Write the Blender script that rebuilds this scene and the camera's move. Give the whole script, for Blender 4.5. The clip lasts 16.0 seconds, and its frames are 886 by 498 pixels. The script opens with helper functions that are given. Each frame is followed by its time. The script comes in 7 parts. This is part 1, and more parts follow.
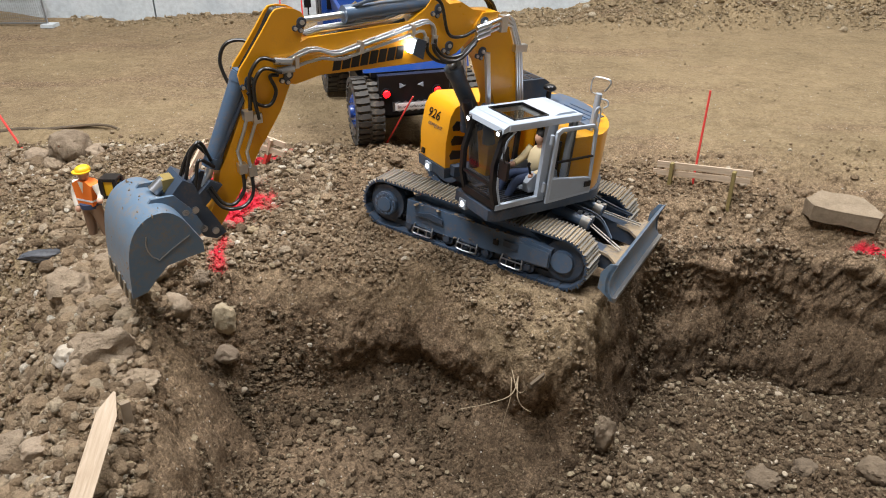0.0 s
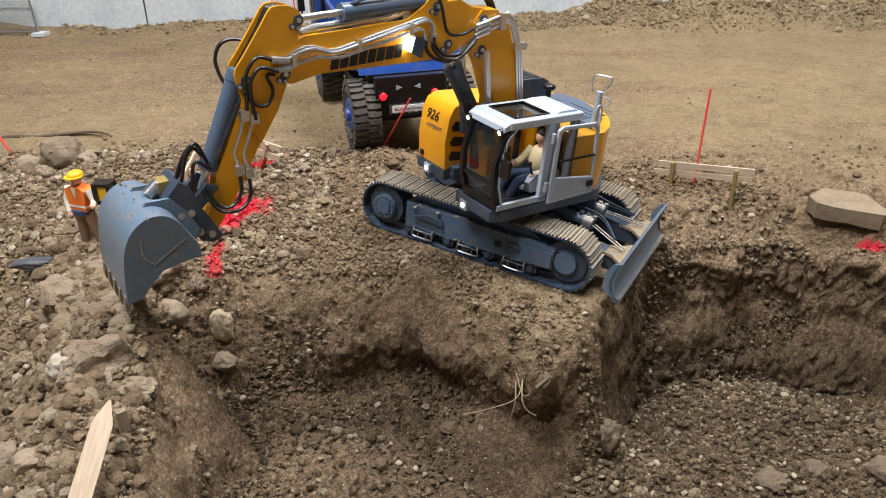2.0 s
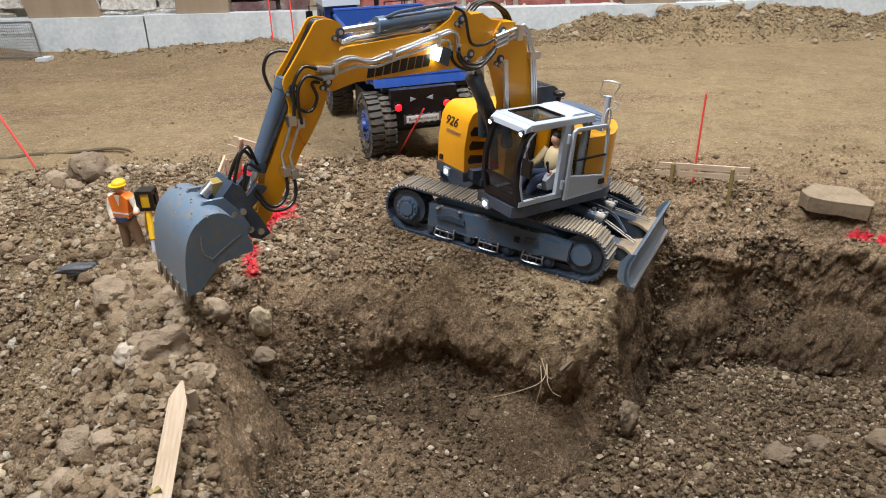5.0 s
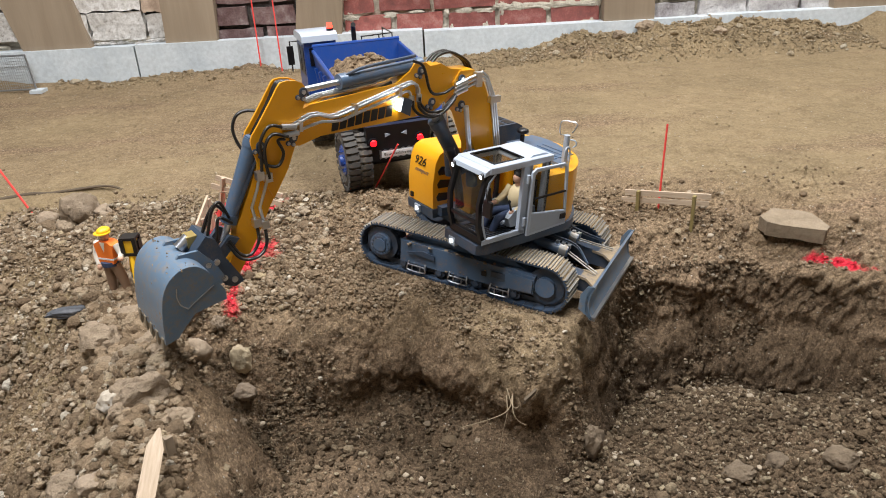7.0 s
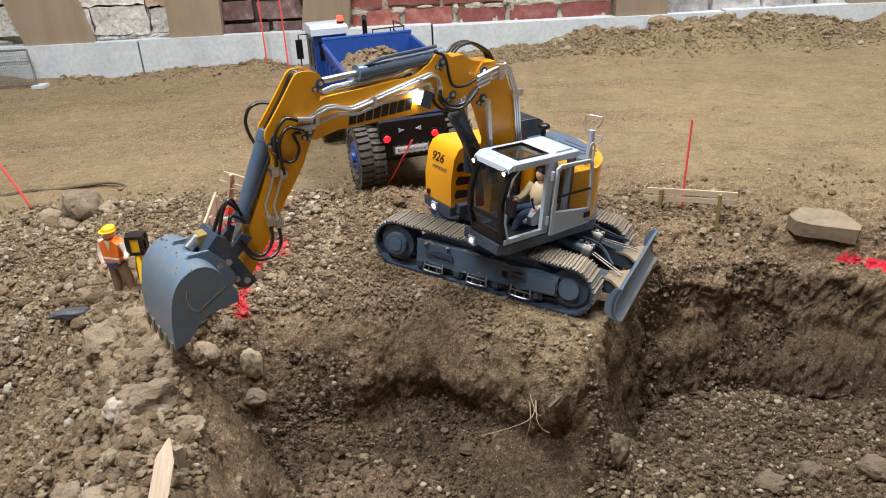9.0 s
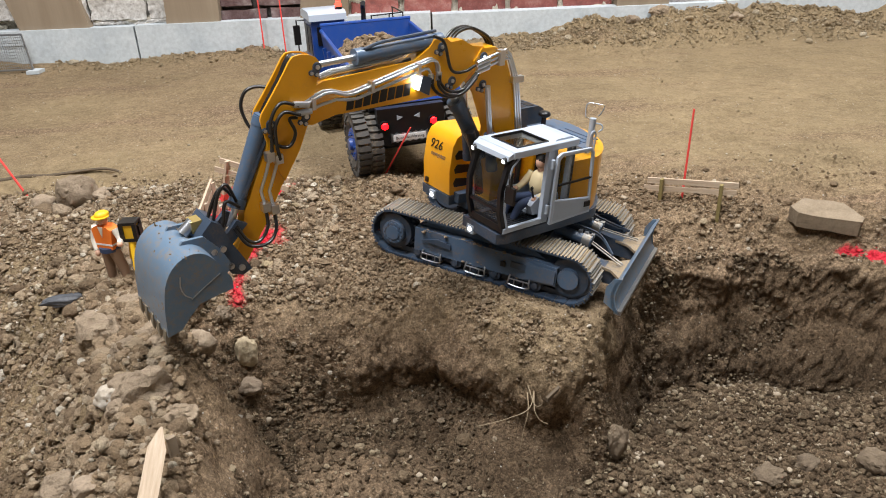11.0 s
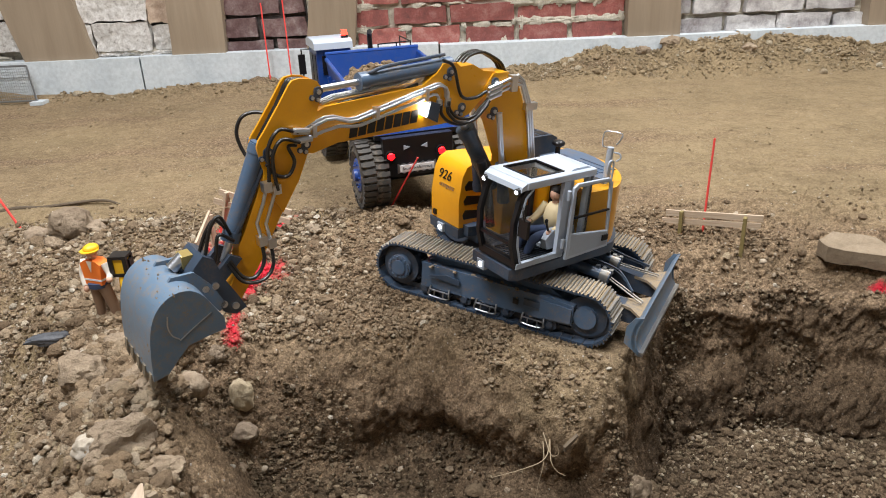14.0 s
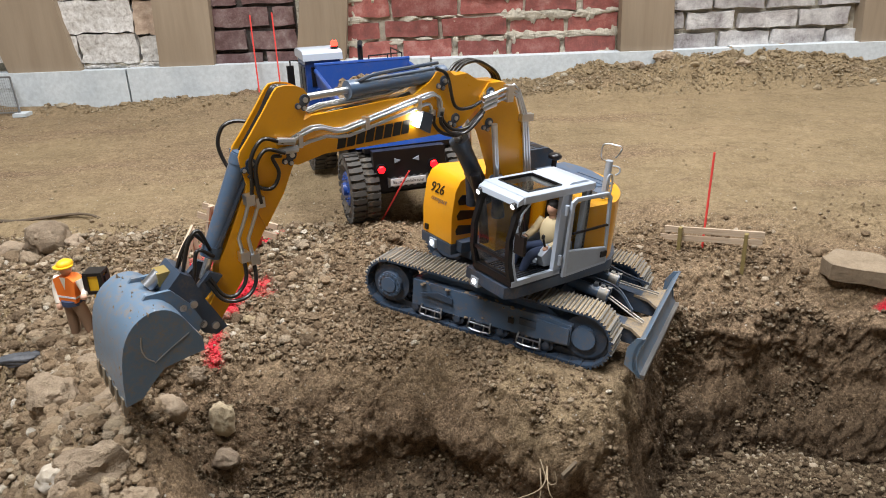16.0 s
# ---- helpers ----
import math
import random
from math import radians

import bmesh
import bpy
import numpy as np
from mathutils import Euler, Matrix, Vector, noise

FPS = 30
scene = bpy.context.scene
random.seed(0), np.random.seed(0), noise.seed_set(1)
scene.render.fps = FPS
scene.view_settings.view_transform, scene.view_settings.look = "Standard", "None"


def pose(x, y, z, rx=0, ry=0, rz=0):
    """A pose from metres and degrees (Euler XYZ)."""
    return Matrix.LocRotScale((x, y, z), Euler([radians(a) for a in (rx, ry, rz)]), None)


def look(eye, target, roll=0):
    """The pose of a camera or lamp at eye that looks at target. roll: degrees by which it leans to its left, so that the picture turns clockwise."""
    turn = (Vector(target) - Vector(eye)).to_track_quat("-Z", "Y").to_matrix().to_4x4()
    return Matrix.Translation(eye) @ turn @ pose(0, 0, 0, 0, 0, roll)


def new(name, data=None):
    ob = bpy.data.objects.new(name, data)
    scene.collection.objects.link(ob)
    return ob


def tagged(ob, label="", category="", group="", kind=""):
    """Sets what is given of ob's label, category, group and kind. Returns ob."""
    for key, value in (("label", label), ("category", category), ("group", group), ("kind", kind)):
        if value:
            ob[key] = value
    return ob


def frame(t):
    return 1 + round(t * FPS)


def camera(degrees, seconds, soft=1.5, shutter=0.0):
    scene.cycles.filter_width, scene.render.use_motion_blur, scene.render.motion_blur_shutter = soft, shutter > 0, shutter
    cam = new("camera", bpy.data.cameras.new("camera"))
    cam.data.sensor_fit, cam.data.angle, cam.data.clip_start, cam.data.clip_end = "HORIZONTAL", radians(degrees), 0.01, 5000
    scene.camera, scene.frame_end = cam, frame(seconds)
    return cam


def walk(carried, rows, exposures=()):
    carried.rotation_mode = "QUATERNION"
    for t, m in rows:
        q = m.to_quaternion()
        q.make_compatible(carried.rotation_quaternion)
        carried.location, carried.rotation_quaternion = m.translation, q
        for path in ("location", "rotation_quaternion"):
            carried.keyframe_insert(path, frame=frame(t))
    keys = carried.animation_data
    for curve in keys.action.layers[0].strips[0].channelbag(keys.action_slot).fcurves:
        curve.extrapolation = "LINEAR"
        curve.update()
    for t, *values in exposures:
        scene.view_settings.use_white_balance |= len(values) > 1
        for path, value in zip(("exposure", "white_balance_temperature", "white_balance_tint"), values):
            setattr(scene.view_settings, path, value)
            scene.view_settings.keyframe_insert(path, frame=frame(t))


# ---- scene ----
cam = camera(62.1, 16.0, 1.0)
PATH = [
    (0, (0.0605, -0.0418, 0.4697), (0.0121, 1.9096, -0.5456), -0.2),
    (0.5, (0.0594, -0.0418, 0.4653), (0.0154, 1.9096, -0.5489), -0.3),
    (1, (0.0583, -0.0385, 0.4631), (0.0165, 1.9140, -0.5489), -0.5),
    (1.5, (0.0539, -0.0330, 0.4576), (0.0176, 1.9239, -0.5467), -0.5),
    (2, (0.0517, -0.0308, 0.4565), (0.0209, 1.9316, -0.5390), -0.7),
    (2.5, (0.0528, -0.0253, 0.4466), (0.0308, 1.9426, -0.5379), -0.7),
    (3, (0.0506, -0.0209, 0.4433), (0.0429, 1.9558, -0.5236), -0.9),
    (3.5, (0.0209, -0.0209, 0.4301), (0.0297, 1.9624, -0.5214), -0.9),
    (4, (-0.0121, -0.0451, 0.4345), (0.0055, 1.9437, -0.5049), -1.0),
    (6.3, (0.0231, -0.1375, 0.5027), (0.0484, 1.8513, -0.4378), -2.3),
    (6.5, (0.0286, -0.1397, 0.5104), (0.0539, 1.8502, -0.4279), -2.5),
    (7, (0.0451, -0.1265, 0.5170), (0.0583, 1.8667, -0.4147), -3.0),
    (7.5, (0.0363, -0.1012, 0.5269), (0.0396, 1.8964, -0.3949), -3.3),
    (8, (0.0264, -0.0902, 0.5093), (0.0275, 1.9085, -0.4092), -3.3),
    (8.5, (0.0231, -0.0902, 0.5016), (0.0286, 1.9052, -0.4235), -3.0),
    (9, (0.0209, -0.0869, 0.5016), (0.0308, 1.9041, -0.4334), -2.9),
    (11.5, (0.0198, -0.0748, 0.4928), (0.0341, 1.9041, -0.4686), -2.3),
    (12, (0.0165, -0.0726, 0.4939), (0.0253, 1.9118, -0.4565), -2.3),
    (12.5, (0.0176, -0.0704, 0.4950), (0.0209, 1.9217, -0.4389), -2.3),
    (13, (0.0209, -0.0583, 0.4906), (0.0198, 1.9437, -0.4213), -2.4),
    (13.5, (0.0187, -0.0429, 0.4829), (0.0154, 1.9690, -0.4070), -2.5),
    (14, (0.0187, -0.0231, 0.4730), (0.0176, 1.9965, -0.3982), -2.5),
    (14.5, (0.0220, 0.0088, 0.4532), (0.0286, 2.0350, -0.4026), -2.4),
    (15, (0.0209, 0.0154, 0.4543), (0.0385, 2.0460, -0.3927), -2.3),
    (15.5, (0.0198, 0.0154, 0.4554), (0.0462, 2.0493, -0.3828), -2.2),
    (16, (0.0165, 0.0132, 0.4587), (0.0462, 2.0515, -0.3707), -2.0),
]
walk(cam, [(t, look(eye, target, roll)) for t, eye, target, roll in PATH])

# ---- light ----
world = bpy.data.worlds.new("hall_air")
scene.world = world
world.use_nodes = True
world.node_tree.nodes["Background"].inputs[0].default_value = (0.9, 0.95, 1.0, 1)
world.node_tree.nodes["Background"].inputs[1].default_value = 0.02
scene.view_settings.exposure = 0.0

CEIL = 2.9


def ceiling_lamp(x, y, sx, sy, watts, warm=(0.978, 0.985, 1.0)):
    data = bpy.data.lights.new("tube_light", "AREA")
    data.shape, data.size, data.size_y = "RECTANGLE", sx, sy
    data.energy, data.color = watts, warm
    ob = new("tube_light", data)
    ob.matrix_world = pose(x, y, CEIL - 0.09)
    return ob


for lx, ly, sx, sy, w in ((-0.68, 0.52, 0.6, 0.16, 83), (1.22, 1.32, 1.2, 0.16, 92), (0.5, 2.05, 1.2, 0.16, 7), (-0.80, -0.60, 1.2, 0.16, 66)):
    ceiling_lamp(lx, ly, sx, sy, w)


# ---- materials ----
def nodes_of(name):
    m = bpy.data.materials.new(name)
    m.use_nodes = True
    nt = m.node_tree
    return m, nt, nt.nodes["Principled BSDF"]


def noise_tex(nt, scale, detail=4.0, rough=0.6, coord=None):
    n = nt.nodes.new("ShaderNodeTexNoise")
    n.inputs["Scale"].default_value = scale
    n.inputs["Detail"].default_value = detail
    n.inputs["Roughness"].default_value = rough
    if coord is not None:
        nt.links.new(coord, n.inputs["Vector"])
    return n


def ramp(nt, src, stops):
    r = nt.nodes.new("ShaderNodeValToRGB")
    e = r.color_ramp.elements
    while len(e) < len(stops):
        e.new(0.5)
    for el, (p, c) in zip(e, stops):
        el.position, el.color = p, (*c, 1) if len(c) == 3 else c
    nt.links.new(src, r.inputs[0])
    return r


def mixc(nt, fac, a, b, mode="MIX"):
    m = nt.nodes.new("ShaderNodeMix")
    m.data_type, m.blend_type = "RGBA", mode
    for sock, v in ((m.inputs[0], fac), (m.inputs[6], a), (m.inputs[7], b)):
        if isinstance(v, (int, float)):
            sock.default_value = v
        elif isinstance(v, tuple):
            sock.default_value = (*v, 1)
        else:
            nt.links.new(v, sock)
    return m.outputs[2]


def bump(nt, bsdf, height, strength, dist):
    b = nt.nodes.new("ShaderNodeBump")
    b.inputs["Strength"].default_value = strength
    b.inputs["Distance"].default_value = dist
    nt.links.new(height, b.inputs["Height"])
    nt.links.new(b.outputs[0], bsdf.inputs["Normal"])
    return b


def paint(name, col, rough=0.35, metal=0.0, dirt=0.25, dirtcol=(0.20, 0.135, 0.075), scale=60.0, coat=0.0, bmp=0.0):
    """Painted or bare metal or plastic with a film of dust in patches."""
    m, nt, b = nodes_of(name)
    geo = nt.nodes.new("ShaderNodeTexCoord").outputs["Object"]
    n1 = noise_tex(nt, scale, 5, 0.65, geo)
    n2 = noise_tex(nt, scale * 7, 3, 0.6, geo)
    f = ramp(nt, n1.outputs["Fac"], [(0.47, (0, 0, 0)), (0.66, (1, 1, 1))])
    g = ramp(nt, n2.outputs["Fac"], [(0.38, (0.15, 0.15, 0.15)), (0.60, (1, 1, 1))])
    f2 = mixc(nt, 1.0, f.outputs[0], g.outputs[0], "MULTIPLY")
    amt = nt.nodes.new("ShaderNodeMath")
    amt.operation = "MULTIPLY"
    nt.links.new(f2, amt.inputs[0])
    amt.inputs[1].default_value = min(1.0, dirt * 1.3)
    amt.use_clamp = True
    vary = mixc(nt, n1.outputs["Fac"], tuple(c * 0.93 for c in col), tuple(min(1, c * 1.05) for c in col))
    nt.links.new(mixc(nt, amt.outputs[0], vary, dirtcol), b.inputs["Base Color"])
    rr = nt.nodes.new("ShaderNodeMapRange")
    rr.inputs["To Min"].default_value, rr.inputs["To Max"].default_value = max(0.02, rough - 0.07), min(1, rough + 0.14)
    nt.links.new(n1.outputs["Fac"], rr.inputs["Value"])
    nt.links.new(rr.outputs[0], b.inputs["Roughness"])
    b.inputs["Metallic"].default_value = metal
    b.inputs["Coat Weight"].default_value = coat
    if bmp:
        bump(nt, b, n2.outputs["Fac"], bmp, 0.0006)
    return m


def soil_mat(name, island=False, cols=None, paintable=False, fine=1.0):
    m, nt, b = nodes_of(name)
    geo = nt.nodes.new("ShaderNodeTexCoord").outputs["Object"]
    big = noise_tex(nt, 4.5, 5, 0.6, geo)
    mid = noise_tex(nt, 38, 6, 0.7, geo)
    tiny = noise_tex(nt, 520, 5, 0.85, geo)
    if island:
        rnd = nt.nodes.new("ShaderNodeNewGeometry").outputs["Random Per Island"]
        base = ramp(nt, rnd, cols).outputs[0]
        base = mixc(nt, 0.45, base, ramp(nt, mid.outputs["Fac"], [(0.3, (0.4, 0.4, 0.4)), (0.7, (1.25, 1.2, 1.15))]).outputs[0], "MULTIPLY")
        base = mixc(nt, 0.5, base, ramp(nt, tiny.outputs["Fac"], [(0.3, (0.5, 0.5, 0.5)), (0.7, (1.25, 1.25, 1.25))]).outputs[0], "MULTIPLY")
    else:
        wet = nt.nodes.new("ShaderNodeAttribute")
        wet.attribute_name = "dry"
        grit = noise_tex(nt, 150, 4, 0.7, geo)

        def calm(slope, start):
            s = nt.nodes.new("ShaderNodeMath")
            s.operation, s.use_clamp = "MULTIPLY_ADD", True
            nt.links.new(wet.outputs["Fac"], s.inputs[0])
            s.inputs[1].default_value, s.inputs[2].default_value = slope, start
            return s.outputs[0]

        dark = ramp(nt, mid.outputs["Fac"], [(0.25, (0.225, 0.159, 0.102)), (0.75, (0.375, 0.273, 0.180))]).outputs[0]
        dry = ramp(nt, mid.outputs["Fac"], [(0.25, (0.290, 0.217, 0.126)), (0.75, (0.425, 0.326, 0.196))]).outputs[0]
        base = mixc(nt, wet.outputs["Fac"], dark, dry)
        # damp soil, with the machine's shade on the bank painted into the colour
        moist_shade = nt.nodes.new("ShaderNodeAttribute")
        moist_shade.attribute_name = "moist_shade"
        base = mixc(nt, moist_shade.outputs["Fac"], base, (0.078, 0.055, 0.035))
        base = mixc(nt, calm(-0.45, 0.8), base, ramp(nt, grit.outputs["Fac"], [(0.36, (0.58, 0.56, 0.54)), (0.5, (0.98, 0.98, 0.98)), (0.66, (1.38, 1.38, 1.36))]).outputs[0], "MULTIPLY")
        base = mixc(nt, 0.55, base, ramp(nt, big.outputs["Fac"], [(0.3, (0.72, 0.70, 0.68)), (0.7, (1.15, 1.12, 1.1))]).outputs[0], "MULTIPLY")
        patch = noise_tex(nt, 16, 6, 0.72, geo)
        base = mixc(nt, calm(0.75, 0.0), base, ramp(nt, patch.outputs["Fac"], [(0.30, (0.70, 0.68, 0.66)), (0.46, (0.98, 0.98, 0.98)), (0.56, (1.0, 1.0, 1.0)), (0.72, (1.14, 1.13, 1.12))]).outputs[0], "MULTIPLY")
        base = mixc(nt, calm(-0.35, 0.65), base, ramp(nt, tiny.outputs["Fac"], [(0.38, (0.48, 0.46, 0.44)), (0.62, (1.42, 1.41, 1.39))]).outputs[0], "MULTIPLY")
    vor = nt.nodes.new("ShaderNodeTexVoronoi")
    vor.inputs["Scale"].default_value = 330
    nt.links.new(geo, vor.inputs["Vector"])
    sep = nt.nodes.new("ShaderNodeSeparateColor")
    nt.links.new(vor.outputs["Color"], sep.inputs[0])
    grain = ramp(nt, sep.outputs[0], [(0.0, (0.50, 0.48, 0.46)), (0.45, (0.92, 0.91, 0.90)), (0.80, (1.15, 1.14, 1.12)), (0.95, (1.35, 1.33, 1.30))])
    if island:
        base = mixc(nt, 0.25, base, grain.outputs[0], "MULTIPLY")
    else:
        base = mixc(nt, calm(-0.62, 0.74), base, grain.outputs[0], "MULTIPLY")
    if not island:
        pick = ramp(nt, sep.outputs[1], [(0.952, (0, 0, 0)), (0.96, (1, 1, 1))])
        core = ramp(nt, vor.outputs["Distance"], [(0.30, (1, 1, 1)), (0.45, (0, 0, 0))])
        speck = mixc(nt, 1.0, pick.outputs[0], core.outputs[0], "MULTIPLY")
        tone = ramp(nt, sep.outputs[2], [(0.0, (0.30, 0.22, 0.14)), (0.6, (0.42, 0.34, 0.24)), (1.0, (0.60, 0.56, 0.50))])
        base = mixc(nt, speck, base, tone.outputs[0])
    if paintable:
        pa = nt.nodes.new("ShaderNodeAttribute")
        pa.attribute_name = "spray"
        add = nt.nodes.new("ShaderNodeMath")
        add.operation = "MULTIPLY_ADD"
        nt.links.new(tiny.outputs["Fac"], add.inputs[0])
        add.inputs[1].default_value = 0.7
        nt.links.new(pa.outputs["Fac"], add.inputs[2])
        fac = ramp(nt, add.outputs[0], [(0.62, (0, 0, 0)), (0.80, (1, 1, 1))])
        base = mixc(nt, fac.outputs[0], base, (0.88, 0.045, 0.075))
    nt.links.new(base, b.inputs["Base Color"])
    b.inputs["Roughness"].default_value = 0.95
    b.inputs["Specular IOR Level"].default_value = 0.2
    h = nt.nodes.new("ShaderNodeMath")
    h.operation = "MULTIPLY_ADD"
    nt.links.new(mid.outputs["Fac"], h.inputs[0])
    h.inputs[1].default_value = 2.2
    soft = nt.nodes.new("ShaderNodeMath")
    soft.operation = "MULTIPLY"
    nt.links.new(tiny.outputs["Fac"], soft.inputs[0])
    soft.inputs[1].default_value = 0.85
    nt.links.new(soft.outputs[0], h.inputs[2])
    h2 = nt.nodes.new("ShaderNodeMath")
    h2.operation = "MULTIPLY_ADD"
    nt.links.new(vor.outputs["Distance"], h2.inputs[0])
    h2.inputs[1].default_value = -0.5
    nt.links.new(h.outputs[0], h2.inputs[2])
    bump(nt, b, h2.outputs[0], 0.9 * fine, 0.005)
    return m


def wood_mat(name, a, c, scale=14.0, axis=(1, 12, 12)):
    m, nt, b = nodes_of(name)
    geo = nt.nodes.new("ShaderNodeTexCoord").outputs["Object"]
    mp = nt.nodes.new("ShaderNodeMapping")
    mp.inputs["Scale"].default_value = axis
    nt.links.new(geo, mp.inputs["Vector"])
    n = noise_tex(nt, scale, 7, 0.65, mp.outputs[0])
    s = noise_tex(nt, scale * 0.25, 3, 0.5, geo)
    base = ramp(nt, n.outputs["Fac"], [(0.3, a), (0.72, c)]).outputs[0]
    base = mixc(nt, 0.35, base, ramp(nt, s.outputs["Fac"], [(0.35, (0.6, 0.58, 0.55)), (0.65, (1.1, 1.1, 1.1))]).outputs[0], "MULTIPLY")
    nt.links.new(base, b.inputs["Base Color"])
    b.inputs["Roughness"].default_value = 0.8
    bump(nt, b, n.outputs["Fac"], 0.3, 0.002)
    return m


def stone_mat(name, cols, scale=25.0, rough=0.9, strength=0.6, dist=0.006, vary=0.25):
    m, nt, b = nodes_of(name)
    geo = nt.nodes.new("ShaderNodeTexCoord").outputs["Object"]
    n = noise_tex(nt, scale, 8, 0.7, geo)
    s = noise_tex(nt, scale * 9, 4, 0.7, geo)
    base = ramp(nt, n.outputs["Fac"], [(0.28 + 0.44 * i / (len(cols) - 1), c) for i, c in enumerate(cols)]).outputs[0]
    base = mixc(nt, 0.4, base, ramp(nt, s.outputs["Fac"], [(0.3, (0.6, 0.6, 0.6)), (0.7, (1.2, 1.2, 1.2))]).outputs[0], "MULTIPLY")
    rnd = nt.nodes.new("ShaderNodeObjectInfo").outputs["Random"]
    base = mixc(nt, vary, base, ramp(nt, rnd, [(0.0, (0.55, 0.5, 0.5)), (1.0, (1.35, 1.3, 1.25))]).outputs[0], "MULTIPLY")
    nt.links.new(base, b.inputs["Base Color"])
    b.inputs["Roughness"].default_value = rough
    h = nt.nodes.new("ShaderNodeMath")
    h.operation = "MULTIPLY_ADD"
    nt.links.new(n.outputs["Fac"], h.inputs[0])
    h.inputs[1].default_value = 2.0
    nt.links.new(s.outputs["Fac"], h.inputs[2])
    bump(nt, b, h.outputs[0], strength, dist)
    return m


def glow(name, col, strength):
    m, nt, b = nodes_of(name)
    b.inputs["Base Color"].default_value = (*col, 1)
    b.inputs["Emission Color"].default_value = (*col, 1)
    b.inputs["Emission Strength"].default_value = strength
    return m


def glass_mat(name, tint=(0.75, 0.8, 0.8), rough=0.02, clear=0.8):
    m, nt, b = nodes_of(name)
    out = nt.nodes["Material Output"]
    tr = nt.nodes.new("ShaderNodeBsdfTransparent")
    tr.inputs[0].default_value = (*tint, 1)
    gl = nt.nodes.new("ShaderNodeBsdfGlossy")
    gl.inputs["Roughness"].default_value = rough
    lw = nt.nodes.new("ShaderNodeLayerWeight")
    fr = ramp(nt, lw.outputs["Facing"], [(0.0, (0.05, 0.05, 0.05)), (0.6, (0.10, 0.10, 0.10)), (0.85, (0.35, 0.35, 0.35)), (1.0, (1, 1, 1))])
    mx = nt.nodes.new("ShaderNodeMixShader")
    nt.links.new(fr.outputs[0], mx.inputs[0])
    nt.links.new(tr.outputs[0], mx.inputs[1])
    nt.links.new(gl.outputs[0], mx.inputs[2])
    nt.links.new(mx.outputs[0], out.inputs["Surface"])
    return m


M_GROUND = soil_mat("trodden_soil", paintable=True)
PEB = [(0.0, (0.19, 0.132, 0.083)), (0.30, (0.35, 0.258, 0.168)), (0.60, (0.45, 0.345, 0.232)), (0.80, (0.47, 0.385, 0.285)), (0.92, (0.50, 0.39, 0.24)), (1.0, (0.74, 0.68, 0.58))]
CLOD = [(0.0, (0.20, 0.139, 0.086)), (0.5, (0.34, 0.246, 0.156)), (0.85, (0.42, 0.312, 0.204)), (1.0, (0.46, 0.375, 0.265))]
# darker palette for crumbs in the pit and on its banks
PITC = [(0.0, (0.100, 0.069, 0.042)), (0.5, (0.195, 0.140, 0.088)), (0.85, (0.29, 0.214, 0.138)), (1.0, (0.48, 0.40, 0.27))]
DRYC = [(0.0, (0.28, 0.21, 0.128)), (0.5, (0.39, 0.30, 0.186)), (0.85, (0.47, 0.368, 0.236)), (1.0, (0.62, 0.55, 0.43))]
M_PEBBLE = soil_mat("pebble_mix", True, PEB, True)
M_CLOD = soil_mat("soil_crumb", True, CLOD, True)
M_PITCLOD = soil_mat("dark_crumb", True, PITC, True)
M_DRYCLOD = soil_mat("dry_crumb", True, DRYC, True)
M_YELLOW = paint("yellow_enamel", (0.80, 0.36, 0.008), 0.28, 0, 0.10, coat=0.4)
M_GREY = paint("grey_enamel", (0.074, 0.120, 0.192), 0.30, 0, 0.40)
M_DKGREY = paint("dark_grey_enamel", (0.042, 0.064, 0.100), 0.32, 0, 0.28)
M_BUCKET = paint("bucket_steel_paint", (0.125, 0.19, 0.27), 0.32, 0.1, 0.6, (0.26, 0.19, 0.12), 120)
M_WHITE = paint("white_enamel", (0.45, 0.51, 0.60), 0.3, 0, 0.06, coat=0.3)
M_CABGREY = paint("light_grey_plastic", (0.36, 0.41, 0.48), 0.42, 0, 0.15)
M_BLACK = paint("black_plastic", (0.007, 0.007, 0.009), 0.30, 0, 0.03)
M_HOSE = paint("black_hose", (0.012, 0.011, 0.011), 0.28, 0, 0.05)
M_RUBBER = paint("tyre_rubber", (0.062, 0.057, 0.052), 0.8, 0, 0.8, (0.23, 0.185, 0.13), 45)
M_CHROME = paint("chromed_pipe", (0.72, 0.75, 0.80), 0.28, 1.0, 0.05)
M_STEEL = paint("bare_steel", (0.46, 0.48, 0.52), 0.3, 1.0, 0.15)
M_TRACK = paint("track_steel", (0.23, 0.20, 0.155), 0.5, 0.4, 0.9, (0.42, 0.315, 0.185), 150)
M_GROUSER = paint("worn_grouser_steel", (0.30, 0.29, 0.27), 0.45, 0.45, 0.95, (0.40, 0.305, 0.19), 160)
M_SHOESAND = paint("sand_packed_shoe", (0.40, 0.305, 0.19), 0.95, 0, 0.8, (0.15, 0.14, 0.13), 140, bmp=0.6)
M_SAND = paint("sandy_film", (0.27, 0.205, 0.13), 0.95, 0, 0.9, (0.09, 0.105, 0.13), 130, bmp=0.6)
M_CHAIN = paint("chain_steel", (0.10, 0.11, 0.125), 0.45, 0.6, 0.5)
M_BLUE = paint("blue_enamel", (0.010, 0.060, 0.29), 0.35, 0, 0.15, coat=0.3)
M_BRASS = paint("brass_block", (0.55, 0.42, 0.16), 0.4, 0.8, 0.2)
M_RED = paint("red_lacquer", (0.88, 0.075, 0.065), 0.5, 0, 0.05)
M_WOOD = wood_mat("fresh_lath", (0.46, 0.345, 0.24), (0.64, 0.515, 0.39), 30)
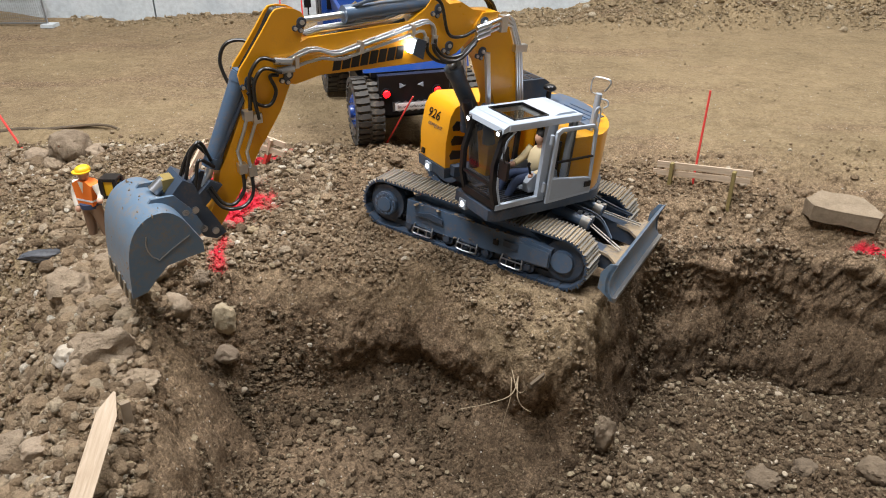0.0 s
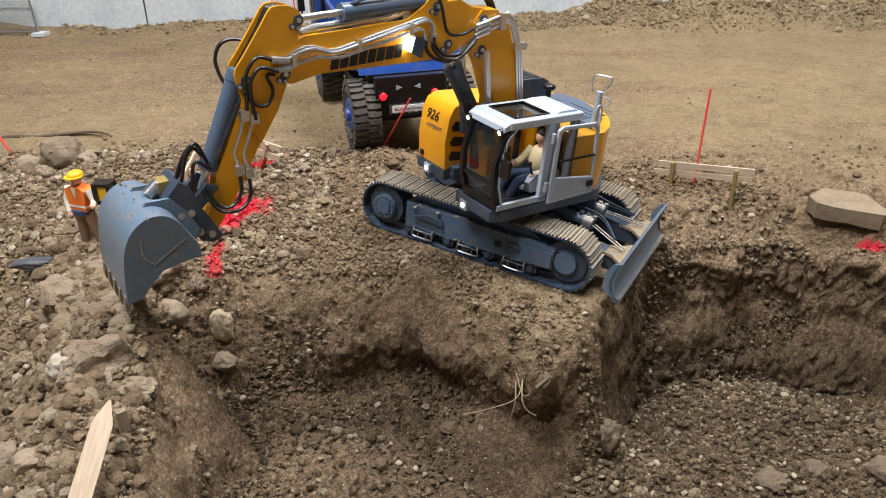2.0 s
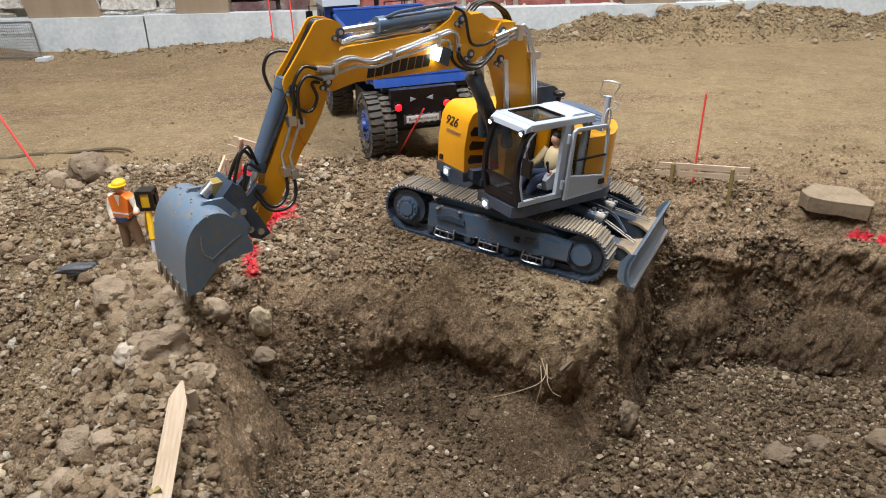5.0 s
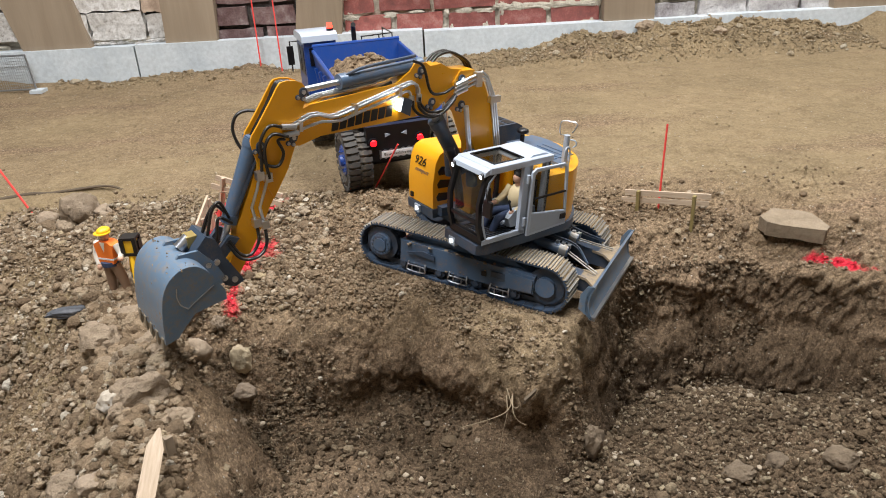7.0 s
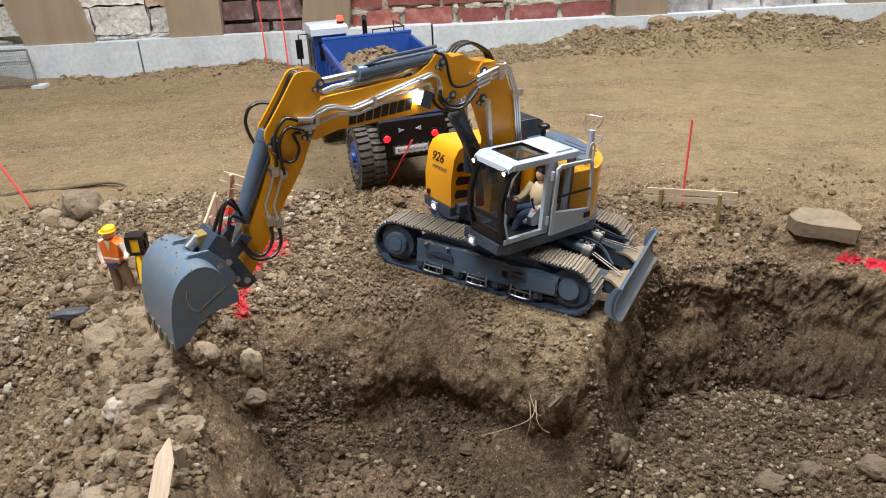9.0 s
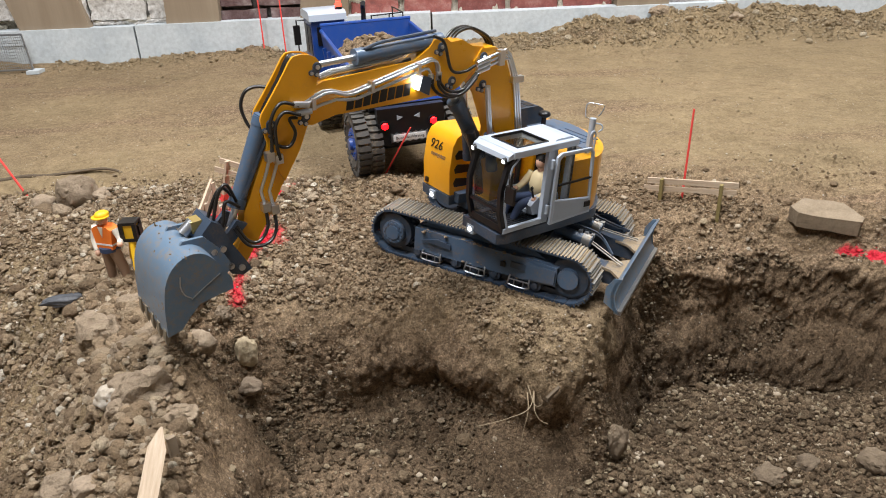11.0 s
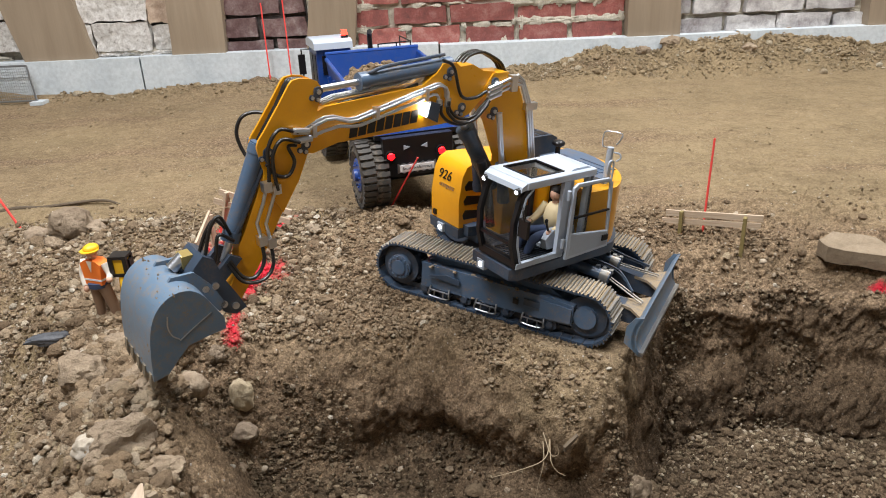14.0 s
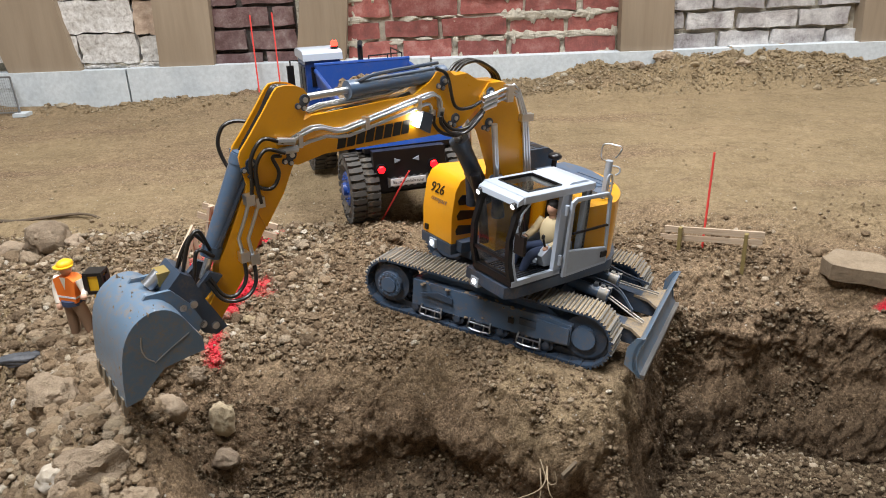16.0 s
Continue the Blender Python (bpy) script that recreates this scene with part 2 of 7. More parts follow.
M_OLIVE = wood_mat("stained_post", (0.20, 0.155, 0.055), (0.30, 0.235, 0.09), 30)
M_TIMBER = wood_mat("old_timber", (0.25, 0.19, 0.13), (0.33, 0.26, 0.185), 5, (6, 6, 0.5))
M_KERB = stone_mat("kerb_concrete", [(0.48, 0.53, 0.57), (0.58, 0.63, 0.66), (0.66, 0.70, 0.73)], 9, 0.85, 0.15, 0.003, 0.1)
M_BRICK = stone_mat("red_brick", [(0.17, 0.065, 0.058), (0.30, 0.095, 0.080), (0.44, 0.24, 0.21)], 22, 0.9, 0.5, 0.006, 0.5)
M_DKBRICK = stone_mat("dark_brick", [(0.075, 0.052, 0.052), (0.135, 0.075, 0.073), (0.21, 0.145, 0.14), (0.36, 0.31, 0.30)], 20, 0.9, 0.5, 0.006, 0.5)
M_WASHED = stone_mat("limewashed_brick", [(0.20, 0.17, 0.17), (0.42, 0.40, 0.40), (0.62, 0.61, 0.60), (0.74, 0.73, 0.71)], 17, 0.9, 0.6, 0.008, 0.45)
M_GRANITE = stone_mat("rough_granite", [(0.16, 0.145, 0.13), (0.52, 0.49, 0.455), (0.70, 0.68, 0.65), (0.82, 0.81, 0.79)], 75, 0.9, 0.45, 0.004, 0.06)
M_TANBLOCK = stone_mat("tan_block", [(0.26, 0.18, 0.13), (0.42, 0.31, 0.23), (0.58, 0.47, 0.36)], 30, 0.9, 0.5, 0.005, 0.1)
M_DKJOINT = stone_mat("dark_joint", [(0.03, 0.026, 0.024), (0.065, 0.055, 0.05), (0.13, 0.115, 0.10)], 40, 0.95, 0.6, 0.006, 0.1)
M_MORTAR = stone_mat("lime_mortar", [(0.40, 0.36, 0.28), (0.58, 0.53, 0.43), (0.72, 0.67, 0.57)], 40, 0.95, 0.8, 0.008, 0.1)
M_PLASTER = stone_mat("hall_plaster", [(0.20, 0.19, 0.175), (0.26, 0.25, 0.23), (0.31, 0.30, 0.28)], 3, 0.9, 0.15, 0.004, 0.05)
M_ROCK = stone_mat("field_stone", [(0.22, 0.165, 0.112), (0.32, 0.248, 0.175), (0.42, 0.34, 0.25)], 40, 0.9, 0.55, 0.003, 0.35)
M_PITROCK = stone_mat("dark_stone", [(0.12, 0.088, 0.057), (0.18, 0.135, 0.09), (0.25, 0.192, 0.13)], 45, 0.9, 0.6, 0.003, 0.3)
M_SANDSTONE = stone_mat("sandstone", [(0.18, 0.135, 0.09), (0.26, 0.20, 0.134), (0.32, 0.25, 0.175)], 34, 0.9, 0.5, 0.003, 0.1)
M_CHALK = stone_mat("chalky_stone", [(0.32, 0.26, 0.185), (0.43, 0.375, 0.30), (0.62, 0.59, 0.55)], 16, 0.9, 0.5, 0.003, 0.1)
M_CLAY = stone_mat("dry_clay", [(0.24, 0.178, 0.12), (0.34, 0.262, 0.18), (0.43, 0.34, 0.245)], 45, 0.95, 0.9, 0.004, 0.3)
M_TANPEB = stone_mat("tan_pebble", [(0.26, 0.205, 0.14), (0.36, 0.295, 0.215), (0.48, 0.42, 0.335)], 200, 0.85, 0.3, 0.001, 0.2)
M_SLATE = stone_mat("slate", [(0.04, 0.045, 0.053), (0.075, 0.08, 0.092), (0.13, 0.13, 0.14)], 30, 0.6, 0.4, 0.002, 0.1)
M_PALE = stone_mat("pale_limestone", [(0.33, 0.26, 0.165), (0.46, 0.375, 0.25), (0.56, 0.48, 0.35)], 30, 0.9, 0.5, 0.003, 0.1)
M_ROOT = paint("dry_root", (0.36, 0.28, 0.18), 0.8, 0, 0.3)
M_TWIG = wood_mat("weathered_bark", (0.07, 0.05, 0.032), (0.17, 0.125, 0.08), 60)
M_GLASS = glass_mat("cab_glass", (0.82, 0.85, 0.85))
M_SMOKED = glass_mat("smoked_glass", (0.60, 0.63, 0.65))
M_LAMP = glow("led_lens", (0.92, 0.96, 1.0), 9.0)
M_WARMLAMP = glow("boom_led_lens", (1.0, 0.95, 0.85), 22.0)
M_TAIL = glow("tail_lens", (1.0, 0.0025, 0.005), 9.0)
M_BEACON = glow("beacon_lens", (1.0, 0.035, 0.02), 6.0)
M_SKIN = paint("doll_skin", (0.62, 0.36, 0.25), 0.5, 0, 0.03)
M_CREAM = paint("doll_shirt", (0.62, 0.50, 0.30), 0.7, 0, 0.05)
M_PALECLOTH = paint("doll_sleeve", (0.72, 0.66, 0.57), 0.7, 0, 0.05)
M_JEANS = paint("doll_jeans", (0.03, 0.05, 0.11), 0.7, 0, 0.1)
M_ORANGE = paint("doll_vest", (0.85, 0.19, 0.02), 0.6, 0, 0.05)
M_BROWN = paint("doll_trousers", (0.24, 0.15, 0.095), 0.7, 0, 0.1)
M_HELMET = paint("doll_helmet", (0.88, 0.52, 0.02), 0.4, 0, 0.05)
M_HAIR = paint("doll_hair", (0.015, 0.012, 0.01), 0.6, 0, 0.0)
M_SIGN = paint("sign_white", (0.75, 0.75, 0.75), 0.5, 0, 0.1)


# ---- mesh helpers ----
def link_mesh(name, me, parent=None):
    ob = new(name, me)
    if parent is not None:
        ob.parent = parent
    return ob


def finish(bm, name, mats, smooth=40.0):
    bmesh.ops.recalc_face_normals(bm, faces=bm.faces)
    me = bpy.data.meshes.new(name)
    bm.to_mesh(me)
    bm.free()
    for m in mats if isinstance(mats, (list, tuple)) else [mats]:
        me.materials.append(m)
    if smooth:
        me.shade_smooth()
        me.set_sharp_from_angle(angle=radians(smooth))
    return me


def part(name, bm, material, parent, label="", smooth=40.0):
    ob = link_mesh(name, finish(bm, name, material, smooth), parent)
    return tagged(ob, label) if label else ob


def empty(name, m, label, category, group="", kind=""):
    ob = new(name)
    ob.empty_display_size = 0.02
    ob.matrix_world = m
    return tagged(ob, label, category, group, kind)


def bevel_new(bm, faces, width, seg=2, ang=25):
    edges = {e for f in faces for e in f.edges if len(e.link_faces) == 2 and e.calc_face_angle(0) > radians(ang)}
    if edges and width > 0:
        bmesh.ops.bevel(bm, geom=list(edges), offset=width, segments=seg, profile=0.7, affect="EDGES", clamp_overlap=True)


def box(bm, x0, x1, y0, y1, z0, z1, bev=0.0, seg=2, m=None):
    v = [bm.verts.new(Vector(p)) for p in ((x0, y0, z0), (x1, y0, z0), (x1, y1, z0), (x0, y1, z0), (x0, y0, z1), (x1, y0, z1), (x1, y1, z1), (x0, y1, z1))]
    if m is not None:
        for q in v:
            q.co = m @ q.co
    fs = [bm.faces.new([v[i] for i in q]) for q in ((3, 2, 1, 0), (4, 5, 6, 7), (0, 1, 5, 4), (1, 2, 6, 5), (2, 3, 7, 6), (3, 0, 4, 7))]
    bevel_new(bm, fs, bev, seg)
    return bm


def prism(bm, pts, a0, a1, axis="y", bev=0.0, seg=2, m=None):
    """A polygon drawn in the plane across an axis, pushed along it from a0 to a1."""
    put = {"y": lambda p, a: (p[0], a, p[1]), "z": lambda p, a: (p[0], p[1], a), "x": lambda p, a: (a, p[0], p[1])}[axis]
    lo = [bm.verts.new(Vector(put(p, a0))) for p in pts]
    hi = [bm.verts.new(Vector(put(p, a1))) for p in pts]
    if m is not None:
        for q in lo + hi:
            q.co = m @ q.co
    n = len(pts)
    fs = [bm.faces.new(lo), bm.faces.new(hi[::-1])]
    fs += [bm.faces.new((lo[i], hi[i], hi[(i + 1) % n], lo[(i + 1) % n])) for i in range(n)]
    bevel_new(bm, fs, bev, seg)
    return bm


def frame_of(d):
    d = Vector(d).normalized()
    a = d.cross(Vector((0, 0, 1)) if abs(d.z) < 0.9 else Vector((1, 0, 0))).normalized()
    return d, a, d.cross(a).normalized()


def cyl(bm, p, q, r, r2=None, seg=20, bev=0.0):
    p, q = Vector(p), Vector(q)
    d, a, b = frame_of(q - p)
    r2 = r if r2 is None else r2
    c = [(math.cos(2 * math.pi * i / seg), math.sin(2 * math.pi * i / seg)) for i in range(seg)]
    lo = [bm.verts.new(p + (a * u + b * w) * r) for u, w in c]
    hi = [bm.verts.new(q + (a * u + b * w) * r2) for u, w in c]
    fs = [bm.faces.new(lo), bm.faces.new(hi[::-1])]
    fs += [bm.faces.new((lo[i], hi[i], hi[(i + 1) % seg], lo[(i + 1) % seg])) for i in range(seg)]
    bevel_new(bm, fs, bev, 2, 50)
    return bm


def curve_points(pts, steps=6):
    """A smooth line through the given points."""
    p = [Vector(q) for q in pts]
    p = [2 * p[0] - p[1]] + p + [2 * p[-1] - p[-2]]
    out = []
    for i in range(1, len(p) - 2):
        for k in range(steps):
            t = k / steps
            out.append(0.5 * (2 * p[i] + (p[i + 1] - p[i - 1]) * t + (2 * p[i - 1] - 5 * p[i] + 4 * p[i + 1] - p[i + 2]) * t * t + (3 * p[i] - p[i - 1] - 3 * p[i + 1] + p[i + 2]) * t ** 3))
    return out + [p[-2]]


def tube(bm, pts, r, seg=10, steps=6, r_end=None):
    path = curve_points(pts, steps) if steps > 1 else [Vector(q) for q in pts]
    rings, a = [], None
    for i, p in enumerate(path):
        d = (path[min(i + 1, len(path) - 1)] - path[max(i - 1, 0)]).normalized()
        if a is None:
            _, a, _ = frame_of(d)
        a = (a - d * a.dot(d)).normalized()
        b = d.cross(a)
        rr = r if r_end is None else r + (r_end - r) * i / (len(path) - 1)
        rings.append([bm.verts.new(p + (a * math.cos(2 * math.pi * k / seg) + b * math.sin(2 * math.pi * k / seg)) * rr) for k in range(seg)])
    for s, t in zip(rings, rings[1:]):
        for k in range(seg):
            bm.faces.new((s[k], s[(k + 1) % seg], t[(k + 1) % seg], t[k]))
    bm.faces.new(rings[0][::-1])
    bm.faces.new(rings[-1])
    return bm


def blob(bm, c, r, sub=2, m=None, rough=0.0, seed=0, freq=1.7):
    """A rounded lump with the half axes r about c."""
    got = bmesh.ops.create_icosphere(bm, subdivisions=sub, radius=1.0)["verts"]
    for v in got:
        k = 1.0
        if rough:
            k += rough * noise.fractal(v.co * freq + Vector((seed * 7.3, seed * 1.9, seed * 3.1)), 1.0, 2.0, 3)
        p = Vector((v.co.x * r[0] * k, v.co.y * r[1] * k, v.co.z * r[2] * k))
        v.co = (m @ p if m is not None else p) + Vector(c)
    return bm


# ---- ground ----
def lattice(x, y, seed):
    """Smooth value noise from -1 to 1 on arrays."""
    rng = np.random.RandomState(seed)
    table = rng.rand(256, 256) * 2 - 1
    xi, yi = np.floor(x).astype(int), np.floor(y).astype(int)
    u, v = x - xi, y - yi
    u, v = u * u * (3 - 2 * u), v * v * (3 - 2 * v)
    g = lambda i, j: table[(xi + i) % 256, (yi + j) % 256]
    return (g(0, 0) * (1 - u) + g(1, 0) * u) * (1 - v) + (g(0, 1) * (1 - u) + g(1, 1) * u) * v


def fbm(x, y, size, octaves, seed, gain=0.5):
    out, amp, f = 0 * x, 1.0, 1.0 / size
    for k in range(octaves):
        out = out + amp * lattice(x * f + 17.3 * k, y * f - 9.1 * k, seed + k)
        amp, f = amp * gain, f * 2.03
    return out


def fbm3(p, size, octaves, seed, gain=0.5):
    """Smooth noise in space on an array of places."""
    out, amp, f = 0 * p[..., 0], 1.0, 1.0 / size
    for k in range(octaves):
        tab = np.random.RandomState(seed + k).rand(32, 32, 32) * 2 - 1
        q = p * f + 5.7 * k
        i = np.floor(q).astype(int)
        t = q - i
        t = t * t * (3 - 2 * t)
        i %= 32
        j = (i + 1) % 32
        u, v, w = t[..., 0], t[..., 1], t[..., 2]
        g = lambda a, b, c: tab[a[..., 0], b[..., 1], c[..., 2]]
        lo = (g(i, i, i) * (1 - u) + g(j, i, i) * u) * (1 - v) + (g(i, j, i) * (1 - u) + g(j, j, i) * u) * v
        hi = (g(i, i, j) * (1 - u) + g(j, i, j) * u) * (1 - v) + (g(i, j, j) * (1 - u) + g(j, j, j) * u) * v
        out = out + amp * (lo * (1 - w) + hi * w)
        amp, f = amp * gain, f * 2.03
    return out


def crumbs(x, y, size, seed, chance):
    """Rounded lumps of about that size, packed at random; chance may be an array."""
    rng = np.random.RandomState(seed)
    tab = rng.rand(4, 128, 128)
    u, v = x / size, y / size
    ui, vi = np.floor(u).astype(int), np.floor(v).astype(int)
    best = 0 * x
    for i in (-1, 0, 1):
        for j in (-1, 0, 1):
            p, q = (ui + i) % 128, (vi + j) % 128
            r = 0.28 + 0.36 * tab[2, p, q]
            d2 = (u - ui - i - tab[0, p, q]) ** 2 + (v - vi - j - tab[1, p, q]) ** 2
            best = np.maximum(best, np.sqrt(np.maximum(r * r - d2, 0)) * (tab[3, p, q] < chance))
    return best * size


def sstep(a, b, x):
    t = np.clip((x - a) / (b - a), 0, 1)
    return t * t * (3 - 2 * t)


# the pit's back edge, from where the bank falls, and how wide the bank is
EDGE_X = (-0.40, -0.30, -0.25, -0.20, -0.12, -0.05, 0.00, 0.05, 0.10, 0.15, 0.19, 0.22, 0.25, 0.29, 0.33, 0.38, 0.48, 0.58, 0.64, 0.70, 0.80, 0.95, 1.30)
EDGE_Y = (0.720, 0.755, 0.79, 0.820, 0.800, 0.832, 0.82, 0.772, 0.722, 0.692, 0.706, 0.755, 0.835, 0.900, 0.925, 0.938, 0.936, 0.905, 0.872, 0.838, 0.80, 0.77, 0.75)
BANK_W = (0.22, 0.20, 0.18, 0.16, 0.13, 0.13, 0.125, 0.115, 0.10, 0.09, 0.09, 0.105, 0.135, 0.140, 0.10, 0.065, 0.048, 0.05, 0.05, 0.065, 0.10, 0.12, 0.15)
FLOOR_X = (-0.30, -0.20, -0.10, -0.04, 0.03, 0.1, 0.27, 0.40, 0.5, 0.62, 0.8, 1.2)
FLOOR_Z = (-0.10, -0.140, -0.165, -0.185, -0.213, -0.218, -0.224, -0.238, -0.248, -0.232, -0.17, -0.05)
LEFT_Y = (0.20, 0.40, 0.50, 0.60, 0.70, 0.76, 0.90)
LEFT_X = (-0.19, -0.228, -0.255, -0.280, -0.312, -0.325, -0.35)

UC_O = Vector((0.1258, 0.9225, 0.0024))
UC_R = Euler((radians(-1.7), radians(5.6), radians(-28.5))).to_matrix().to_4x4()
UC = Matrix.Translation(UC_O) @ UC_R
U = 1 / 13.71


def ground_z(x, y, fine=True):
    x, y = np.asarray(x, float), np.asarray(y, float)
    wob = 0.018 * fbm(x, y, 0.15, 2, 11)
    a = (np.interp(x + wob, EDGE_X, EDGE_Y) + wob - y) / np.interp(x, EDGE_X, BANK_W)
    b = (x + wob - np.interp(y, LEFT_Y, LEFT_X)) / 0.115
    front = (y - 0.30 + wob) / 0.12
    right = (1.25 + wob - x) / 0.14
    s = sstep(0, 1, np.minimum.reduce([a, b, front, right]))
    top = 0.036 + 0.006 * fbm(x, y, 0.5, 3, 3)
    # spoil thrown up round the pit, with a ridge along its left side
    crest = np.interp(y, (0.2, 0.4, 0.5, 0.63, 0.84, 1.05), (-0.20, -0.235, -0.27, -0.345, -0.45, -0.50))
    top = top - 0.010 * sstep(1.15, 0.95, y) * sstep(0.2, -0.1, x) * sstep(-0.34, -0.22, x) - 0.012 * sstep(-0.45, -0.65, x) * sstep(1.28, 1.10, y)
    left = np.clip(crest - 0.02 - x, 0, 0.4) * 0.80 * sstep(0.98, 0.72, y) * sstep(0.18, 0.34, y) * sstep(-1.15, -0.85, x)
    top = top - np.minimum(left, 0.15)
    near = sstep(1.30, 1.12, y)
    top = top - 0.022 * sstep(1.0, 0.86, y) * sstep(-0.33, -0.1, x) * sstep(0.6, 0.3, x)
    # worn lip along the far side
    top = top - 0.048 * sstep(0.075, 0.0, y - np.interp(x, EDGE_X, EDGE_Y)) * sstep(0.28, 0.37, x)
    # loose apron that slopes from the tracks to the bank's brow
    top = top - 0.45 * np.clip(0.79 - y, 0, 0.14) * sstep(-0.14, -0.03, x) * sstep(0.34, 0.24, x)
    top = top + 0.028 * np.exp(-(((x + 0.02) / 0.10) ** 2 + ((y - 1.10) / 0.045) ** 2))
    top = top - 0.013 * np.exp(-(((x - 0.43) / 0.14) ** 2 + ((y - 1.02) / 0.07) ** 2))
    # the far heap against the kerb
    heap = sstep(0.02, 0.55, x) * sstep(2.20, 2.40, y + 0.06 * fbm(x, y, 0.3, 3, 71)) * (0.082 + 0.03 * fbm(x, y, 0.35, 3, 21))
    heap = heap + 0.02 * sstep(2.24, 2.36, y) * sstep(0.3, -0.2, x) * (0.5 + fbm(x, y, 0.2, 2, 31))
    floor = np.interp(x, FLOOR_X, FLOOR_Z) + 0.010 * sstep(0.72, 0.86, y) + 0.030 * np.exp(-(((x - 0.225) / 0.05) ** 2 + ((y - 0.69) / 0.05) ** 2))
    z = top * (1 - s) + floor * s + heap
    # the bed on which the tracks stand
    dx, dy = x - UC_O.x, y - UC_O.y
    c, n = math.cos(radians(-28.5)), math.sin(radians(-28.5))
    lx, ly = dx * c + dy * n, -dx * n + dy * c
    plane = UC_O.z - lx * math.tan(radians(5.6)) - ly * math.tan(radians(1.7)) - 0.001
    hold = sstep(0.200, 0.168, np.abs(lx)) * sstep(0.125, 0.112, np.abs(ly))
    lump = 0.010 * fbm(x, y, 0.10, 4, 41)
    rough = near * (0.35 + 0.65 * sstep(0.0, 0.3, fbm(x, y, 0.13, 2, 51) + 0.25))
    amt = 0.0045 * (1 - near) * 0.35 + rough
    z = z + lump * (0.12 * (1 - near) + near) + heap * 0.12 * fbm(x, y, 0.04, 3, 81)
    if fine:
        z = z + (0.0075 * np.abs(fbm(x, y, 0.034, 4, 61, 0.62))) * (0.10 * (1 - near) + rough) + 0.0022 * fbm(x, y, 0.012, 3, 91, 0.65) * (0.16 + 0.84 * near)
        some = np.clip(0.20 + 0.8 * fbm(x, y, 0.13, 3, 131), 0.03, 0.9)
        wx, wy = x + 0.004 * fbm(x, y, 0.02, 2, 141), y + 0.004 * fbm(x, y, 0.02, 2, 151)
        z = z + near * (0.55 * crumbs(wx, wy, 0.030, 161, 0.35 * some) + 0.65 * crumbs(wx, wy, 0.015, 171, 0.8 * some) + 0.75 * crumbs(wx, wy, 0.0078, 181, some))
        bits = np.clip(0.9 * fbm(x, y * 1.5, 0.16, 3, 411) - 0.05, 0.01, 0.45)
        z = z + (1 - near) * (0.45 * crumbs(wx, wy, 0.012, 191, 0.5 * bits) + 0.5 * crumbs(wx, wy, 0.007, 421, bits))
        rubble = np.clip(heap / 0.04, 0, 1)
        z = z + rubble * (0.55 * crumbs(wx, wy, 0.026, 431, 0.35) + 0.6 * crumbs(wx, wy, 0.014, 441, 0.6) + 0.004 * fbm(x, y, 0.02, 3, 451))
    z = z - 0.006 * np.exp(-((y - 1.285 - 0.06 * (x + 0.55)) / 0.006) ** 2) * sstep(-0.75, -0.7, x) * sstep(-0.44, -0.5, x)
    z = z + (1 - near) * 0.0035 * fbm(x * 0.6, y * 1.4, 0.06, 4, 401)
    cap = plane + 0.22 * np.maximum(np.maximum(np.abs(lx) - 0.170, np.abs(ly) - 0.112), 0)
    cap = cap + 7 * np.maximum(np.maximum(np.abs(lx) - 0.170, np.abs(ly) - 0.112), 0) ** 2
    z = np.minimum(z, cap)
    return z * (1 - hold) + plane * hold


def spray_at(x, y):
    """How thick the red marking paint lies."""
    n = 0.30 * fbm(x, y, 0.03, 3, 101)
    def spot(cx, cy, rx, ry, turn):
        c, s_ = math.cos(radians(turn)), math.sin(radians(turn))
        u, v = (x - cx) * c + (y - cy) * s_, -(x - cx) * s_ + (y - cy) * c
        return 1.15 - np.sqrt((u / rx) ** 2 + (v / ry) ** 2) + n
    v = np.maximum.reduce([spot(-0.278, 0.902, 0.056, 0.092, -28) + 0.1, spot(-0.254, 0.806, 0.030, 0.070, -15) - 0.20, spot(-0.314, 1.035, 0.044, 0.056, 0), spot(-0.312, 1.078, 0.036, 0.026, 30),
                           spot(-0.272, 1.106, 0.085, 0.024, 30) - 0.05, spot(-0.338, 1.125, 0.024, 0.022, 0), spot(0.664, 0.872, 0.062, 0.018, -33)])
    return np.clip(v, 0, 1) * 0.74


def on_machine(x, y, grow=0.0):
    dx, dy = x - UC_O.x, y - UC_O.y
    c, n = math.cos(radians(-28.5)), math.sin(radians(-28.5))
    lx, ly = dx * c + dy * n, -dx * n + dy * c
    return (np.abs(lx) < 0.172 + grow) & (np.abs(ly) < 0.113 + grow)


def in_pit(x, y):
    a = np.interp(x, EDGE_X, EDGE_Y) - y
    b = x - np.interp(y, LEFT_Y, LEFT_X)
    return np.minimum(a, b)


def axis_points(spans):
    out = [spans[0][0]]
    for lo, hi, step in spans:
        n = max(1, round((hi - lo) / step))
        out += [lo + (hi - lo) * (k + 1) / n for k in range(n)]
    return np.array(out)


def overhang(x, y, z):
    """Hollows under the bank's brow and under the far lip."""
    m = np.exp(-((z + 0.145) / 0.045) ** 2) * sstep(-0.20, -0.04, x) * sstep(0.21, 0.17, x) * sstep(0.57, 0.62, y) * sstep(0.86, 0.80, y)
    back = np.exp(-((z + 0.105) / 0.050) ** 2) * sstep(0.30, 0.38, x) * sstep(0.74, 0.62, x) * sstep(0.80, 0.84, y)
    return y + 0.045 * m + 0.018 * back


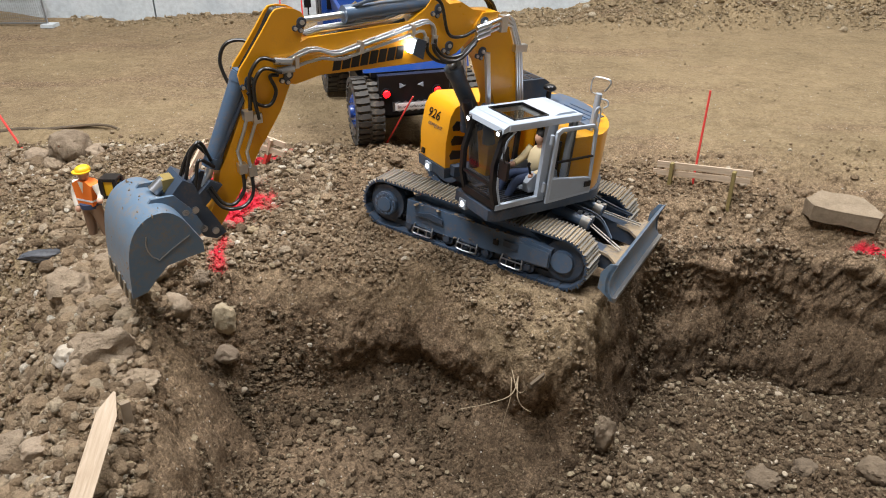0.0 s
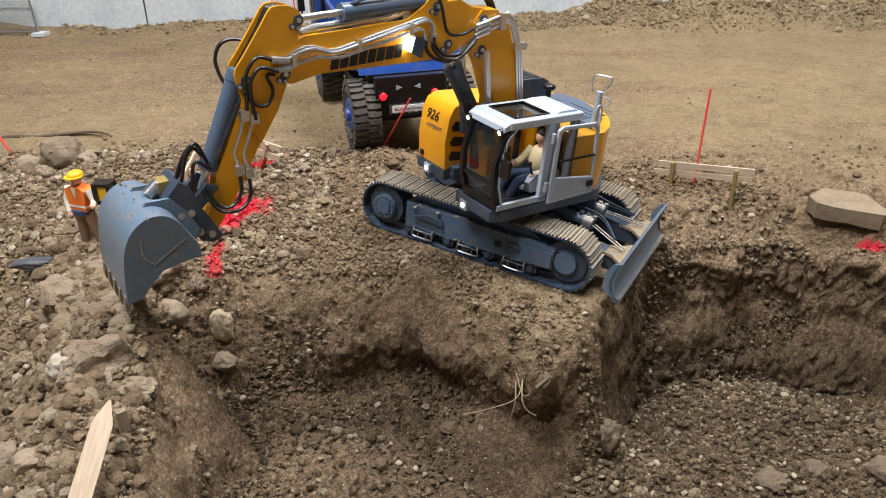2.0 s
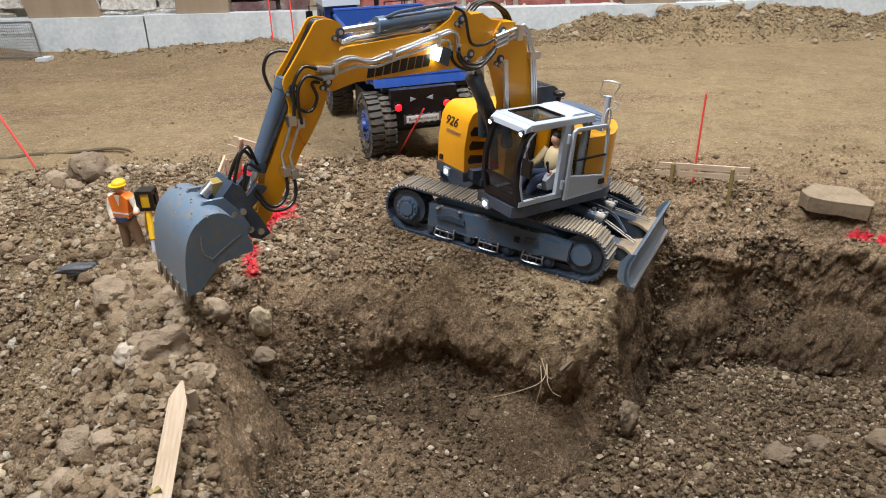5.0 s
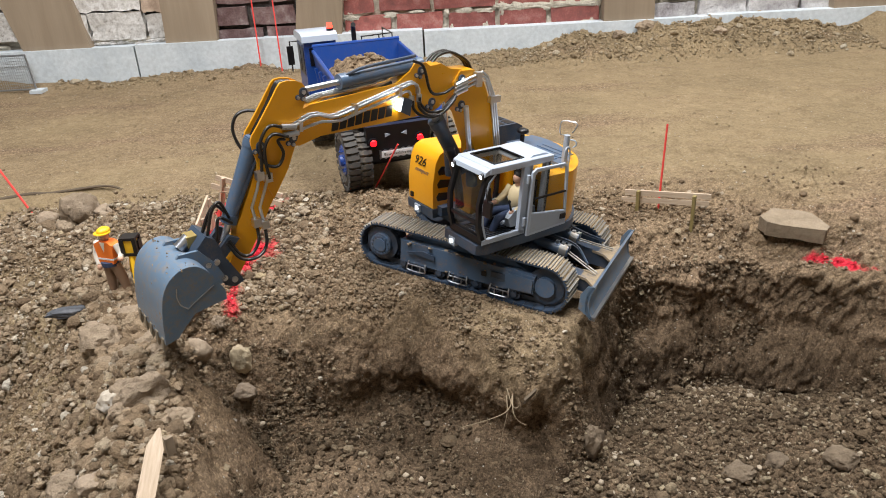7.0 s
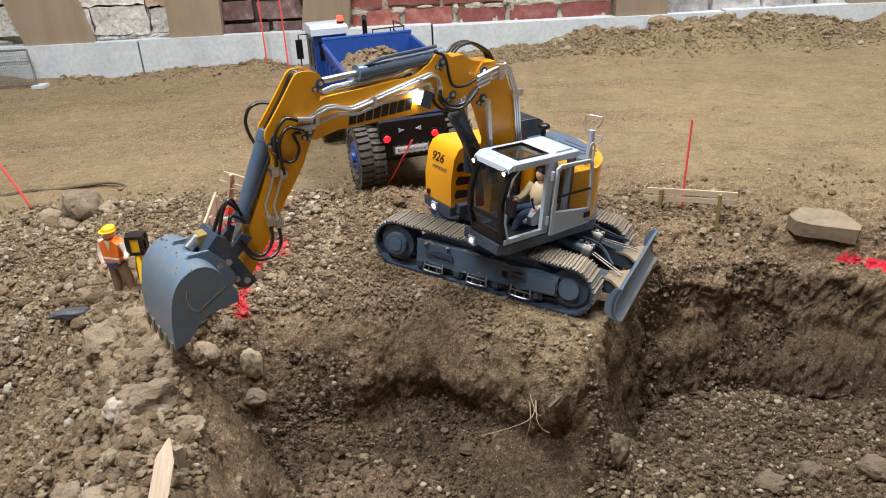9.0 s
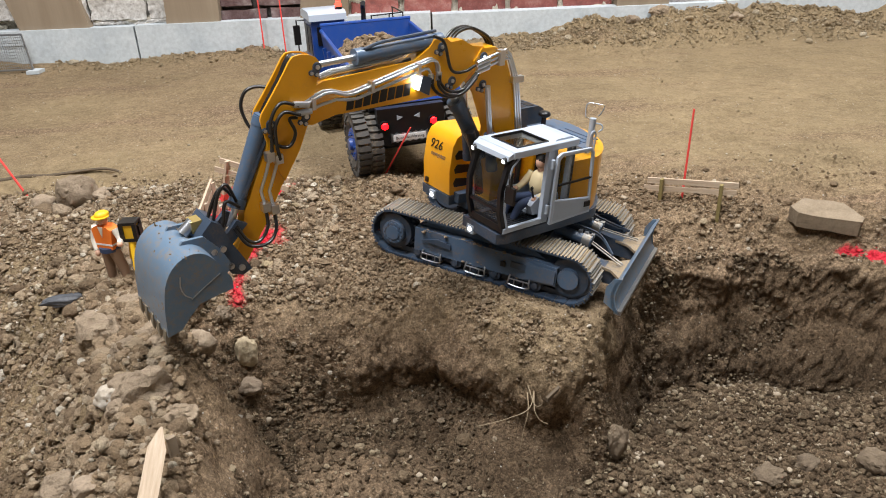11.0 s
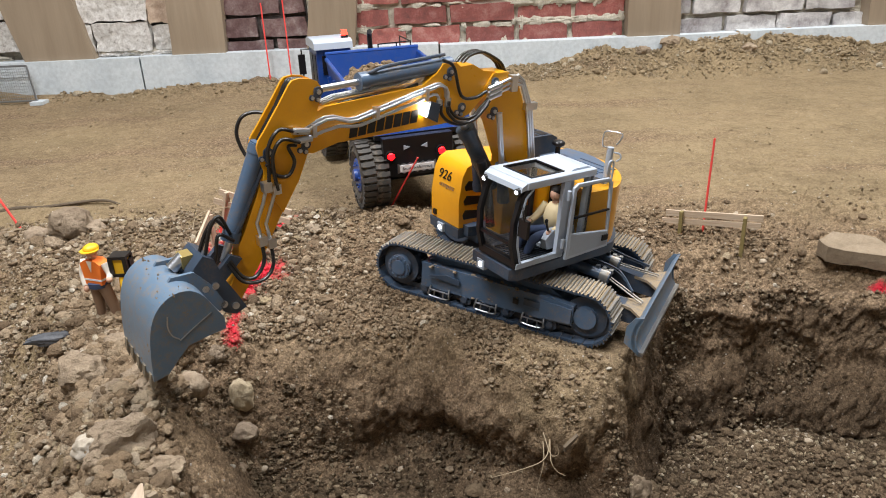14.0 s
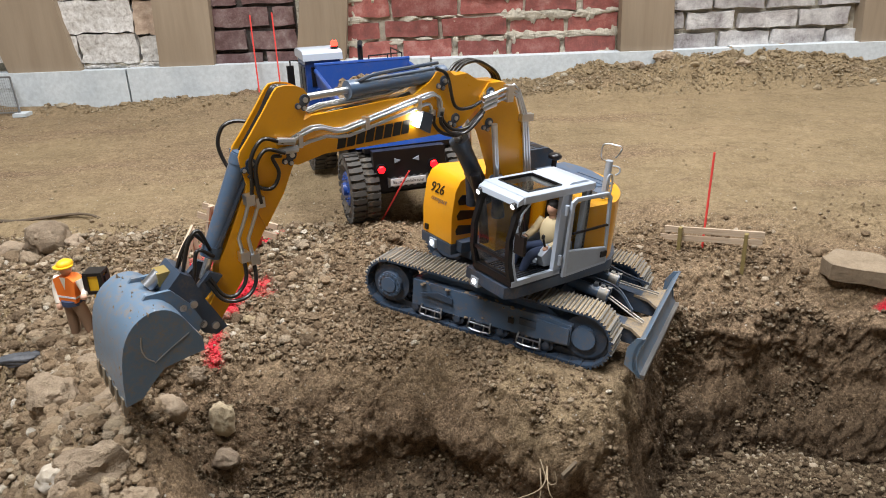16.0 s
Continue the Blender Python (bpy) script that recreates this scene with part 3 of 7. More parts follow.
gx = axis_points([(-3.4, -1.2, 0.05), (-1.2, -0.75, 0.012), (-0.75, 0.80, 0.0022), (0.80, 1.5, 0.010), (1.5, 3.4, 0.05)])
gy = axis_points([(-2.4, 0.2, 0.06), (0.2, 0.4, 0.01), (0.4, 0.6, 0.0026), (0.6, 0.82, 0.0018), (0.82, 0.96, 0.001), (0.96, 1.14, 0.0022), (1.14, 1.7, 0.004), (1.7, 2.5, 0.006)])
GX, GY = np.meshgrid(gx, gy)
GZ = ground_z(GX, GY)
G0 = ground_z(GX, GY, False)
P0 = np.stack([GX, overhang(GX, GY, G0), G0], -1)
du = np.gradient(P0, axis=1) / np.gradient(GX, axis=1)[..., None]
dv = np.gradient(P0, axis=0) / np.gradient(GY, axis=0)[..., None]
GN = np.cross(du, dv)
GN /= np.linalg.norm(GN, axis=-1, keepdims=True)
flat = np.clip(GN[..., 2], 0, 1) ** 2
lumpy = fbm3(P0, 0.075, 2, 301) * 0.008 + fbm3(P0, 0.026, 4, 311, 0.66) * 0.0042 + np.abs(fbm3(P0, 0.012, 2, 331)) * 0.0034 + fbm3(P0, 0.005, 2, 321) * 0.0016
far_bank = sstep(0.22, 0.34, GX)
lumpy = lumpy + far_bank * (fbm3(P0, 0.050, 2, 341) * 0.007 + (np.abs(fbm3(P0, 0.016, 3, 351, 0.6)) - 0.12) * 0.008)
lumpy = lumpy * (1 + 0.25 * sstep(0.45, 0.12, GN[..., 2]))
push = (GZ - G0) * flat + lumpy * (1 - flat) * sstep(1.3, 1.1, GY) * (~on_machine(GX, GY, -0.004))
co = (P0 + GN * push[..., None]).reshape(-1, 3)
nx, ny = len(gx), len(gy)
idx = np.arange(nx * ny).reshape(ny, nx)
quads = np.stack([idx[:-1, :-1], idx[:-1, 1:], idx[1:, 1:], idx[1:, :-1]], -1).reshape(-1, 4)


def fast_mesh(name, verts, faces, mat):
    me = bpy.data.meshes.new(name)
    k = faces.shape[1]
    me.vertices.add(len(verts))
    me.vertices.foreach_set("co", verts.astype(np.float32).ravel())
    me.loops.add(faces.size)
    me.loops.foreach_set("vertex_index", faces.astype(np.int32).ravel())
    me.polygons.add(len(faces))
    me.polygons.foreach_set("loop_start", np.arange(0, faces.size, k, dtype=np.int32))
    me.polygons.foreach_set("loop_total", np.full(len(faces), k, dtype=np.int32))
    me.update(calc_edges=True)
    me.materials.append(mat)
    return me


def put_attr(me, name, values):
    a = me.attributes.new(name, "FLOAT", "POINT")
    a.data.foreach_set("value", np.asarray(values, np.float32).ravel())


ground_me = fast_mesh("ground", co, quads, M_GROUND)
ground_me.shade_smooth()
# dry-soil tone; its last term also paints in the far rim's lit strip
dry = np.clip(sstep(1.02, 1.32, GY + 0.07 * sstep(0.4, 0.7, GX) + 0.10 * fbm(GX, GY, 0.22, 4, 111)) * 0.9 + 0.16 + 0.22 * fbm(GX, GY, 0.3, 4, 121) - 0.75 * np.maximum(fbm(GX * 0.4, GY * 1.7, 0.17, 5, 127, 0.6) - 0.12, 0) - 0.28 * sstep(0.35, -0.6, GX) * sstep(1.1, 1.4, GY) - 0.5 * sstep(-0.02, -0.12, GZ) + 0.75 * sstep(-0.22, -0.42, GX) * sstep(1.3, 1.0, GY) + 0.55 * np.exp(-(((GX - 0.08) / 0.19) ** 2 + ((GY - 0.74) / 0.11) ** 2)) * sstep(-0.16, -0.08, GZ) + 0.15 * sstep(0.28, 0.45, GX) * sstep(-0.09, 0.0, GZ) * sstep(0.75, 0.9, GY), 0, 1)
put_attr(ground_me, "dry", dry)
# darker with depth; extra on the far bank paints in the machine's shade
moist_shade = 0.45 * sstep(-0.12, -0.19, GZ) + (0.3 + 1.0 * sstep(0.15, 0.3, GX) * sstep(0.72, 0.5, GX)) * sstep(0.02, 0.07, in_pit(GX, GY)) * sstep(0.20, 0.12, in_pit(GX, GY)) * np.clip(0.5 + 0.35 * fbm(GX, GY, 0.14, 3, 231), 0, 1) * 0.5
moist_shade = moist_shade * sstep(0.0, -0.07, GZ)
put_attr(ground_me, "moist_shade", np.clip(moist_shade, 0, 0.85))
put_attr(ground_me, "spray", spray_at(GX, GY))
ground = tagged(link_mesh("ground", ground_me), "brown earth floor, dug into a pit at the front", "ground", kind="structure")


SLAB = (0.606, 0.940)


def scatter(name, label, n, lo, hi, power, mat, region, seed, flat=0.75, sub=0, sink=0.35):
    """Loose lumps on the ground, as one heap of stuff. region(x, y) gives how thick they lie, from 0 to 1."""
    rng = np.random.RandomState(seed)
    bm = bmesh.new()
    if sub < 0:
        o = [bm.verts.new(p) for p in ((1, 0, 0), (0, 1, 0), (-1, 0, 0), (0, -1, 0), (0, 0, 1), (0, 0, -1))]
        for k in range(4):
            bm.faces.new((o[k], o[(k + 1) % 4], o[4]))
            bm.faces.new((o[(k + 1) % 4], o[k], o[5]))
    else:
        bmesh.ops.create_icosphere(bm, subdivisions=sub + 1, radius=1.0)
    bm.verts.index_update()
    base = np.array([v.co[:] for v in bm.verts])
    tri = np.array([[v.index for v in f.verts] for f in bm.faces])
    bm.free()
    xs, ys = [], []
    tries = 0
    while len(xs) < n and tries < 60:
        x, y = rng.uniform(-1.3, 1.5, n * 3), rng.uniform(0.25, 2.388, n * 3)
        ok = (rng.rand(n * 3) < region(x, y)) & (((x - SLAB[0]) / 0.064) ** 2 + ((y - SLAB[1]) / 0.050) ** 2 > 1)
        xs += list(x[ok])
        ys += list(y[ok])
        tries += 1
    x, y = np.array(xs[:n]), np.array(ys[:n])
    n = len(x)
    r = lo + (hi - lo) * rng.rand(n) ** power
    z = ground_z(x, y)
    y2 = overhang(x, y, z)
    size = np.stack([rng.uniform(0.75, 1.35, n), rng.uniform(0.75, 1.2, n), rng.uniform(flat * 0.75, flat * 1.2, n)], -1) * r[:, None]
    lump = 1 + (0.12 if sub == 0 else 0.18 if sub < 0 else 0.045) * rng.randn(n, len(base), 1)
    if sub > 0:
        for amp, freq in ((0.17, 1.7), (0.11, 3.6)):
            lump = lump + amp * np.sin(np.einsum("vk,nk->nv", base, rng.randn(n, 3) * freq) + rng.uniform(0, 6.3, (n, 1)))[..., None]
    v = base[None] * lump * size[:, None]
    q = rng.uniform(0, 2 * np.pi, n)
    t = rng.normal(0, 0.35, n)
    c, s_ = np.cos(q)[:, None], np.sin(q)[:, None]
    v = np.stack([v[..., 0] * c - v[..., 1] * s_, v[..., 0] * s_ + v[..., 1] * c, v[..., 2]], -1)
    c, s_ = np.cos(t)[:, None], np.sin(t)[:, None]
    v = np.stack([v[..., 0], v[..., 1] * c - v[..., 2] * s_, v[..., 1] * s_ + v[..., 2] * c], -1)
    v = v + np.stack([x, y2, z + r * sink * flat + 0.001], -1)[:, None]
    faces = (tri[None] + (np.arange(n) * len(base))[:, None, None]).reshape(-1, 3)
    me = fast_mesh(name, v.reshape(-1, 3), faces, mat)
    put_attr(me, "spray", np.repeat(spray_at(x, y), len(base)))
    me.shade_smooth()
    me.set_sharp_from_angle(angle=radians(52))
    return tagged(link_mesh(name, me), label, name, kind="stuff")


def reg_left(x, y):
    d = in_pit(x, y)
    bare = 1 - 0.75 * sstep(-0.41, -0.50, x + 0.25 * (y - 0.6)) * sstep(0.86, 0.74, y)
    bare = bare * (1 - 0.93 * sstep(0.34, 0.48, x + 0.6 * (y - 1.0)))
    return bare * np.where((x < -0.14) & (x > -0.8) & (y < 1.2), 1.0, 0.08) * (d < 0.02) * (y < 1.25) * sstep(1.3, 1.1, y) * (0.3 + 0.7 * sstep(-0.2, 0.3, fbm(x, y, 0.12, 2, 7))) * ~on_machine(x, y)


def reg_ridge(x, y):
    crest = np.interp(y, (0.40, 0.55, 0.70, 0.85, 1.0), (-0.285, -0.325, -0.365, -0.42, -0.46))
    return np.exp(-((x - crest) / 0.055) ** 2) * sstep(0.95, 0.80, y) * (y > 0.38) * (0.25 + 0.75 * sstep(-0.1, 0.25, fbm(x, y, 0.09, 2, 461)))


def reg_rim(x, y):
    d = in_pit(x, y)
    band = sstep(1.28, 1.10, y + 0.05 * fbm(x, y, 0.2, 2, 9)) * (d < 0.03)
    return np.clip(band * (0.35 + 0.8 * fbm(x, y, 0.15, 2, 13)) * (1 - 0.96 * sstep(0.47, 0.66, x + 0.7 * (y - 1.0))), 0.0, 1) * ~on_machine(x, y) * ~((y < 0.79) & (x > -0.12) & (x < 0.3))


def reg_pit(x, y):
    d = in_pit(x, y)
    return sstep(0.05, 0.12, d) * (x > -0.25) * (x < 1.1) * np.clip(0.35 + 0.65 * sstep(0.02, 0.3, x), 0, 1)


def reg_bank(x, y):
    d = in_pit(x, y)
    return ((d > -0.02) & (d < 0.13)) * np.clip(0.35 + 0.7 * fbm(x, y, 0.1, 2, 17), 0, 1) * (x < 1.1) * ~on_machine(x, y)


def reg_farbank(x, y):
    d = in_pit(x, y)
    return ((d > 0.012) & (d < 0.085)) * sstep(0.20, 0.27, x) * (x < 0.95) * np.clip(0.55 + 0.5 * fbm(x, y, 0.06, 2, 481), 0.2, 1) * ~on_machine(x, y)


def reg_apron(x, y):
    return (in_pit(x, y) < 0.06) * sstep(-0.30, -0.15, x) * sstep(0.36, 0.26, x) * sstep(0.60, 0.66, y) * sstep(0.98, 0.88, y) * np.clip(0.45 + 0.8 * fbm(x, y, 0.07, 3, 471), 0.05, 1) * ~on_machine(x, y)


def reg_heap(x, y):
    return sstep(0.0, 0.35, x) * sstep(2.18, 2.30, y) + 0.35 * sstep(2.24, 2.33, y) * (x < 0.1) * (x > -1.2)


def reg_far(x, y):
    return (y > 1.2) * np.clip(0.02 + 0.16 * np.maximum(fbm(x, y, 0.25, 3, 19), 0), 0, 1)


scatter("gravel", "mixed small pebbles and crumbs lying on earth", 26000, 0.0010, 0.0036, 2.0, M_PEBBLE, reg_left, 1, 0.9, sub=-1)
scatter("gravel_pebbles", "rounded pebbles lying on earth", 13000, 0.0018, 0.0062, 3.0, M_PEBBLE, reg_left, 21, 0.82)
scatter("gravel_stones", "rounded stones and dusty clods among spoil", 430, 0.0045, 0.0115, 2.6, M_PEBBLE, reg_left, 2, sub=2)
scatter("ridge_clods", "dusty tan clods heaped along the spoil ridge", 1300, 0.0036, 0.0100, 2.6, M_CLOD, reg_ridge, 31, 0.85, sub=2)
scatter("ridge_pebbles", "rounded pebbles along the spoil ridge", 1500, 0.0022, 0.0062, 2.4, M_PEBBLE, reg_ridge, 32, 0.85, sub=1)
scatter("soil_crumbs", "dark crumbs of dug earth", 36000, 0.0010, 0.0040, 2.4, M_CLOD, reg_rim, 3, 0.9, sub=-1)
scatter("soil_clods", "lumpy clods of dug earth", 2000, 0.0026, 0.0078, 3.0, M_CLOD, reg_rim, 4, sub=1)
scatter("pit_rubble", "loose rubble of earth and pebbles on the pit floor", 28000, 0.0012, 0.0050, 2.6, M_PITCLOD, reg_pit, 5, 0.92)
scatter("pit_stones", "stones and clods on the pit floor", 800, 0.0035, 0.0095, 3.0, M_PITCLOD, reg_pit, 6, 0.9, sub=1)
scatter("bank_crumbs", "dark crumbs clinging to the dug bank", 12000, 0.0010, 0.0044, 2.6, M_PITCLOD, lambda x, y: reg_bank(x, y) * (in_pit(x, y) > 0.055), 7, sub=-1)
scatter("apron_crumbs", "brown crumbs on the slope below the tracks", 7000, 0.0008, 0.0038, 3.0, M_CLOD, reg_apron, 34, 0.9)
scatter("bank_pebbles", "pale and brown pebbles stuck in the dug bank", 1500, 0.0012, 0.0042, 2.4, M_PEBBLE, lambda x, y: np.maximum(reg_bank(x, y), 0.6 * (x > 0.3) * (x < 1.0) * (np.abs(in_pit(x, y) + 0.02) < 0.05)), 33, sub=1, sink=0.1)
scatter("far_bank_clods", "dark crumbling clods on the far bank", 3200, 0.0014, 0.0056, 3.0, M_PITCLOD, reg_farbank, 35, 0.9, sub=0, sink=-0.2)
scatter("far_bank_crumbs", "dark crumbs on the far bank", 7000, 0.0010, 0.0034, 2.4, M_PITCLOD, reg_farbank, 36, 0.9, sub=-1, sink=0.2)
scatter("far_bank_pebbles", "pale pebbles stuck in the far bank", 420, 0.0011, 0.0036, 2.6, M_TANPEB, reg_farbank, 37, 0.9, sub=1, sink=0.3)
scatter("heap_gravel", "dry crumbs and stones heaped along the kerb", 10000, 0.0010, 0.0056, 3.2, M_DRYCLOD, reg_heap, 8, 0.85, sub=-1)
scatter("heap_clods", "dry clods on the heap along the kerb", 170, 0.005, 0.014, 2.8, M_DRYCLOD, reg_heap, 28, sub=1)
scatter("yard_grit", "scattered grit on trodden ground", 1500, 0.0009, 0.0034, 3.4, M_DRYCLOD, reg_far, 9)
scatter("pale_pebbles", "whitish pebbles strewn over earth", 700, 0.0014, 0.0055, 2.4, M_TANPEB, lambda x, y: np.maximum(reg_left(x, y), 0.35 * reg_rim(x, y)), 10, sub=1)
scatter("pale_grit", "pale pebbles in the pit", 750, 0.0012, 0.0048, 2.4, M_TANPEB, reg_pit, 11, sub=1)


# ---- back wall, kerb and the hall round it ----
WALL_Y = 2.455


def shell(name, x0, x1, y0, y1, z0, z1, mat, label, cat):
    ob = part(name, box(bmesh.new(), x0, x1, y0, y1, z0, z1), mat, None, label, 0)
    return tagged(ob, label, cat, kind="structure")


wall_north = shell("wall_north", -3.5, 3.5, WALL_Y + 0.003, WALL_Y + 0.25, -0.3, CEIL, M_MORTAR, "old mortar-jointed wall of brick and stone between timber posts", "wall")
shell("wall_west", -3.7, -3.5, -2.5, WALL_Y + 0.25, -0.3, CEIL, M_PLASTER, "plain plastered hall wall", "wall")
shell("wall_east", 3.5, 3.7, -2.5, WALL_Y + 0.25, -0.3, CEIL, M_PLASTER, "plain plastered hall wall", "wall")
shell("wall_south", -3.7, 3.7, -2.7, -2.5, -0.3, CEIL, M_PLASTER, "plain plastered hall wall", "wall")
shell("ceiling", -3.7, 3.7, -2.7, WALL_Y + 0.25, CEIL, CEIL + 0.2, M_PLASTER, "plain plastered hall ceiling", "ceiling")

KERB_TOP = 0.142
for k, (x0, x1) in enumerate(((-2.85, -1.890), (-1.884, -0.928), (-0.922, 0.031), (0.037, 0.99), (0.996, 1.95))):
    bm = box(bmesh.new(), x0, x1, 2.392, 2.452, -0.08, KERB_TOP + (0.004, 0.0, 0.002, -0.003, 0.0)[k], 0.006)
    kb = part("kerb_stone", bm, M_KERB, None)
    tagged(kb, "pale grey concrete kerb stone along the wall", "kerb", "kerb stones along the wall", "structure")


def rough_block(name, x0, x1, z0, z1, depth, mat, seed, parent, wob=0.004, bev=0.008, proud=0.0):
    bm = box(bmesh.new(), x0, x1, WALL_Y - depth - proud, WALL_Y + 0.03, z0, z1, bev, 2)
    bmesh.ops.subdivide_edges(bm, edges=[e for e in bm.edges if e.calc_length() > 0.03], cuts=9 if name == "stone_block" else 3, use_grid_fill=True)
    for v in bm.verts:
        if name == "stone_block":
            v.co += 0.0035 * noise.noise_vector(v.co * 110 + Vector((seed, 1, seed)))
        v.co += wob * noise.noise_vector(v.co * 22 + Vector((seed * 3.7, 0, seed))) + wob * 0.5 * noise.noise_vector(v.co * 55 + Vector((seed, 3, seed)))
    return part(name, bm, mat, parent)


def post(x0, x1, lean, seed, label):
    bm = prism(bmesh.new(), [(x0, KERB_TOP - 0.05), (x1, KERB_TOP - 0.05), (x1 + lean, 0.9), (x0 + lean * 1.15, 0.9)], WALL_Y - 0.052, WALL_Y + 0.03, "y", 0.006)
    bmesh.ops.subdivide_edges(bm, edges=[e for e in bm.edges if e.calc_length() > 0.2], cuts=8, use_grid_fill=True)
    for v in bm.verts:
        v.co.x += 0.006 * noise.noise(Vector((v.co.z * 6, seed * 5.0, v.co.x * 3)))
    return part("timber_post", bm, M_TIMBER, wall_north, label)


for k, (x0, x1, lean) in enumerate(((-1.285, -1.06, -0.15), (-0.824, -0.652, 0.03), (-0.397, -0.245, 0.10), (0.640, 0.807, -0.02), (1.412, 1.63, -0.04))):
    post(x0, x1, lean, k + 1, "weathered squared timber post")
rng = random.Random(5)


def courses(x0, x1, z0, z1, h, length, joint, mat, depth, name, seed, wob):
    z, k = z0, 0
    while z < z1:
        x = x0 - (length * (0.55 if k % 2 else 0.12)) - rng.uniform(0, 0.03)
        while x < x1:
            w = length * rng.uniform(0.82, 1.12)
            a, b = max(x, x0), min(x + w, x1)
            if b - a > 0.03:
                rough_block(name, a, b, z + rng.uniform(-0.002, 0.002), z + h + rng.uniform(-0.003, 0.003), depth + 0.006 + rng.uniform(-0.004, 0.006), mat, seed + k * 31 + x, wall_north, wob, 0.008)
            x += w + joint * rng.uniform(0.7, 1.5)
        z += h + joint
        k += 1


courses(-0.225, 0.636, 0.137, 0.50, 0.051, 0.185, 0.0145, M_BRICK, 0.0, "brick", 1, 0.0045)
for x0, x1 in ((-0.66, -0.385), (-1.10, -0.81)):
    bm = box(bmesh.new(), x0, x1, WALL_Y - 0.003, WALL_Y + 0.002, 0.11, 0.52)
    part("bedding", bm, M_DKJOINT, wall_north, "dark joint bedding")
courses(-0.648, -0.390, 0.117, 0.50, 0.056, 0.21, 0.012, M_DKBRICK, 0.012, "brick", 2, 0.005)
courses(0.808, 1.412, 0.136, 0.52, 0.047, 0.165, 0.014, M_WASHED, 0.012, "brick", 3, 0.007)
courses(1.63, 2.6, 0.136, 0.52, 0.055, 0.2, 0.014, M_WASHED, 0.0, "brick", 6, 0.005)
for k, (x0, x1, z0, z1, mat) in enumerate((
        (-1.066, -0.888, 0.158, 0.246, M_GRANITE), (-0.880, -0.822, 0.160, 0.236, M_GRANITE), (-1.14, -1.074, 0.160, 0.244, M_GRANITE),
        (-1.114, -0.890, 0.254, 0.346, M_GRANITE), (-0.884, -0.818, 0.243, 0.342, M_TANBLOCK), (-1.16, -0.96, 0.354, 0.45, M_GRANITE), (-0.95, -0.80, 0.350, 0.45, M_GRANITE),
        (-1.40, -1.270, 0.172, 0.262, M_GRANITE), (-1.62, -1.41, 0.160, 0.258, M_GRANITE), (-1.84, -1.63, 0.165, 0.26, M_GRANITE), (-1.48, -1.29, 0.272, 0.37, M_GRANITE), (-1.70, -1.49, 0.268, 0.37, M_TANBLOCK), (-1.95, -1.71, 0.27, 0.37, M_GRANITE),
        (-1.58, -1.32, 0.38, 0.48, M_GRANITE), (-1.85, -1.59, 0.38, 0.48, M_GRANITE))):
    rough_block("stone_block", x0, x1, z0, z1, 0.028, mat, 40 + k, wall_north, 0.007, 0.022)
# mortar squeezed out of the joints
for k in range(260):
    x, z = rng.choice([rng.uniform(0.28, 0.63), rng.uniform(-0.22, 0.63), rng.uniform(-0.235, -0.20)]), rng.choice([0.195, 0.260, 0.326, 0.391, 0.13]) + rng.uniform(-0.008, 0.006)
    lump = blob(bmesh.new(), (0, 0, 0), (rng.uniform(0.012, 0.060), 0.010, rng.uniform(0.006, 0.015)) if k % 4 else (rng.uniform(0.007, 0.013), 0.010, rng.uniform(0.013, 0.030)), 3, None, 0.40, k, 1.5)
    ob = part("mortar", lump, M_MORTAR, wall_north)
    ob.location = (x, WALL_Y - 0.001, z)
for k in range(34):
    x = rng.uniform(-1.08, -0.83) if k % 2 else rng.uniform(-1.9, -1.3)
    lump = blob(bmesh.new(), (0, 0, 0), (rng.uniform(0.02, 0.06), 0.022, rng.uniform(0.010, 0.016)), 3, None, 0.35, 300 + k, 1.4)
    ob = part("mortar", lump, M_GRANITE if k % 3 else M_MORTAR, wall_north)
    ob.location = (x, WALL_Y - 0.004, 0.148 + rng.uniform(-0.004, 0.006))


# ---- excavator ----
excavator = empty("excavator", UC, "yellow and grey model excavator with raised boom above the pit", "excavator")
SCL = Matrix.Scale(U, 4)
SWING = SCL @ pose(0, 0, 0, 0, 0, 245)


def low(name, bm, mat, parent=excavator, label="", smooth=40.0):
    bm.transform(SCL)
    return part(name, bm, mat, parent, label, smooth)


def upp(name, bm, mat, parent=excavator, label="", smooth=40.0):
    bm.transform(SWING)
    return part(name, bm, mat, parent, label, smooth)


# crawler tracks
HALF, R_IN, ZC, XC = 1.80, 0.40, 0.48, -0.10


def loop_point(s):
    """A place on the track's loop, and its heading, from the way s along it."""
    r = R_IN + 0.05
    x_, z_, a_ = loop_at(s, r)
    return x_ + XC, z_, a_


def loop_at(s, r):
    straight, arc = 2 * HALF, math.pi * r
    s %= 2 * (straight + arc)
    if s < straight:
        return -HALF + s, ZC + r, 0.0
    s -= straight
    if s < arc:
        a = s / r
        return HALF + r * math.sin(a), ZC + r * math.cos(a), -a
    s -= arc
    if s < straight:
        return HALF - s, ZC - r, -math.pi
    a = (s - straight) / r
    return -HALF - r * math.sin(a), ZC - r * math.cos(a), -math.pi - a


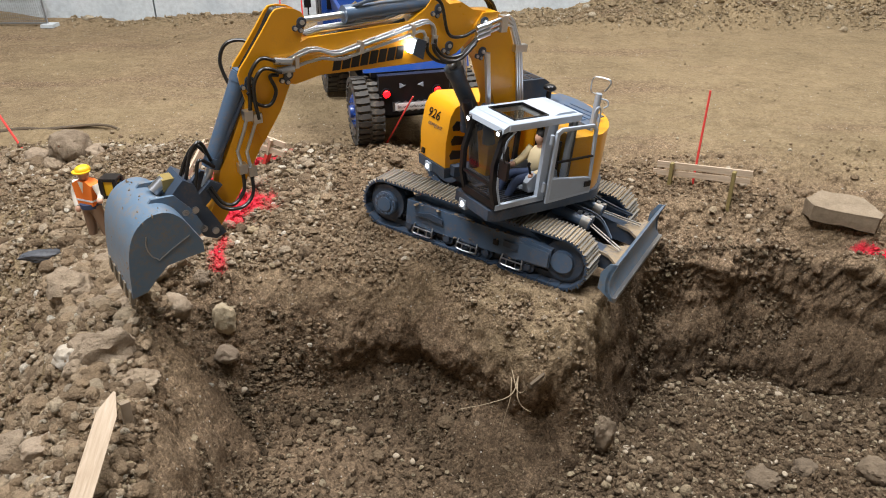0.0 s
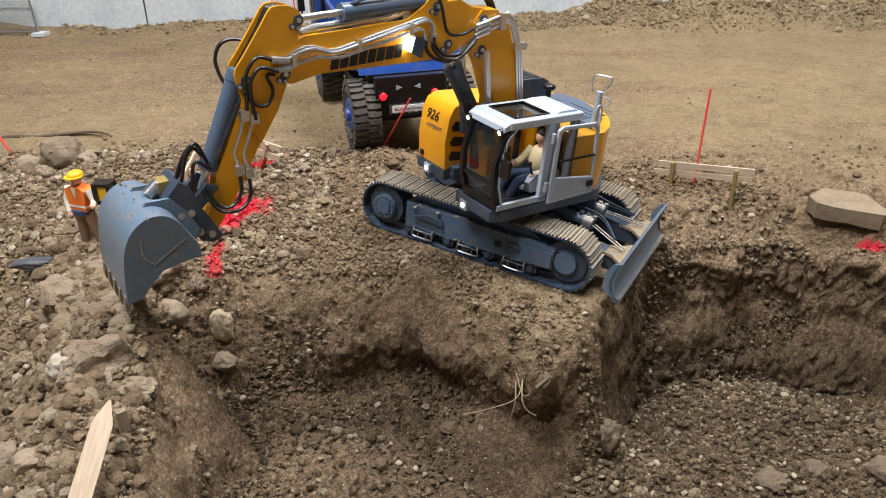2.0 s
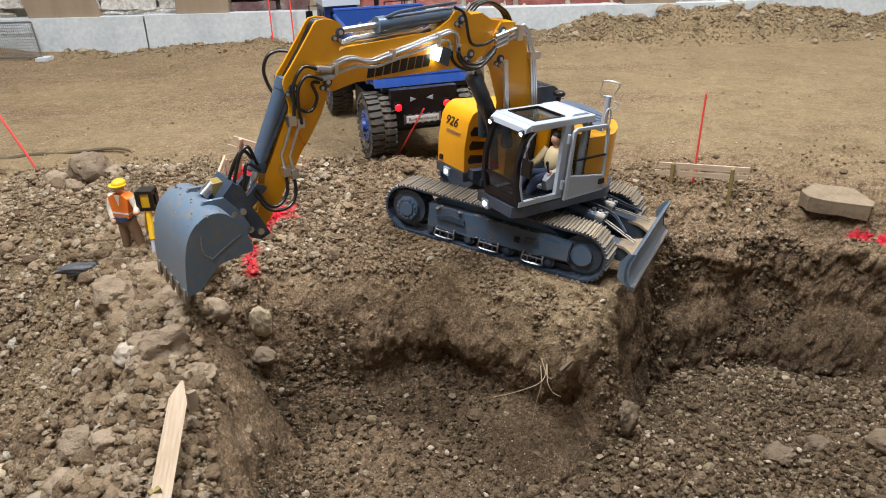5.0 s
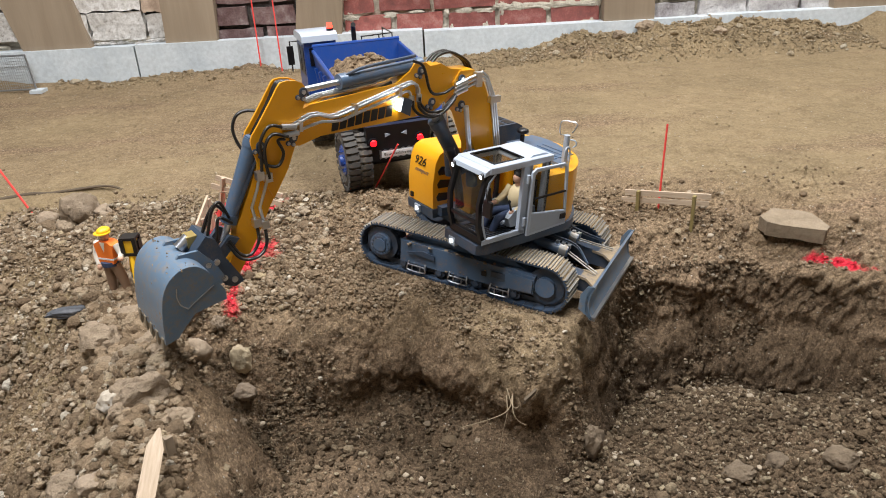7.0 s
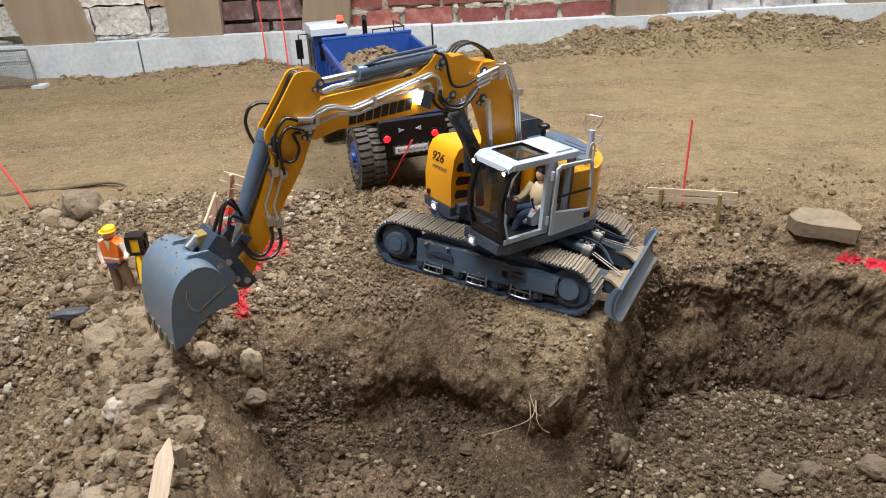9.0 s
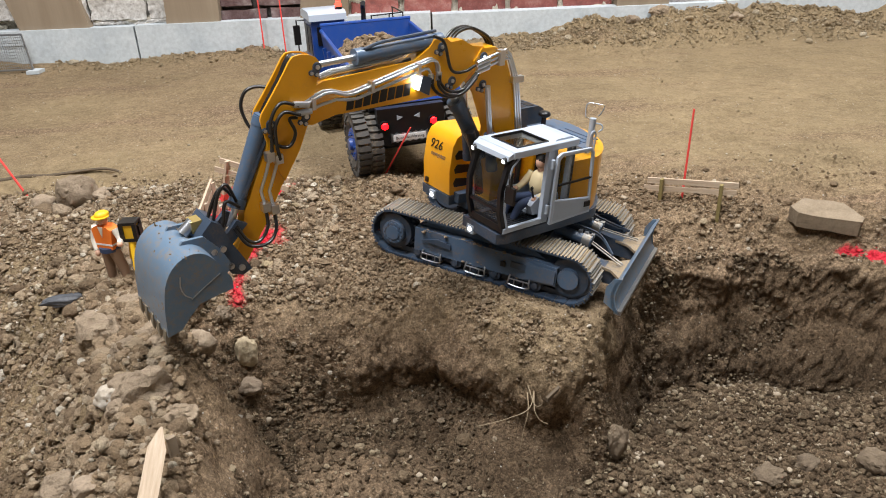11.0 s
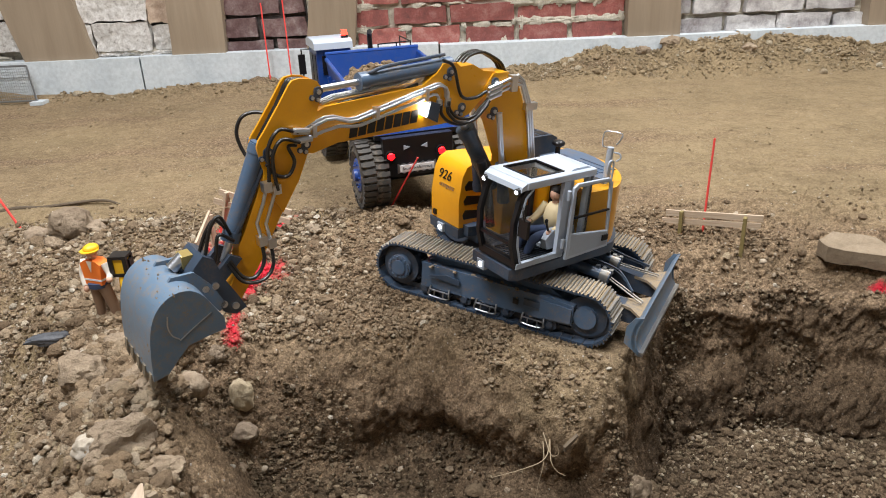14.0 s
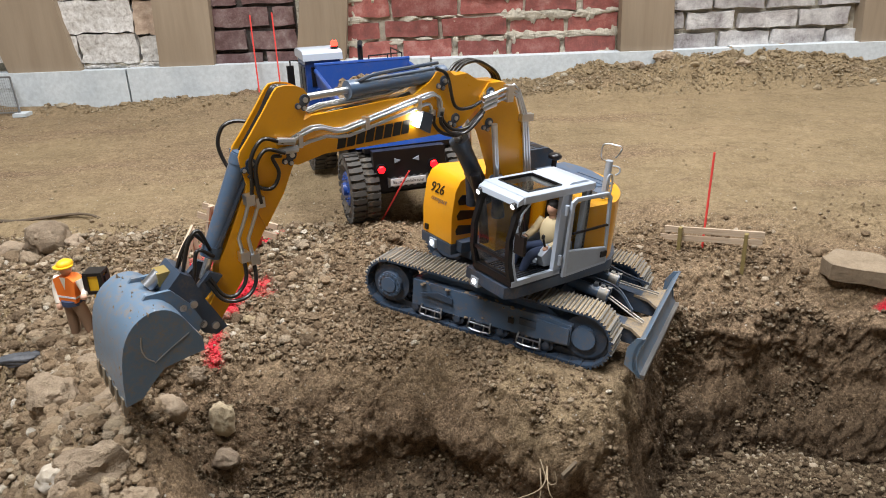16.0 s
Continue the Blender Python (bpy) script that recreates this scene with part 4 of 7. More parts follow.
def shoe_mesh():
    bm = bmesh.new()
    box(bm, -0.097, 0.097, -0.31, 0.31, -0.012, 0.022)
    for gx_, h in ((-0.064, 0.066), (0.0, 0.05), (0.06, 0.052)):
        n0 = len(bm.faces)
        prism(bm, [(gx_ - 0.022, 0.018), (gx_ + 0.022, 0.018), (gx_ + 0.01, h), (gx_ - 0.01, h)], -0.31, 0.31, "y")
        bm.faces.ensure_lookup_table()
        for f in bm.faces[n0:]:
            f.material_index = 1
    bm.normal_update()
    for f in bm.faces:
        if abs(f.normal.y) > 0.9 or f.normal.z < -0.9:
            f.material_index = 2
    bm.transform(SCL)
    return finish(bm, "track_shoe", [M_SHOESAND, M_GROUSER, M_DKGREY], 0)


SHOE = shoe_mesh()
LOOP = 2 * (2 * HALF + math.pi * (R_IN + 0.05))
N_SHOES = 50
for side in (-1, 1):
    yc = side * 1.18
    y0, y1 = yc - 0.31, yc + 0.31
    yo = yc + side * 0.30
    # chain under the shoes
    bm = bmesh.new()
    outer = [loop_point(LOOP * k / 90) for k in range(90)]
    for dy in (-0.10, 0.06):
        ring = []
        for x_, z_, a in outer:
            n_ = (-math.sin(a) * 0 + math.sin(-a), math.cos(a))
            ring.append([bm.verts.new((x_ - n_[0] * d, yc + dy + w, z_ - n_[1] * d)) for d, w in ((0.015, 0), (0.015, 0.05), (0.12, 0.05), (0.12, 0))])
        for r0, r1 in zip(ring, ring[1:] + ring[:1]):
            for k in range(4):
                bm.faces.new((r0[k], r0[(k + 1) % 4], r1[(k + 1) % 4], r1[k]))
    chain = low("track_chain", bm, M_CHAIN)
    for k in range(N_SHOES):
        x_, z_, a = loop_point(LOOP * (k + 0.3) / N_SHOES)
        ob = link_mesh("track_shoe", SHOE, chain)
        ob.matrix_basis = pose(x_ * U, yc * U, z_ * U, 0, -math.degrees(a), 0)
    # long side frame
    bm = prism(bmesh.new(), [(-1.42, 0.24), (1.10, 0.26), (1.50, 0.30), (1.50, 0.66), (1.10, 0.70), (-1.42, 0.72)], yc - 0.16, yo - side * 0.02 if side > 0 else yc + 0.16, "y", 0.03) if side > 0 else prism(bmesh.new(), [(-1.42, 0.24), (1.10, 0.26), (1.50, 0.30), (1.50, 0.66), (1.10, 0.70), (-1.42, 0.72)], yo + 0.02, yc + 0.16, "y", 0.03)
    prism(bm, [(-1.40, 0.70), (1.25, 0.68), (1.0, 0.80), (-1.2, 0.82)], yc - 0.1, yc + 0.1, "y", 0.02)
    fr = low("track_frame", bm, M_GREY, label="grey steel side frame, dusty on top")
    bm = prism(bmesh.new(), [(0.92, 0.31), (1.48, 0.34), (1.48, 0.62), (0.92, 0.65)], min(yo, yo + side * 0.025), max(yo, yo + side * 0.025), "y", 0.012)
    low("cover_plate", bm, M_GREY, fr)
    # raised black plate that paints in the shade of a hole
    bm = box(bmesh.new(), 0.42, 0.52, min(yo, yo + side * 0.02), max(yo, yo + side * 0.02), 0.43, 0.53, 0.015)
    low("frame_hole", bm, M_BLACK, fr)
    bm = prism(bmesh.new(), [(-1.25, 0.50), (-0.62, 0.46), (-0.62, 0.56), (-0.9, 0.60)], min(yo, yo + side * 0.03), max(yo, yo + side * 0.03), "y", 0.01)
    low("bracket", bm, M_DKGREY, fr)
    bm = box(bmesh.new(), 0.62, 1.0, min(yo, yo + side * 0.02), max(yo, yo + side * 0.02), 0.46, 0.58, 0.012)
    low("bracket", bm, M_DKGREY, fr)
    # sprocket and idler
    bm = cyl(bmesh.new(), (XC - HALF, yc - 0.2, ZC), (XC - HALF, yc + 0.2, ZC), 0.36, seg=32, bev=0.02)
    for k in range(19):
        a = 2 * math.pi * k / 19
        c_ = Vector((XC - HALF + 0.36 * math.cos(a), yc, ZC + 0.36 * math.sin(a)))
        box(bm, -0.035, 0.035, -0.06, 0.06, -0.02, 0.05, 0.0, 1, Matrix.Translation(c_) @ Euler((0, -a + math.pi / 2, 0)).to_matrix().to_4x4())
    sp = low("sprocket", bm, M_DKGREY)
    ya = yc + side * 0.2
    bm = cyl(bmesh.new(), (XC - HALF, ya, ZC), (XC - HALF, ya + side * 0.10, ZC), 0.235, seg=32, bev=0.03)
    cyl(bm, (XC - HALF, ya + side * 0.09, ZC), (XC - HALF, ya + side * 0.13, ZC), 0.14, seg=28, bev=0.015)
    for k in range(14):
        a = 2 * math.pi * k / 14
        cyl(bm, (XC - HALF + 0.195 * math.cos(a), ya + side * 0.09, ZC + 0.195 * math.sin(a)), (XC - HALF + 0.195 * math.cos(a), ya + side * 0.125, ZC + 0.195 * math.sin(a)), 0.022, seg=6)
    low("hub", bm, M_GREY, sp)
    bm = cyl(bmesh.new(), (XC + HALF, yc - 0.15, ZC), (XC + HALF, yc + 0.15, ZC), 0.37, seg=32, bev=0.03)
    idl = low("idler", bm, M_DKGREY)
    bm = cyl(bmesh.new(), (XC + HALF, yc + side * 0.14, ZC), (XC + HALF, yc + side * 0.24, ZC), 0.2, seg=24, bev=0.02)
    low("hub", bm, M_GREY, idl)
    for k in range(7):
        x_ = -1.34 + 0.41 * k
        bm = cyl(bmesh.new(), (x_, yc - 0.24, 0.18), (x_, yc + 0.24, 0.18), 0.115, seg=18, bev=0.02)
        cyl(bm, (x_, yo - side * 0.05, 0.2), (x_, yo + side * 0.005, 0.2), 0.06, seg=12)
        low("track_roller", bm, M_DKGREY)
    mud = random.Random(31 + side)
    bm = bmesh.new()
    for k in range(110):
        r_ = 0.006 + 0.034 * mud.random() ** 4
        blob(bm, (mud.uniform(-1.35, 1.15), yo - side * mud.uniform(-0.02, 0.09), 0.71 + mud.uniform(-0.01, 0.012)) if k % 6 else (mud.uniform(-1.4, 1.4), yo - side * 0.01, 0.25 + 0.5 * mud.random() ** 2), (r_ * 1.4, r_, r_ * 0.6), 1, None, 0.5, k)
    tagged(low("dried_mud", bm, M_CLAY, fr), "crumbs of dried mud", kind="stuff")
    for x_ in (-1.02, -0.08, 0.82):
        bm = tube(bmesh.new(), [(x_ - 0.19, yo - side * 0.01, 0.30), (x_ - 0.20, yo + side * 0.035, 0.21), (x_ - 0.18, yo + side * 0.04, 0.12), (x_ + 0.18, yo + side * 0.04, 0.12), (x_ + 0.20, yo + side * 0.035, 0.21), (x_ + 0.19, yo - side * 0.01, 0.30)], 0.016, 8, 5)
        tube(bm, [(x_ - 0.19, yo + side * 0.030, 0.235), (x_ + 0.19, yo + side * 0.030, 0.235)], 0.014, 8, 1)
        for k in (-0.09, 0.09):
            tube(bm, [(x_ + k, yo + side * 0.030, 0.235), (x_ + k, yo + side * 0.04, 0.12)], 0.014, 8, 1)
        low("chain_guide", bm, M_STEEL, label="bright steel chain guide")

bm = prism(bmesh.new(), [(-1.0, -0.92), (-0.55, -0.6), (0.55, -0.6), (1.0, -0.92), (1.0, 0.92), (0.55, 0.6), (-0.55, 0.6), (-1.0, 0.92)], 0.38, 0.86, "z", 0.05)
low("centre_frame", bm, M_DKGREY)
bm = cyl(bmesh.new(), (0, 0, 0.84), (0, 0, 1.06), 0.68, seg=40, bev=0.02)
cyl(bm, (0, 0, 0.90), (0, 0, 0.98), 0.76, seg=40, bev=0.01)
low("swing_ring", bm, M_DKGREY)

# dozer blade
BX = 2.50
blade = low("dozer_blade", prism(bmesh.new(), [(BX + 0.16, 0.14), (BX + 0.06, 0.26), (BX + 0.02, 0.46), (BX + 0.05, 0.66), (BX + 0.12, 0.80), (BX + 0.17, 0.83), (BX + 0.10, 0.64), (BX + 0.08, 0.46), (BX + 0.12, 0.28), (BX + 0.24, 0.14)], -1.5, 1.5, "y", 0.008), M_BUCKET, label="worn grey steel dozer blade")
bm = box(bmesh.new(), BX + 0.13, BX + 0.26, -1.5, 1.5, 0.12, 0.20, 0.012)
low("cutting_edge", bm, M_STEEL, blade)
for y_ in (-1.5, 1.485):
    bm = prism(bmesh.new(), [(BX - 0.08, 0.30), (BX + 0.2, 0.13), (BX + 0.14, 0.28), (BX + 0.10, 0.46), (BX + 0.12, 0.64), (BX + 0.18, 0.83), (BX + 0.04, 0.80), (BX - 0.08, 0.60)], y_, y_ + 0.02, "y", 0.004)
    low("end_plate", bm, M_BUCKET, blade)
for y_ in (-0.62, 0.62):
    bm = prism(bmesh.new(), [(0.85, 0.42), (0.85, 0.74), (1.3, 0.76), (2.0, 0.62), (2.58, 0.56), (2.58, 0.26), (2.0, 0.28), (1.3, 0.40)], y_ - 0.13, y_ + 0.13, "y", 0.03)
    arm = low("blade_arm", bm, M_DKGREY)
    bm = prism(bmesh.new(), [(2.02, y_ - 0.12), (2.32, y_ - 0.20), (2.56, y_ - 0.46), (2.56, y_ + 0.46), (2.32, y_ + 0.20), (2.02, y_ + 0.12)], 0.55, 0.60, "z", 0.015)
    low("gusset", bm, M_SAND, arm, "sand-covered gusset plate")
    yy = y_ * 0.55
    bm = cyl(bmesh.new(), (1.05, yy, 0.92), (1.75, yy, 0.84), 0.10, seg=20, bev=0.015)
    cyl(bm, (1.68, yy, 0.85), (1.78, yy, 0.838), 0.125, seg=20, bev=0.01)
    cy = low("blade_cylinder", bm, M_GREY)
    bm = cyl(bmesh.new(), (1.75, yy - 0.045, 0.84), (2.46, y_ - 0.045, 0.66), 0.014, seg=10)
    cyl(bm, (1.75, yy + 0.045, 0.84), (2.46, y_ + 0.045, 0.66), 0.014, seg=10)
    cyl(bm, (1.60, yy, 0.857), (1.76, yy, 0.839), 0.128, seg=20, bev=0.012)
    low("piston_rod", bm, M_GROUSER, cy)
    bm = bmesh.new()
    for dz in (0.10, 0.15):
        tube(bm, [(1.15, yy + 0.12, 0.94 + dz), (1.5, yy + 0.12, 0.90 + dz), (1.9, yy + 0.14, 0.80 + dz), (2.25, y_ + 0.1, 0.70 + dz * 0.5)], 0.015, 7, 4)
    low("guard_tube", bm, M_DKGREY, cy)
    bm = bmesh.new()
    for q in range(3):
        box(bm, 1.50 + q * 0.12, 1.57 + q * 0.12, yy - 0.03, yy + 0.06, 0.93 - q * 0.015, 1.01 - q * 0.015, 0.012)
    low("fitting", bm, M_CHROME, cy)

# swinging platform
plan = [(1.15, -1.25), (1.15, -0.35), (0.95, -0.32), (0.95, 0.40), (1.70, 0.45), (1.72, 1.38), (1.55, 1.47), (-0.55, 1.49)]
plan += [(1.68 * math.cos(radians(a)), 1.62 * math.sin(radians(a))) for a in range(115, 246, 10)]
plan += [(-0.6, -1.40), (1.05, -1.30)]
upp("platform", prism(prism(bmesh.new(), plan, 1.17, 1.36, "z", 0.04), [(p[0] * 0.84, p[1] * 0.80) for p in plan], 1.02, 1.18, "z", 0.02), M_DKGREY, label="dark grey revolving platform")
rear = [(0.02, 1.43), (-0.30, 1.45)] + [(1.62 * math.cos(radians(a)), 1.56 * math.sin(radians(a))) for a in range(112, 252, 7)] + [(-0.42, -1.47), (-0.42, 0.42), (0.02, 0.42)]
cover = upp("engine_cover", prism(bmesh.new(), rear, 1.30, 2.42, "z", 0.12, 4), M_YELLOW, label="rounded yellow counterweight and engine cover")
bm = prism(bmesh.new(), [(-0.5, 1.25)] + [(1.42 * math.cos(radians(a)), 1.36 * math.sin(radians(a))) for a in range(118, 205, 9)] + [(-0.5, -0.52)], 2.40, 2.50, "z", 0.035, 3)
hood = upp("hood", bm, M_GREY, cover, "grey top deck")
bm = bmesh.new()
for q in range(4):
    box(bm, -1.15 + q * 0.16, -1.06 + q * 0.16, 0.15, 0.95, 2.495, 2.515, 0.008)
upp("louvre", bm, M_GREY, hood)
bm = prism(bmesh.new(), [(-0.95, 2.35), (0.12, 2.35), (0.10, 2.78), (-0.05, 2.86), (-0.80, 2.86), (-0.95, 2.78)], -1.05, -0.38, "y", 0.05, 3)
eb = upp("engine_box", bm, M_DKGREY, cover, "dark grey engine hood with louvres")
bm = bmesh.new()
for q in range(3):
    for w in range(2):
        box(bm, -0.75 + q * 0.24, -0.57 + q * 0.24, -0.98 + w * 0.3, -0.74 + w * 0.3, 2.85, 2.868, 0.008)
upp("louvre", bm, M_BLACK, eb)
bm = cyl(bmesh.new(), (-0.75, -0.15, 2.42), (-0.75, -0.15, 2.72), 0.05, seg=12)
blob(bm, (-0.75, -0.15, 2.76), (0.13, 0.13, 0.07), 2)
upp("air_intake", bm, M_BLACK, cover)

# right-hand tank box
def tank(bm):
    prism(bm, [(-0.40, 1.30), (1.26, 1.30), (1.30, 1.80), (1.25, 2.28), (1.16, 2.45), (1.00, 2.53), (-0.40, 2.46)], -1.32, -0.50, "y", 0.045, 3)
    return bm


tk = upp("tank_box", tank(bmesh.new()), M_YELLOW, label="yellow tank box with slanted vents")
bm = prism(bmesh.new(), [(-0.45, 1.10), (1.27, 1.10), (1.29, 1.29), (-0.45, 1.29)], -1.335, -0.485, "y", 0.03)
upp("base_skirt", bm, M_DKGREY, tk)
for z_ in (1.44, 1.72, 2.00):
    bm = prism(bmesh.new(), [(0.80, z_), (1.16, z_ + 0.02), (1.19, z_ + 0.10), (1.14 - 0.06 * (z_ - 1.42), z_ + 0.20), (0.80, z_ + 0.15)], -0.515, -0.488, "y", 0.006)
    upp("vent", bm, M_BLACK, tk)
bm = box(bmesh.new(), 1.27, 1.305, -1.24, -1.16, 1.36, 1.46, 0.01)
upp("latch", bm, M_BLACK, tk)
bm = box(bmesh.new(), 1.22, 1.33, -1.05, -0.88, 1.10, 1.26, 0.03)
lh = upp("work_light", bm, M_CABGREY, tk)
bm = cyl(bmesh.new(), (1.328, -0.965, 1.18), (1.338, -0.965, 1.18), 0.045, seg=16)
upp("lens", bm, M_LAMP, lh, "glowing white lens")


def letters(body, size, m, mat, name, parent, extrude=0.0, slant=0.0):
    cu = bpy.data.curves.new(name, "FONT")
    cu.body, cu.size, cu.extrude, cu.shear = body, size, extrude, slant
    cu.align_x, cu.align_y = "CENTER", "CENTER"
    tmp = bpy.data.objects.new(name, cu)
    scene.collection.objects.link(tmp)
    me = bpy.data.meshes.new_from_object(tmp.evaluated_get(bpy.context.evaluated_depsgraph_get()))
    bpy.data.objects.remove(tmp)
    me.materials.clear()
    me.materials.append(mat)
    me.transform(m)
    return link_mesh(name, me, parent)


face = SWING @ Matrix.Translation((1.268, -0.99, 2.20)) @ Euler((radians(90), 0, radians(90))).to_matrix().to_4x4() @ pose(0, 0, 0, -9.5, 0, 0)
letters("926", 0.25, face, M_BLACK, "number", tk, 0.004, 0.2)
face = SWING @ Matrix.Translation((1.290, -0.90, 2.02)) @ Euler((radians(90), 0, radians(90))).to_matrix().to_4x4() @ pose(0, 0, 0, -9.5, 0, 0)
letters("compact", 0.125, face, M_BROWN, "lettering", tk, 0.004, 0.3)

# cab
CX0, CX1, CY0, CY1, CZ0, CZ1 = 0.06, 1.64, 0.57, 1.46, 1.36, 2.78
cab = upp("cab_floor", box(bmesh.new(), CX0, CX1, CY0, CY1, CZ0, CZ0 + 0.09, 0.02), M_DKGREY, label="operator's cab with white frame and opened door")
bm = bmesh.new()
for q in range(12):
    box(bm, 0.55, 1.45, CY0 + 0.12 + q * 0.065, CY0 + 0.15 + q * 0.065, CZ0 + 0.09, CZ0 + 0.105)
upp("floor_mat", bm, M_BLACK, cab)
side_prof = [(1.62, 1.42), (1.74, 1.80), (1.76, 2.20), (1.66, 2.60), (1.52, 2.74)]


def strip(bm, pts, y, w, d):
    """A curved bar of the cab frame along pts."""
    n_ = []
    for i in range(len(pts)):
        a, b_ = Vector(pts[max(i - 1, 0)]), Vector(pts[min(i + 1, len(pts) - 1)])
        t_ = (b_ - a).normalized()
        n_.append(Vector((t_.y, -t_.x)))
    loop = [Vector(p) + q * d * 0.5 for p, q in zip(pts, n_)] + [Vector(p) - q * d * 0.5 for p, q in list(zip(pts, n_))[::-1]]
    return prism(bm, [tuple(p) for p in loop], y - w / 2, y + w / 2, "y", 0.012)


for y_, m_ in ((CY1 - 0.04, M_BLACK), (CY0 + 0.04, M_BLACK)):
    upp("front_pillar", strip(bmesh.new(), side_prof, y_, 0.08, 0.085), m_, cab)
bm = strip(bmesh.new(), [(p[0] - 0.065, p[1]) for p in side_prof], CY1 + 0.005, 0.03, 0.03)
upp("door_seal", bm, M_WHITE, cab)
upp("front_crossbar", box(bmesh.new(), 1.56, 1.68, CY0, CY1, 1.40, 1.52, 0.02), M_BLACK, cab)
upp("front_crossbar", box(bmesh.new(), 1.70, 1.76, CY0 + 0.04, CY1 - 0.04, 1.80, 1.85, 0.015), M_BLACK, cab)


def pane(pts_lo, pts_hi):
    bm = bmesh.new()
    lo = [bm.verts.new(Vector(p)) for p in pts_lo]
    hi = [bm.verts.new(Vector(p)) for p in pts_hi]
    for i in range(len(lo) - 1):
        bm.faces.new((lo[i], lo[i + 1], hi[i + 1], hi[i]))
    return bm


gl = upp("windscreen", pane([(x_, CY0 + 0.06, z_) for x_, z_ in side_prof], [(x_, CY1 - 0.06, z_) for x_, z_ in side_prof]), M_SMOKED, cab, "tinted curved windscreen")
gl.visible_shadow = False
# white side frame of the doorway
bm = box(bmesh.new(), 0.62, 0.76, CY1 - 0.06, CY1 + 0.02, CZ0 + 0.05, CZ1, 0.015)
upp("door_pillar", bm, M_WHITE, cab)
upp("door_sill", box(bmesh.new(), 0.60, 1.66, CY1 - 0.05, CY1 + 0.02, CZ0 + 0.03, CZ0 + 0.12, 0.015), M_WHITE, cab)
upp("rear_pillar", box(bmesh.new(), CX0, CX0 + 0.12, CY1 - 0.1, CY1, CZ0, CZ1, 0.02), M_CABGREY, cab)
upp("side_panel", box(bmesh.new(), CX0 + 0.02, 0.64, CY1 - 0.06, CY1 - 0.02, CZ0, 1.66, 0.015), M_CABGREY, cab)
upp("side_panel", box(bmesh.new(), 0.50, 0.64, CY1 - 0.06, CY1 - 0.02, 1.70, CZ1, 0.015), M_CABGREY, cab)
upp("rear_wall", box(bmesh.new(), CX0, CX0 + 0.05, CY0, CY1, CZ0, 1.62, 0.015), M_CABGREY, cab)
for y_ in (CY0, CY1 - 0.1):
    upp("rear_pillar", box(bmesh.new(), CX0, CX0 + 0.06, y_, y_ + 0.1, 1.6, CZ1, 0.015), M_BLACK, cab)
g2 = upp("rear_window", pane([(CX0 + 0.025, CY0 + 0.1, 1.62), (CX0 + 0.025, CY1 - 0.1, 1.62)], [(CX0 + 0.025, CY0 + 0.1, CZ1 - 0.02), (CX0 + 0.025, CY1 - 0.1, CZ1 - 0.02)]), M_GLASS, cab)
g2.visible_shadow = False
g3 = upp("side_window", pane([(1.62, CY0 + 0.03, 1.5), (CX0 + 0.1, CY0 + 0.03, 1.5)], [(1.6, CY0 + 0.03, 2.72), (CX0 + 0.1, CY0 + 0.03, 2.72)]), M_SMOKED, cab)
g3.visible_shadow = False
upp("side_pillar", box(bmesh.new(), 0.55, 0.63, CY0, CY0 + 0.06, CZ0, CZ1, 0.015), M_BLACK, cab)
# roof with skylight
def ring_prism(bm, outer, inner, a0, a1, axis="z", bev=0.0, seg=2):
    """A flat frame between two outlines of as many corners."""
    put = {"y": lambda p, q: (p[0], q, p[1]), "z": lambda p, q: (p[0], p[1], q)}[axis]
    n_ = len(outer)
    v = [[bm.verts.new(put(p, q)) for p in ring] for ring in (outer, inner) for q in (a0, a1)]
    for i_ in range(n_):
        j_ = (i_ + 1) % n_
        for p, q in ((0, 2), (1, 3), (0, 1), (2, 3)):
            bm.faces.new((v[p][i_], v[p][j_], v[q][j_], v[q][i_]))
    bmesh.ops.recalc_face_normals(bm, faces=bm.faces)
    bevel_new(bm, list(bm.faces), bev, seg)
    return bm


SKX0, SKX1, SKY0, SKY1 = 0.66, 1.40, 0.67, 1.34
RO = [(CX0 - 0.04, CY0 - 0.02), (1.60, CY0 - 0.02), (1.60, CY1 + 0.03), (CX0 - 0.04, CY1 + 0.03)]
RI = [(SKX0, SKY0), (SKX1, SKY0), (SKX1, SKY1), (SKX0, SKY1)]
roof = upp("roof", ring_prism(bmesh.new(), RO, RI, CZ1 - 0.04, CZ1 + 0.09, "z", 0.03, 3), M_WHITE, cab, "white cab roof")
bm = prism(bmesh.new(), [(1.585, CZ1 - 0.03), (1.72, CZ1 - 0.06), (1.70, CZ1 + 0.02), (1.585, CZ1 + 0.08)], CY0, CY1 + 0.01, "y", 0.015)
upp("roof_visor", bm, M_WHITE, roof)
bm = prism(bmesh.new(), [(CX0, CZ1 + 0.085), (0.58, CZ1 + 0.085), (0.50, CZ1 + 0.125), (CX0 + 0.1, CZ1 + 0.125)], CY0 + 0.06, CY1 - 0.06, "y", 0.02)
upp("roof_cap", bm, M_WHITE, roof)
bm = bmesh.new()
for a, b_, c_, d_ in ((SKX0, SKX0 + 0.02, SKY0, SKY1), (SKX1 - 0.02, SKX1, SKY0, SKY1), (SKX0, SKX1, SKY0, SKY0 + 0.02), (SKX0, SKX1, SKY1 - 0.02, SKY1)):
    box(bm, a, b_, c_, d_, CZ1 + 0.06, CZ1 + 0.105, 0.008)
upp("skylight_seal", bm, M_BLACK, roof)
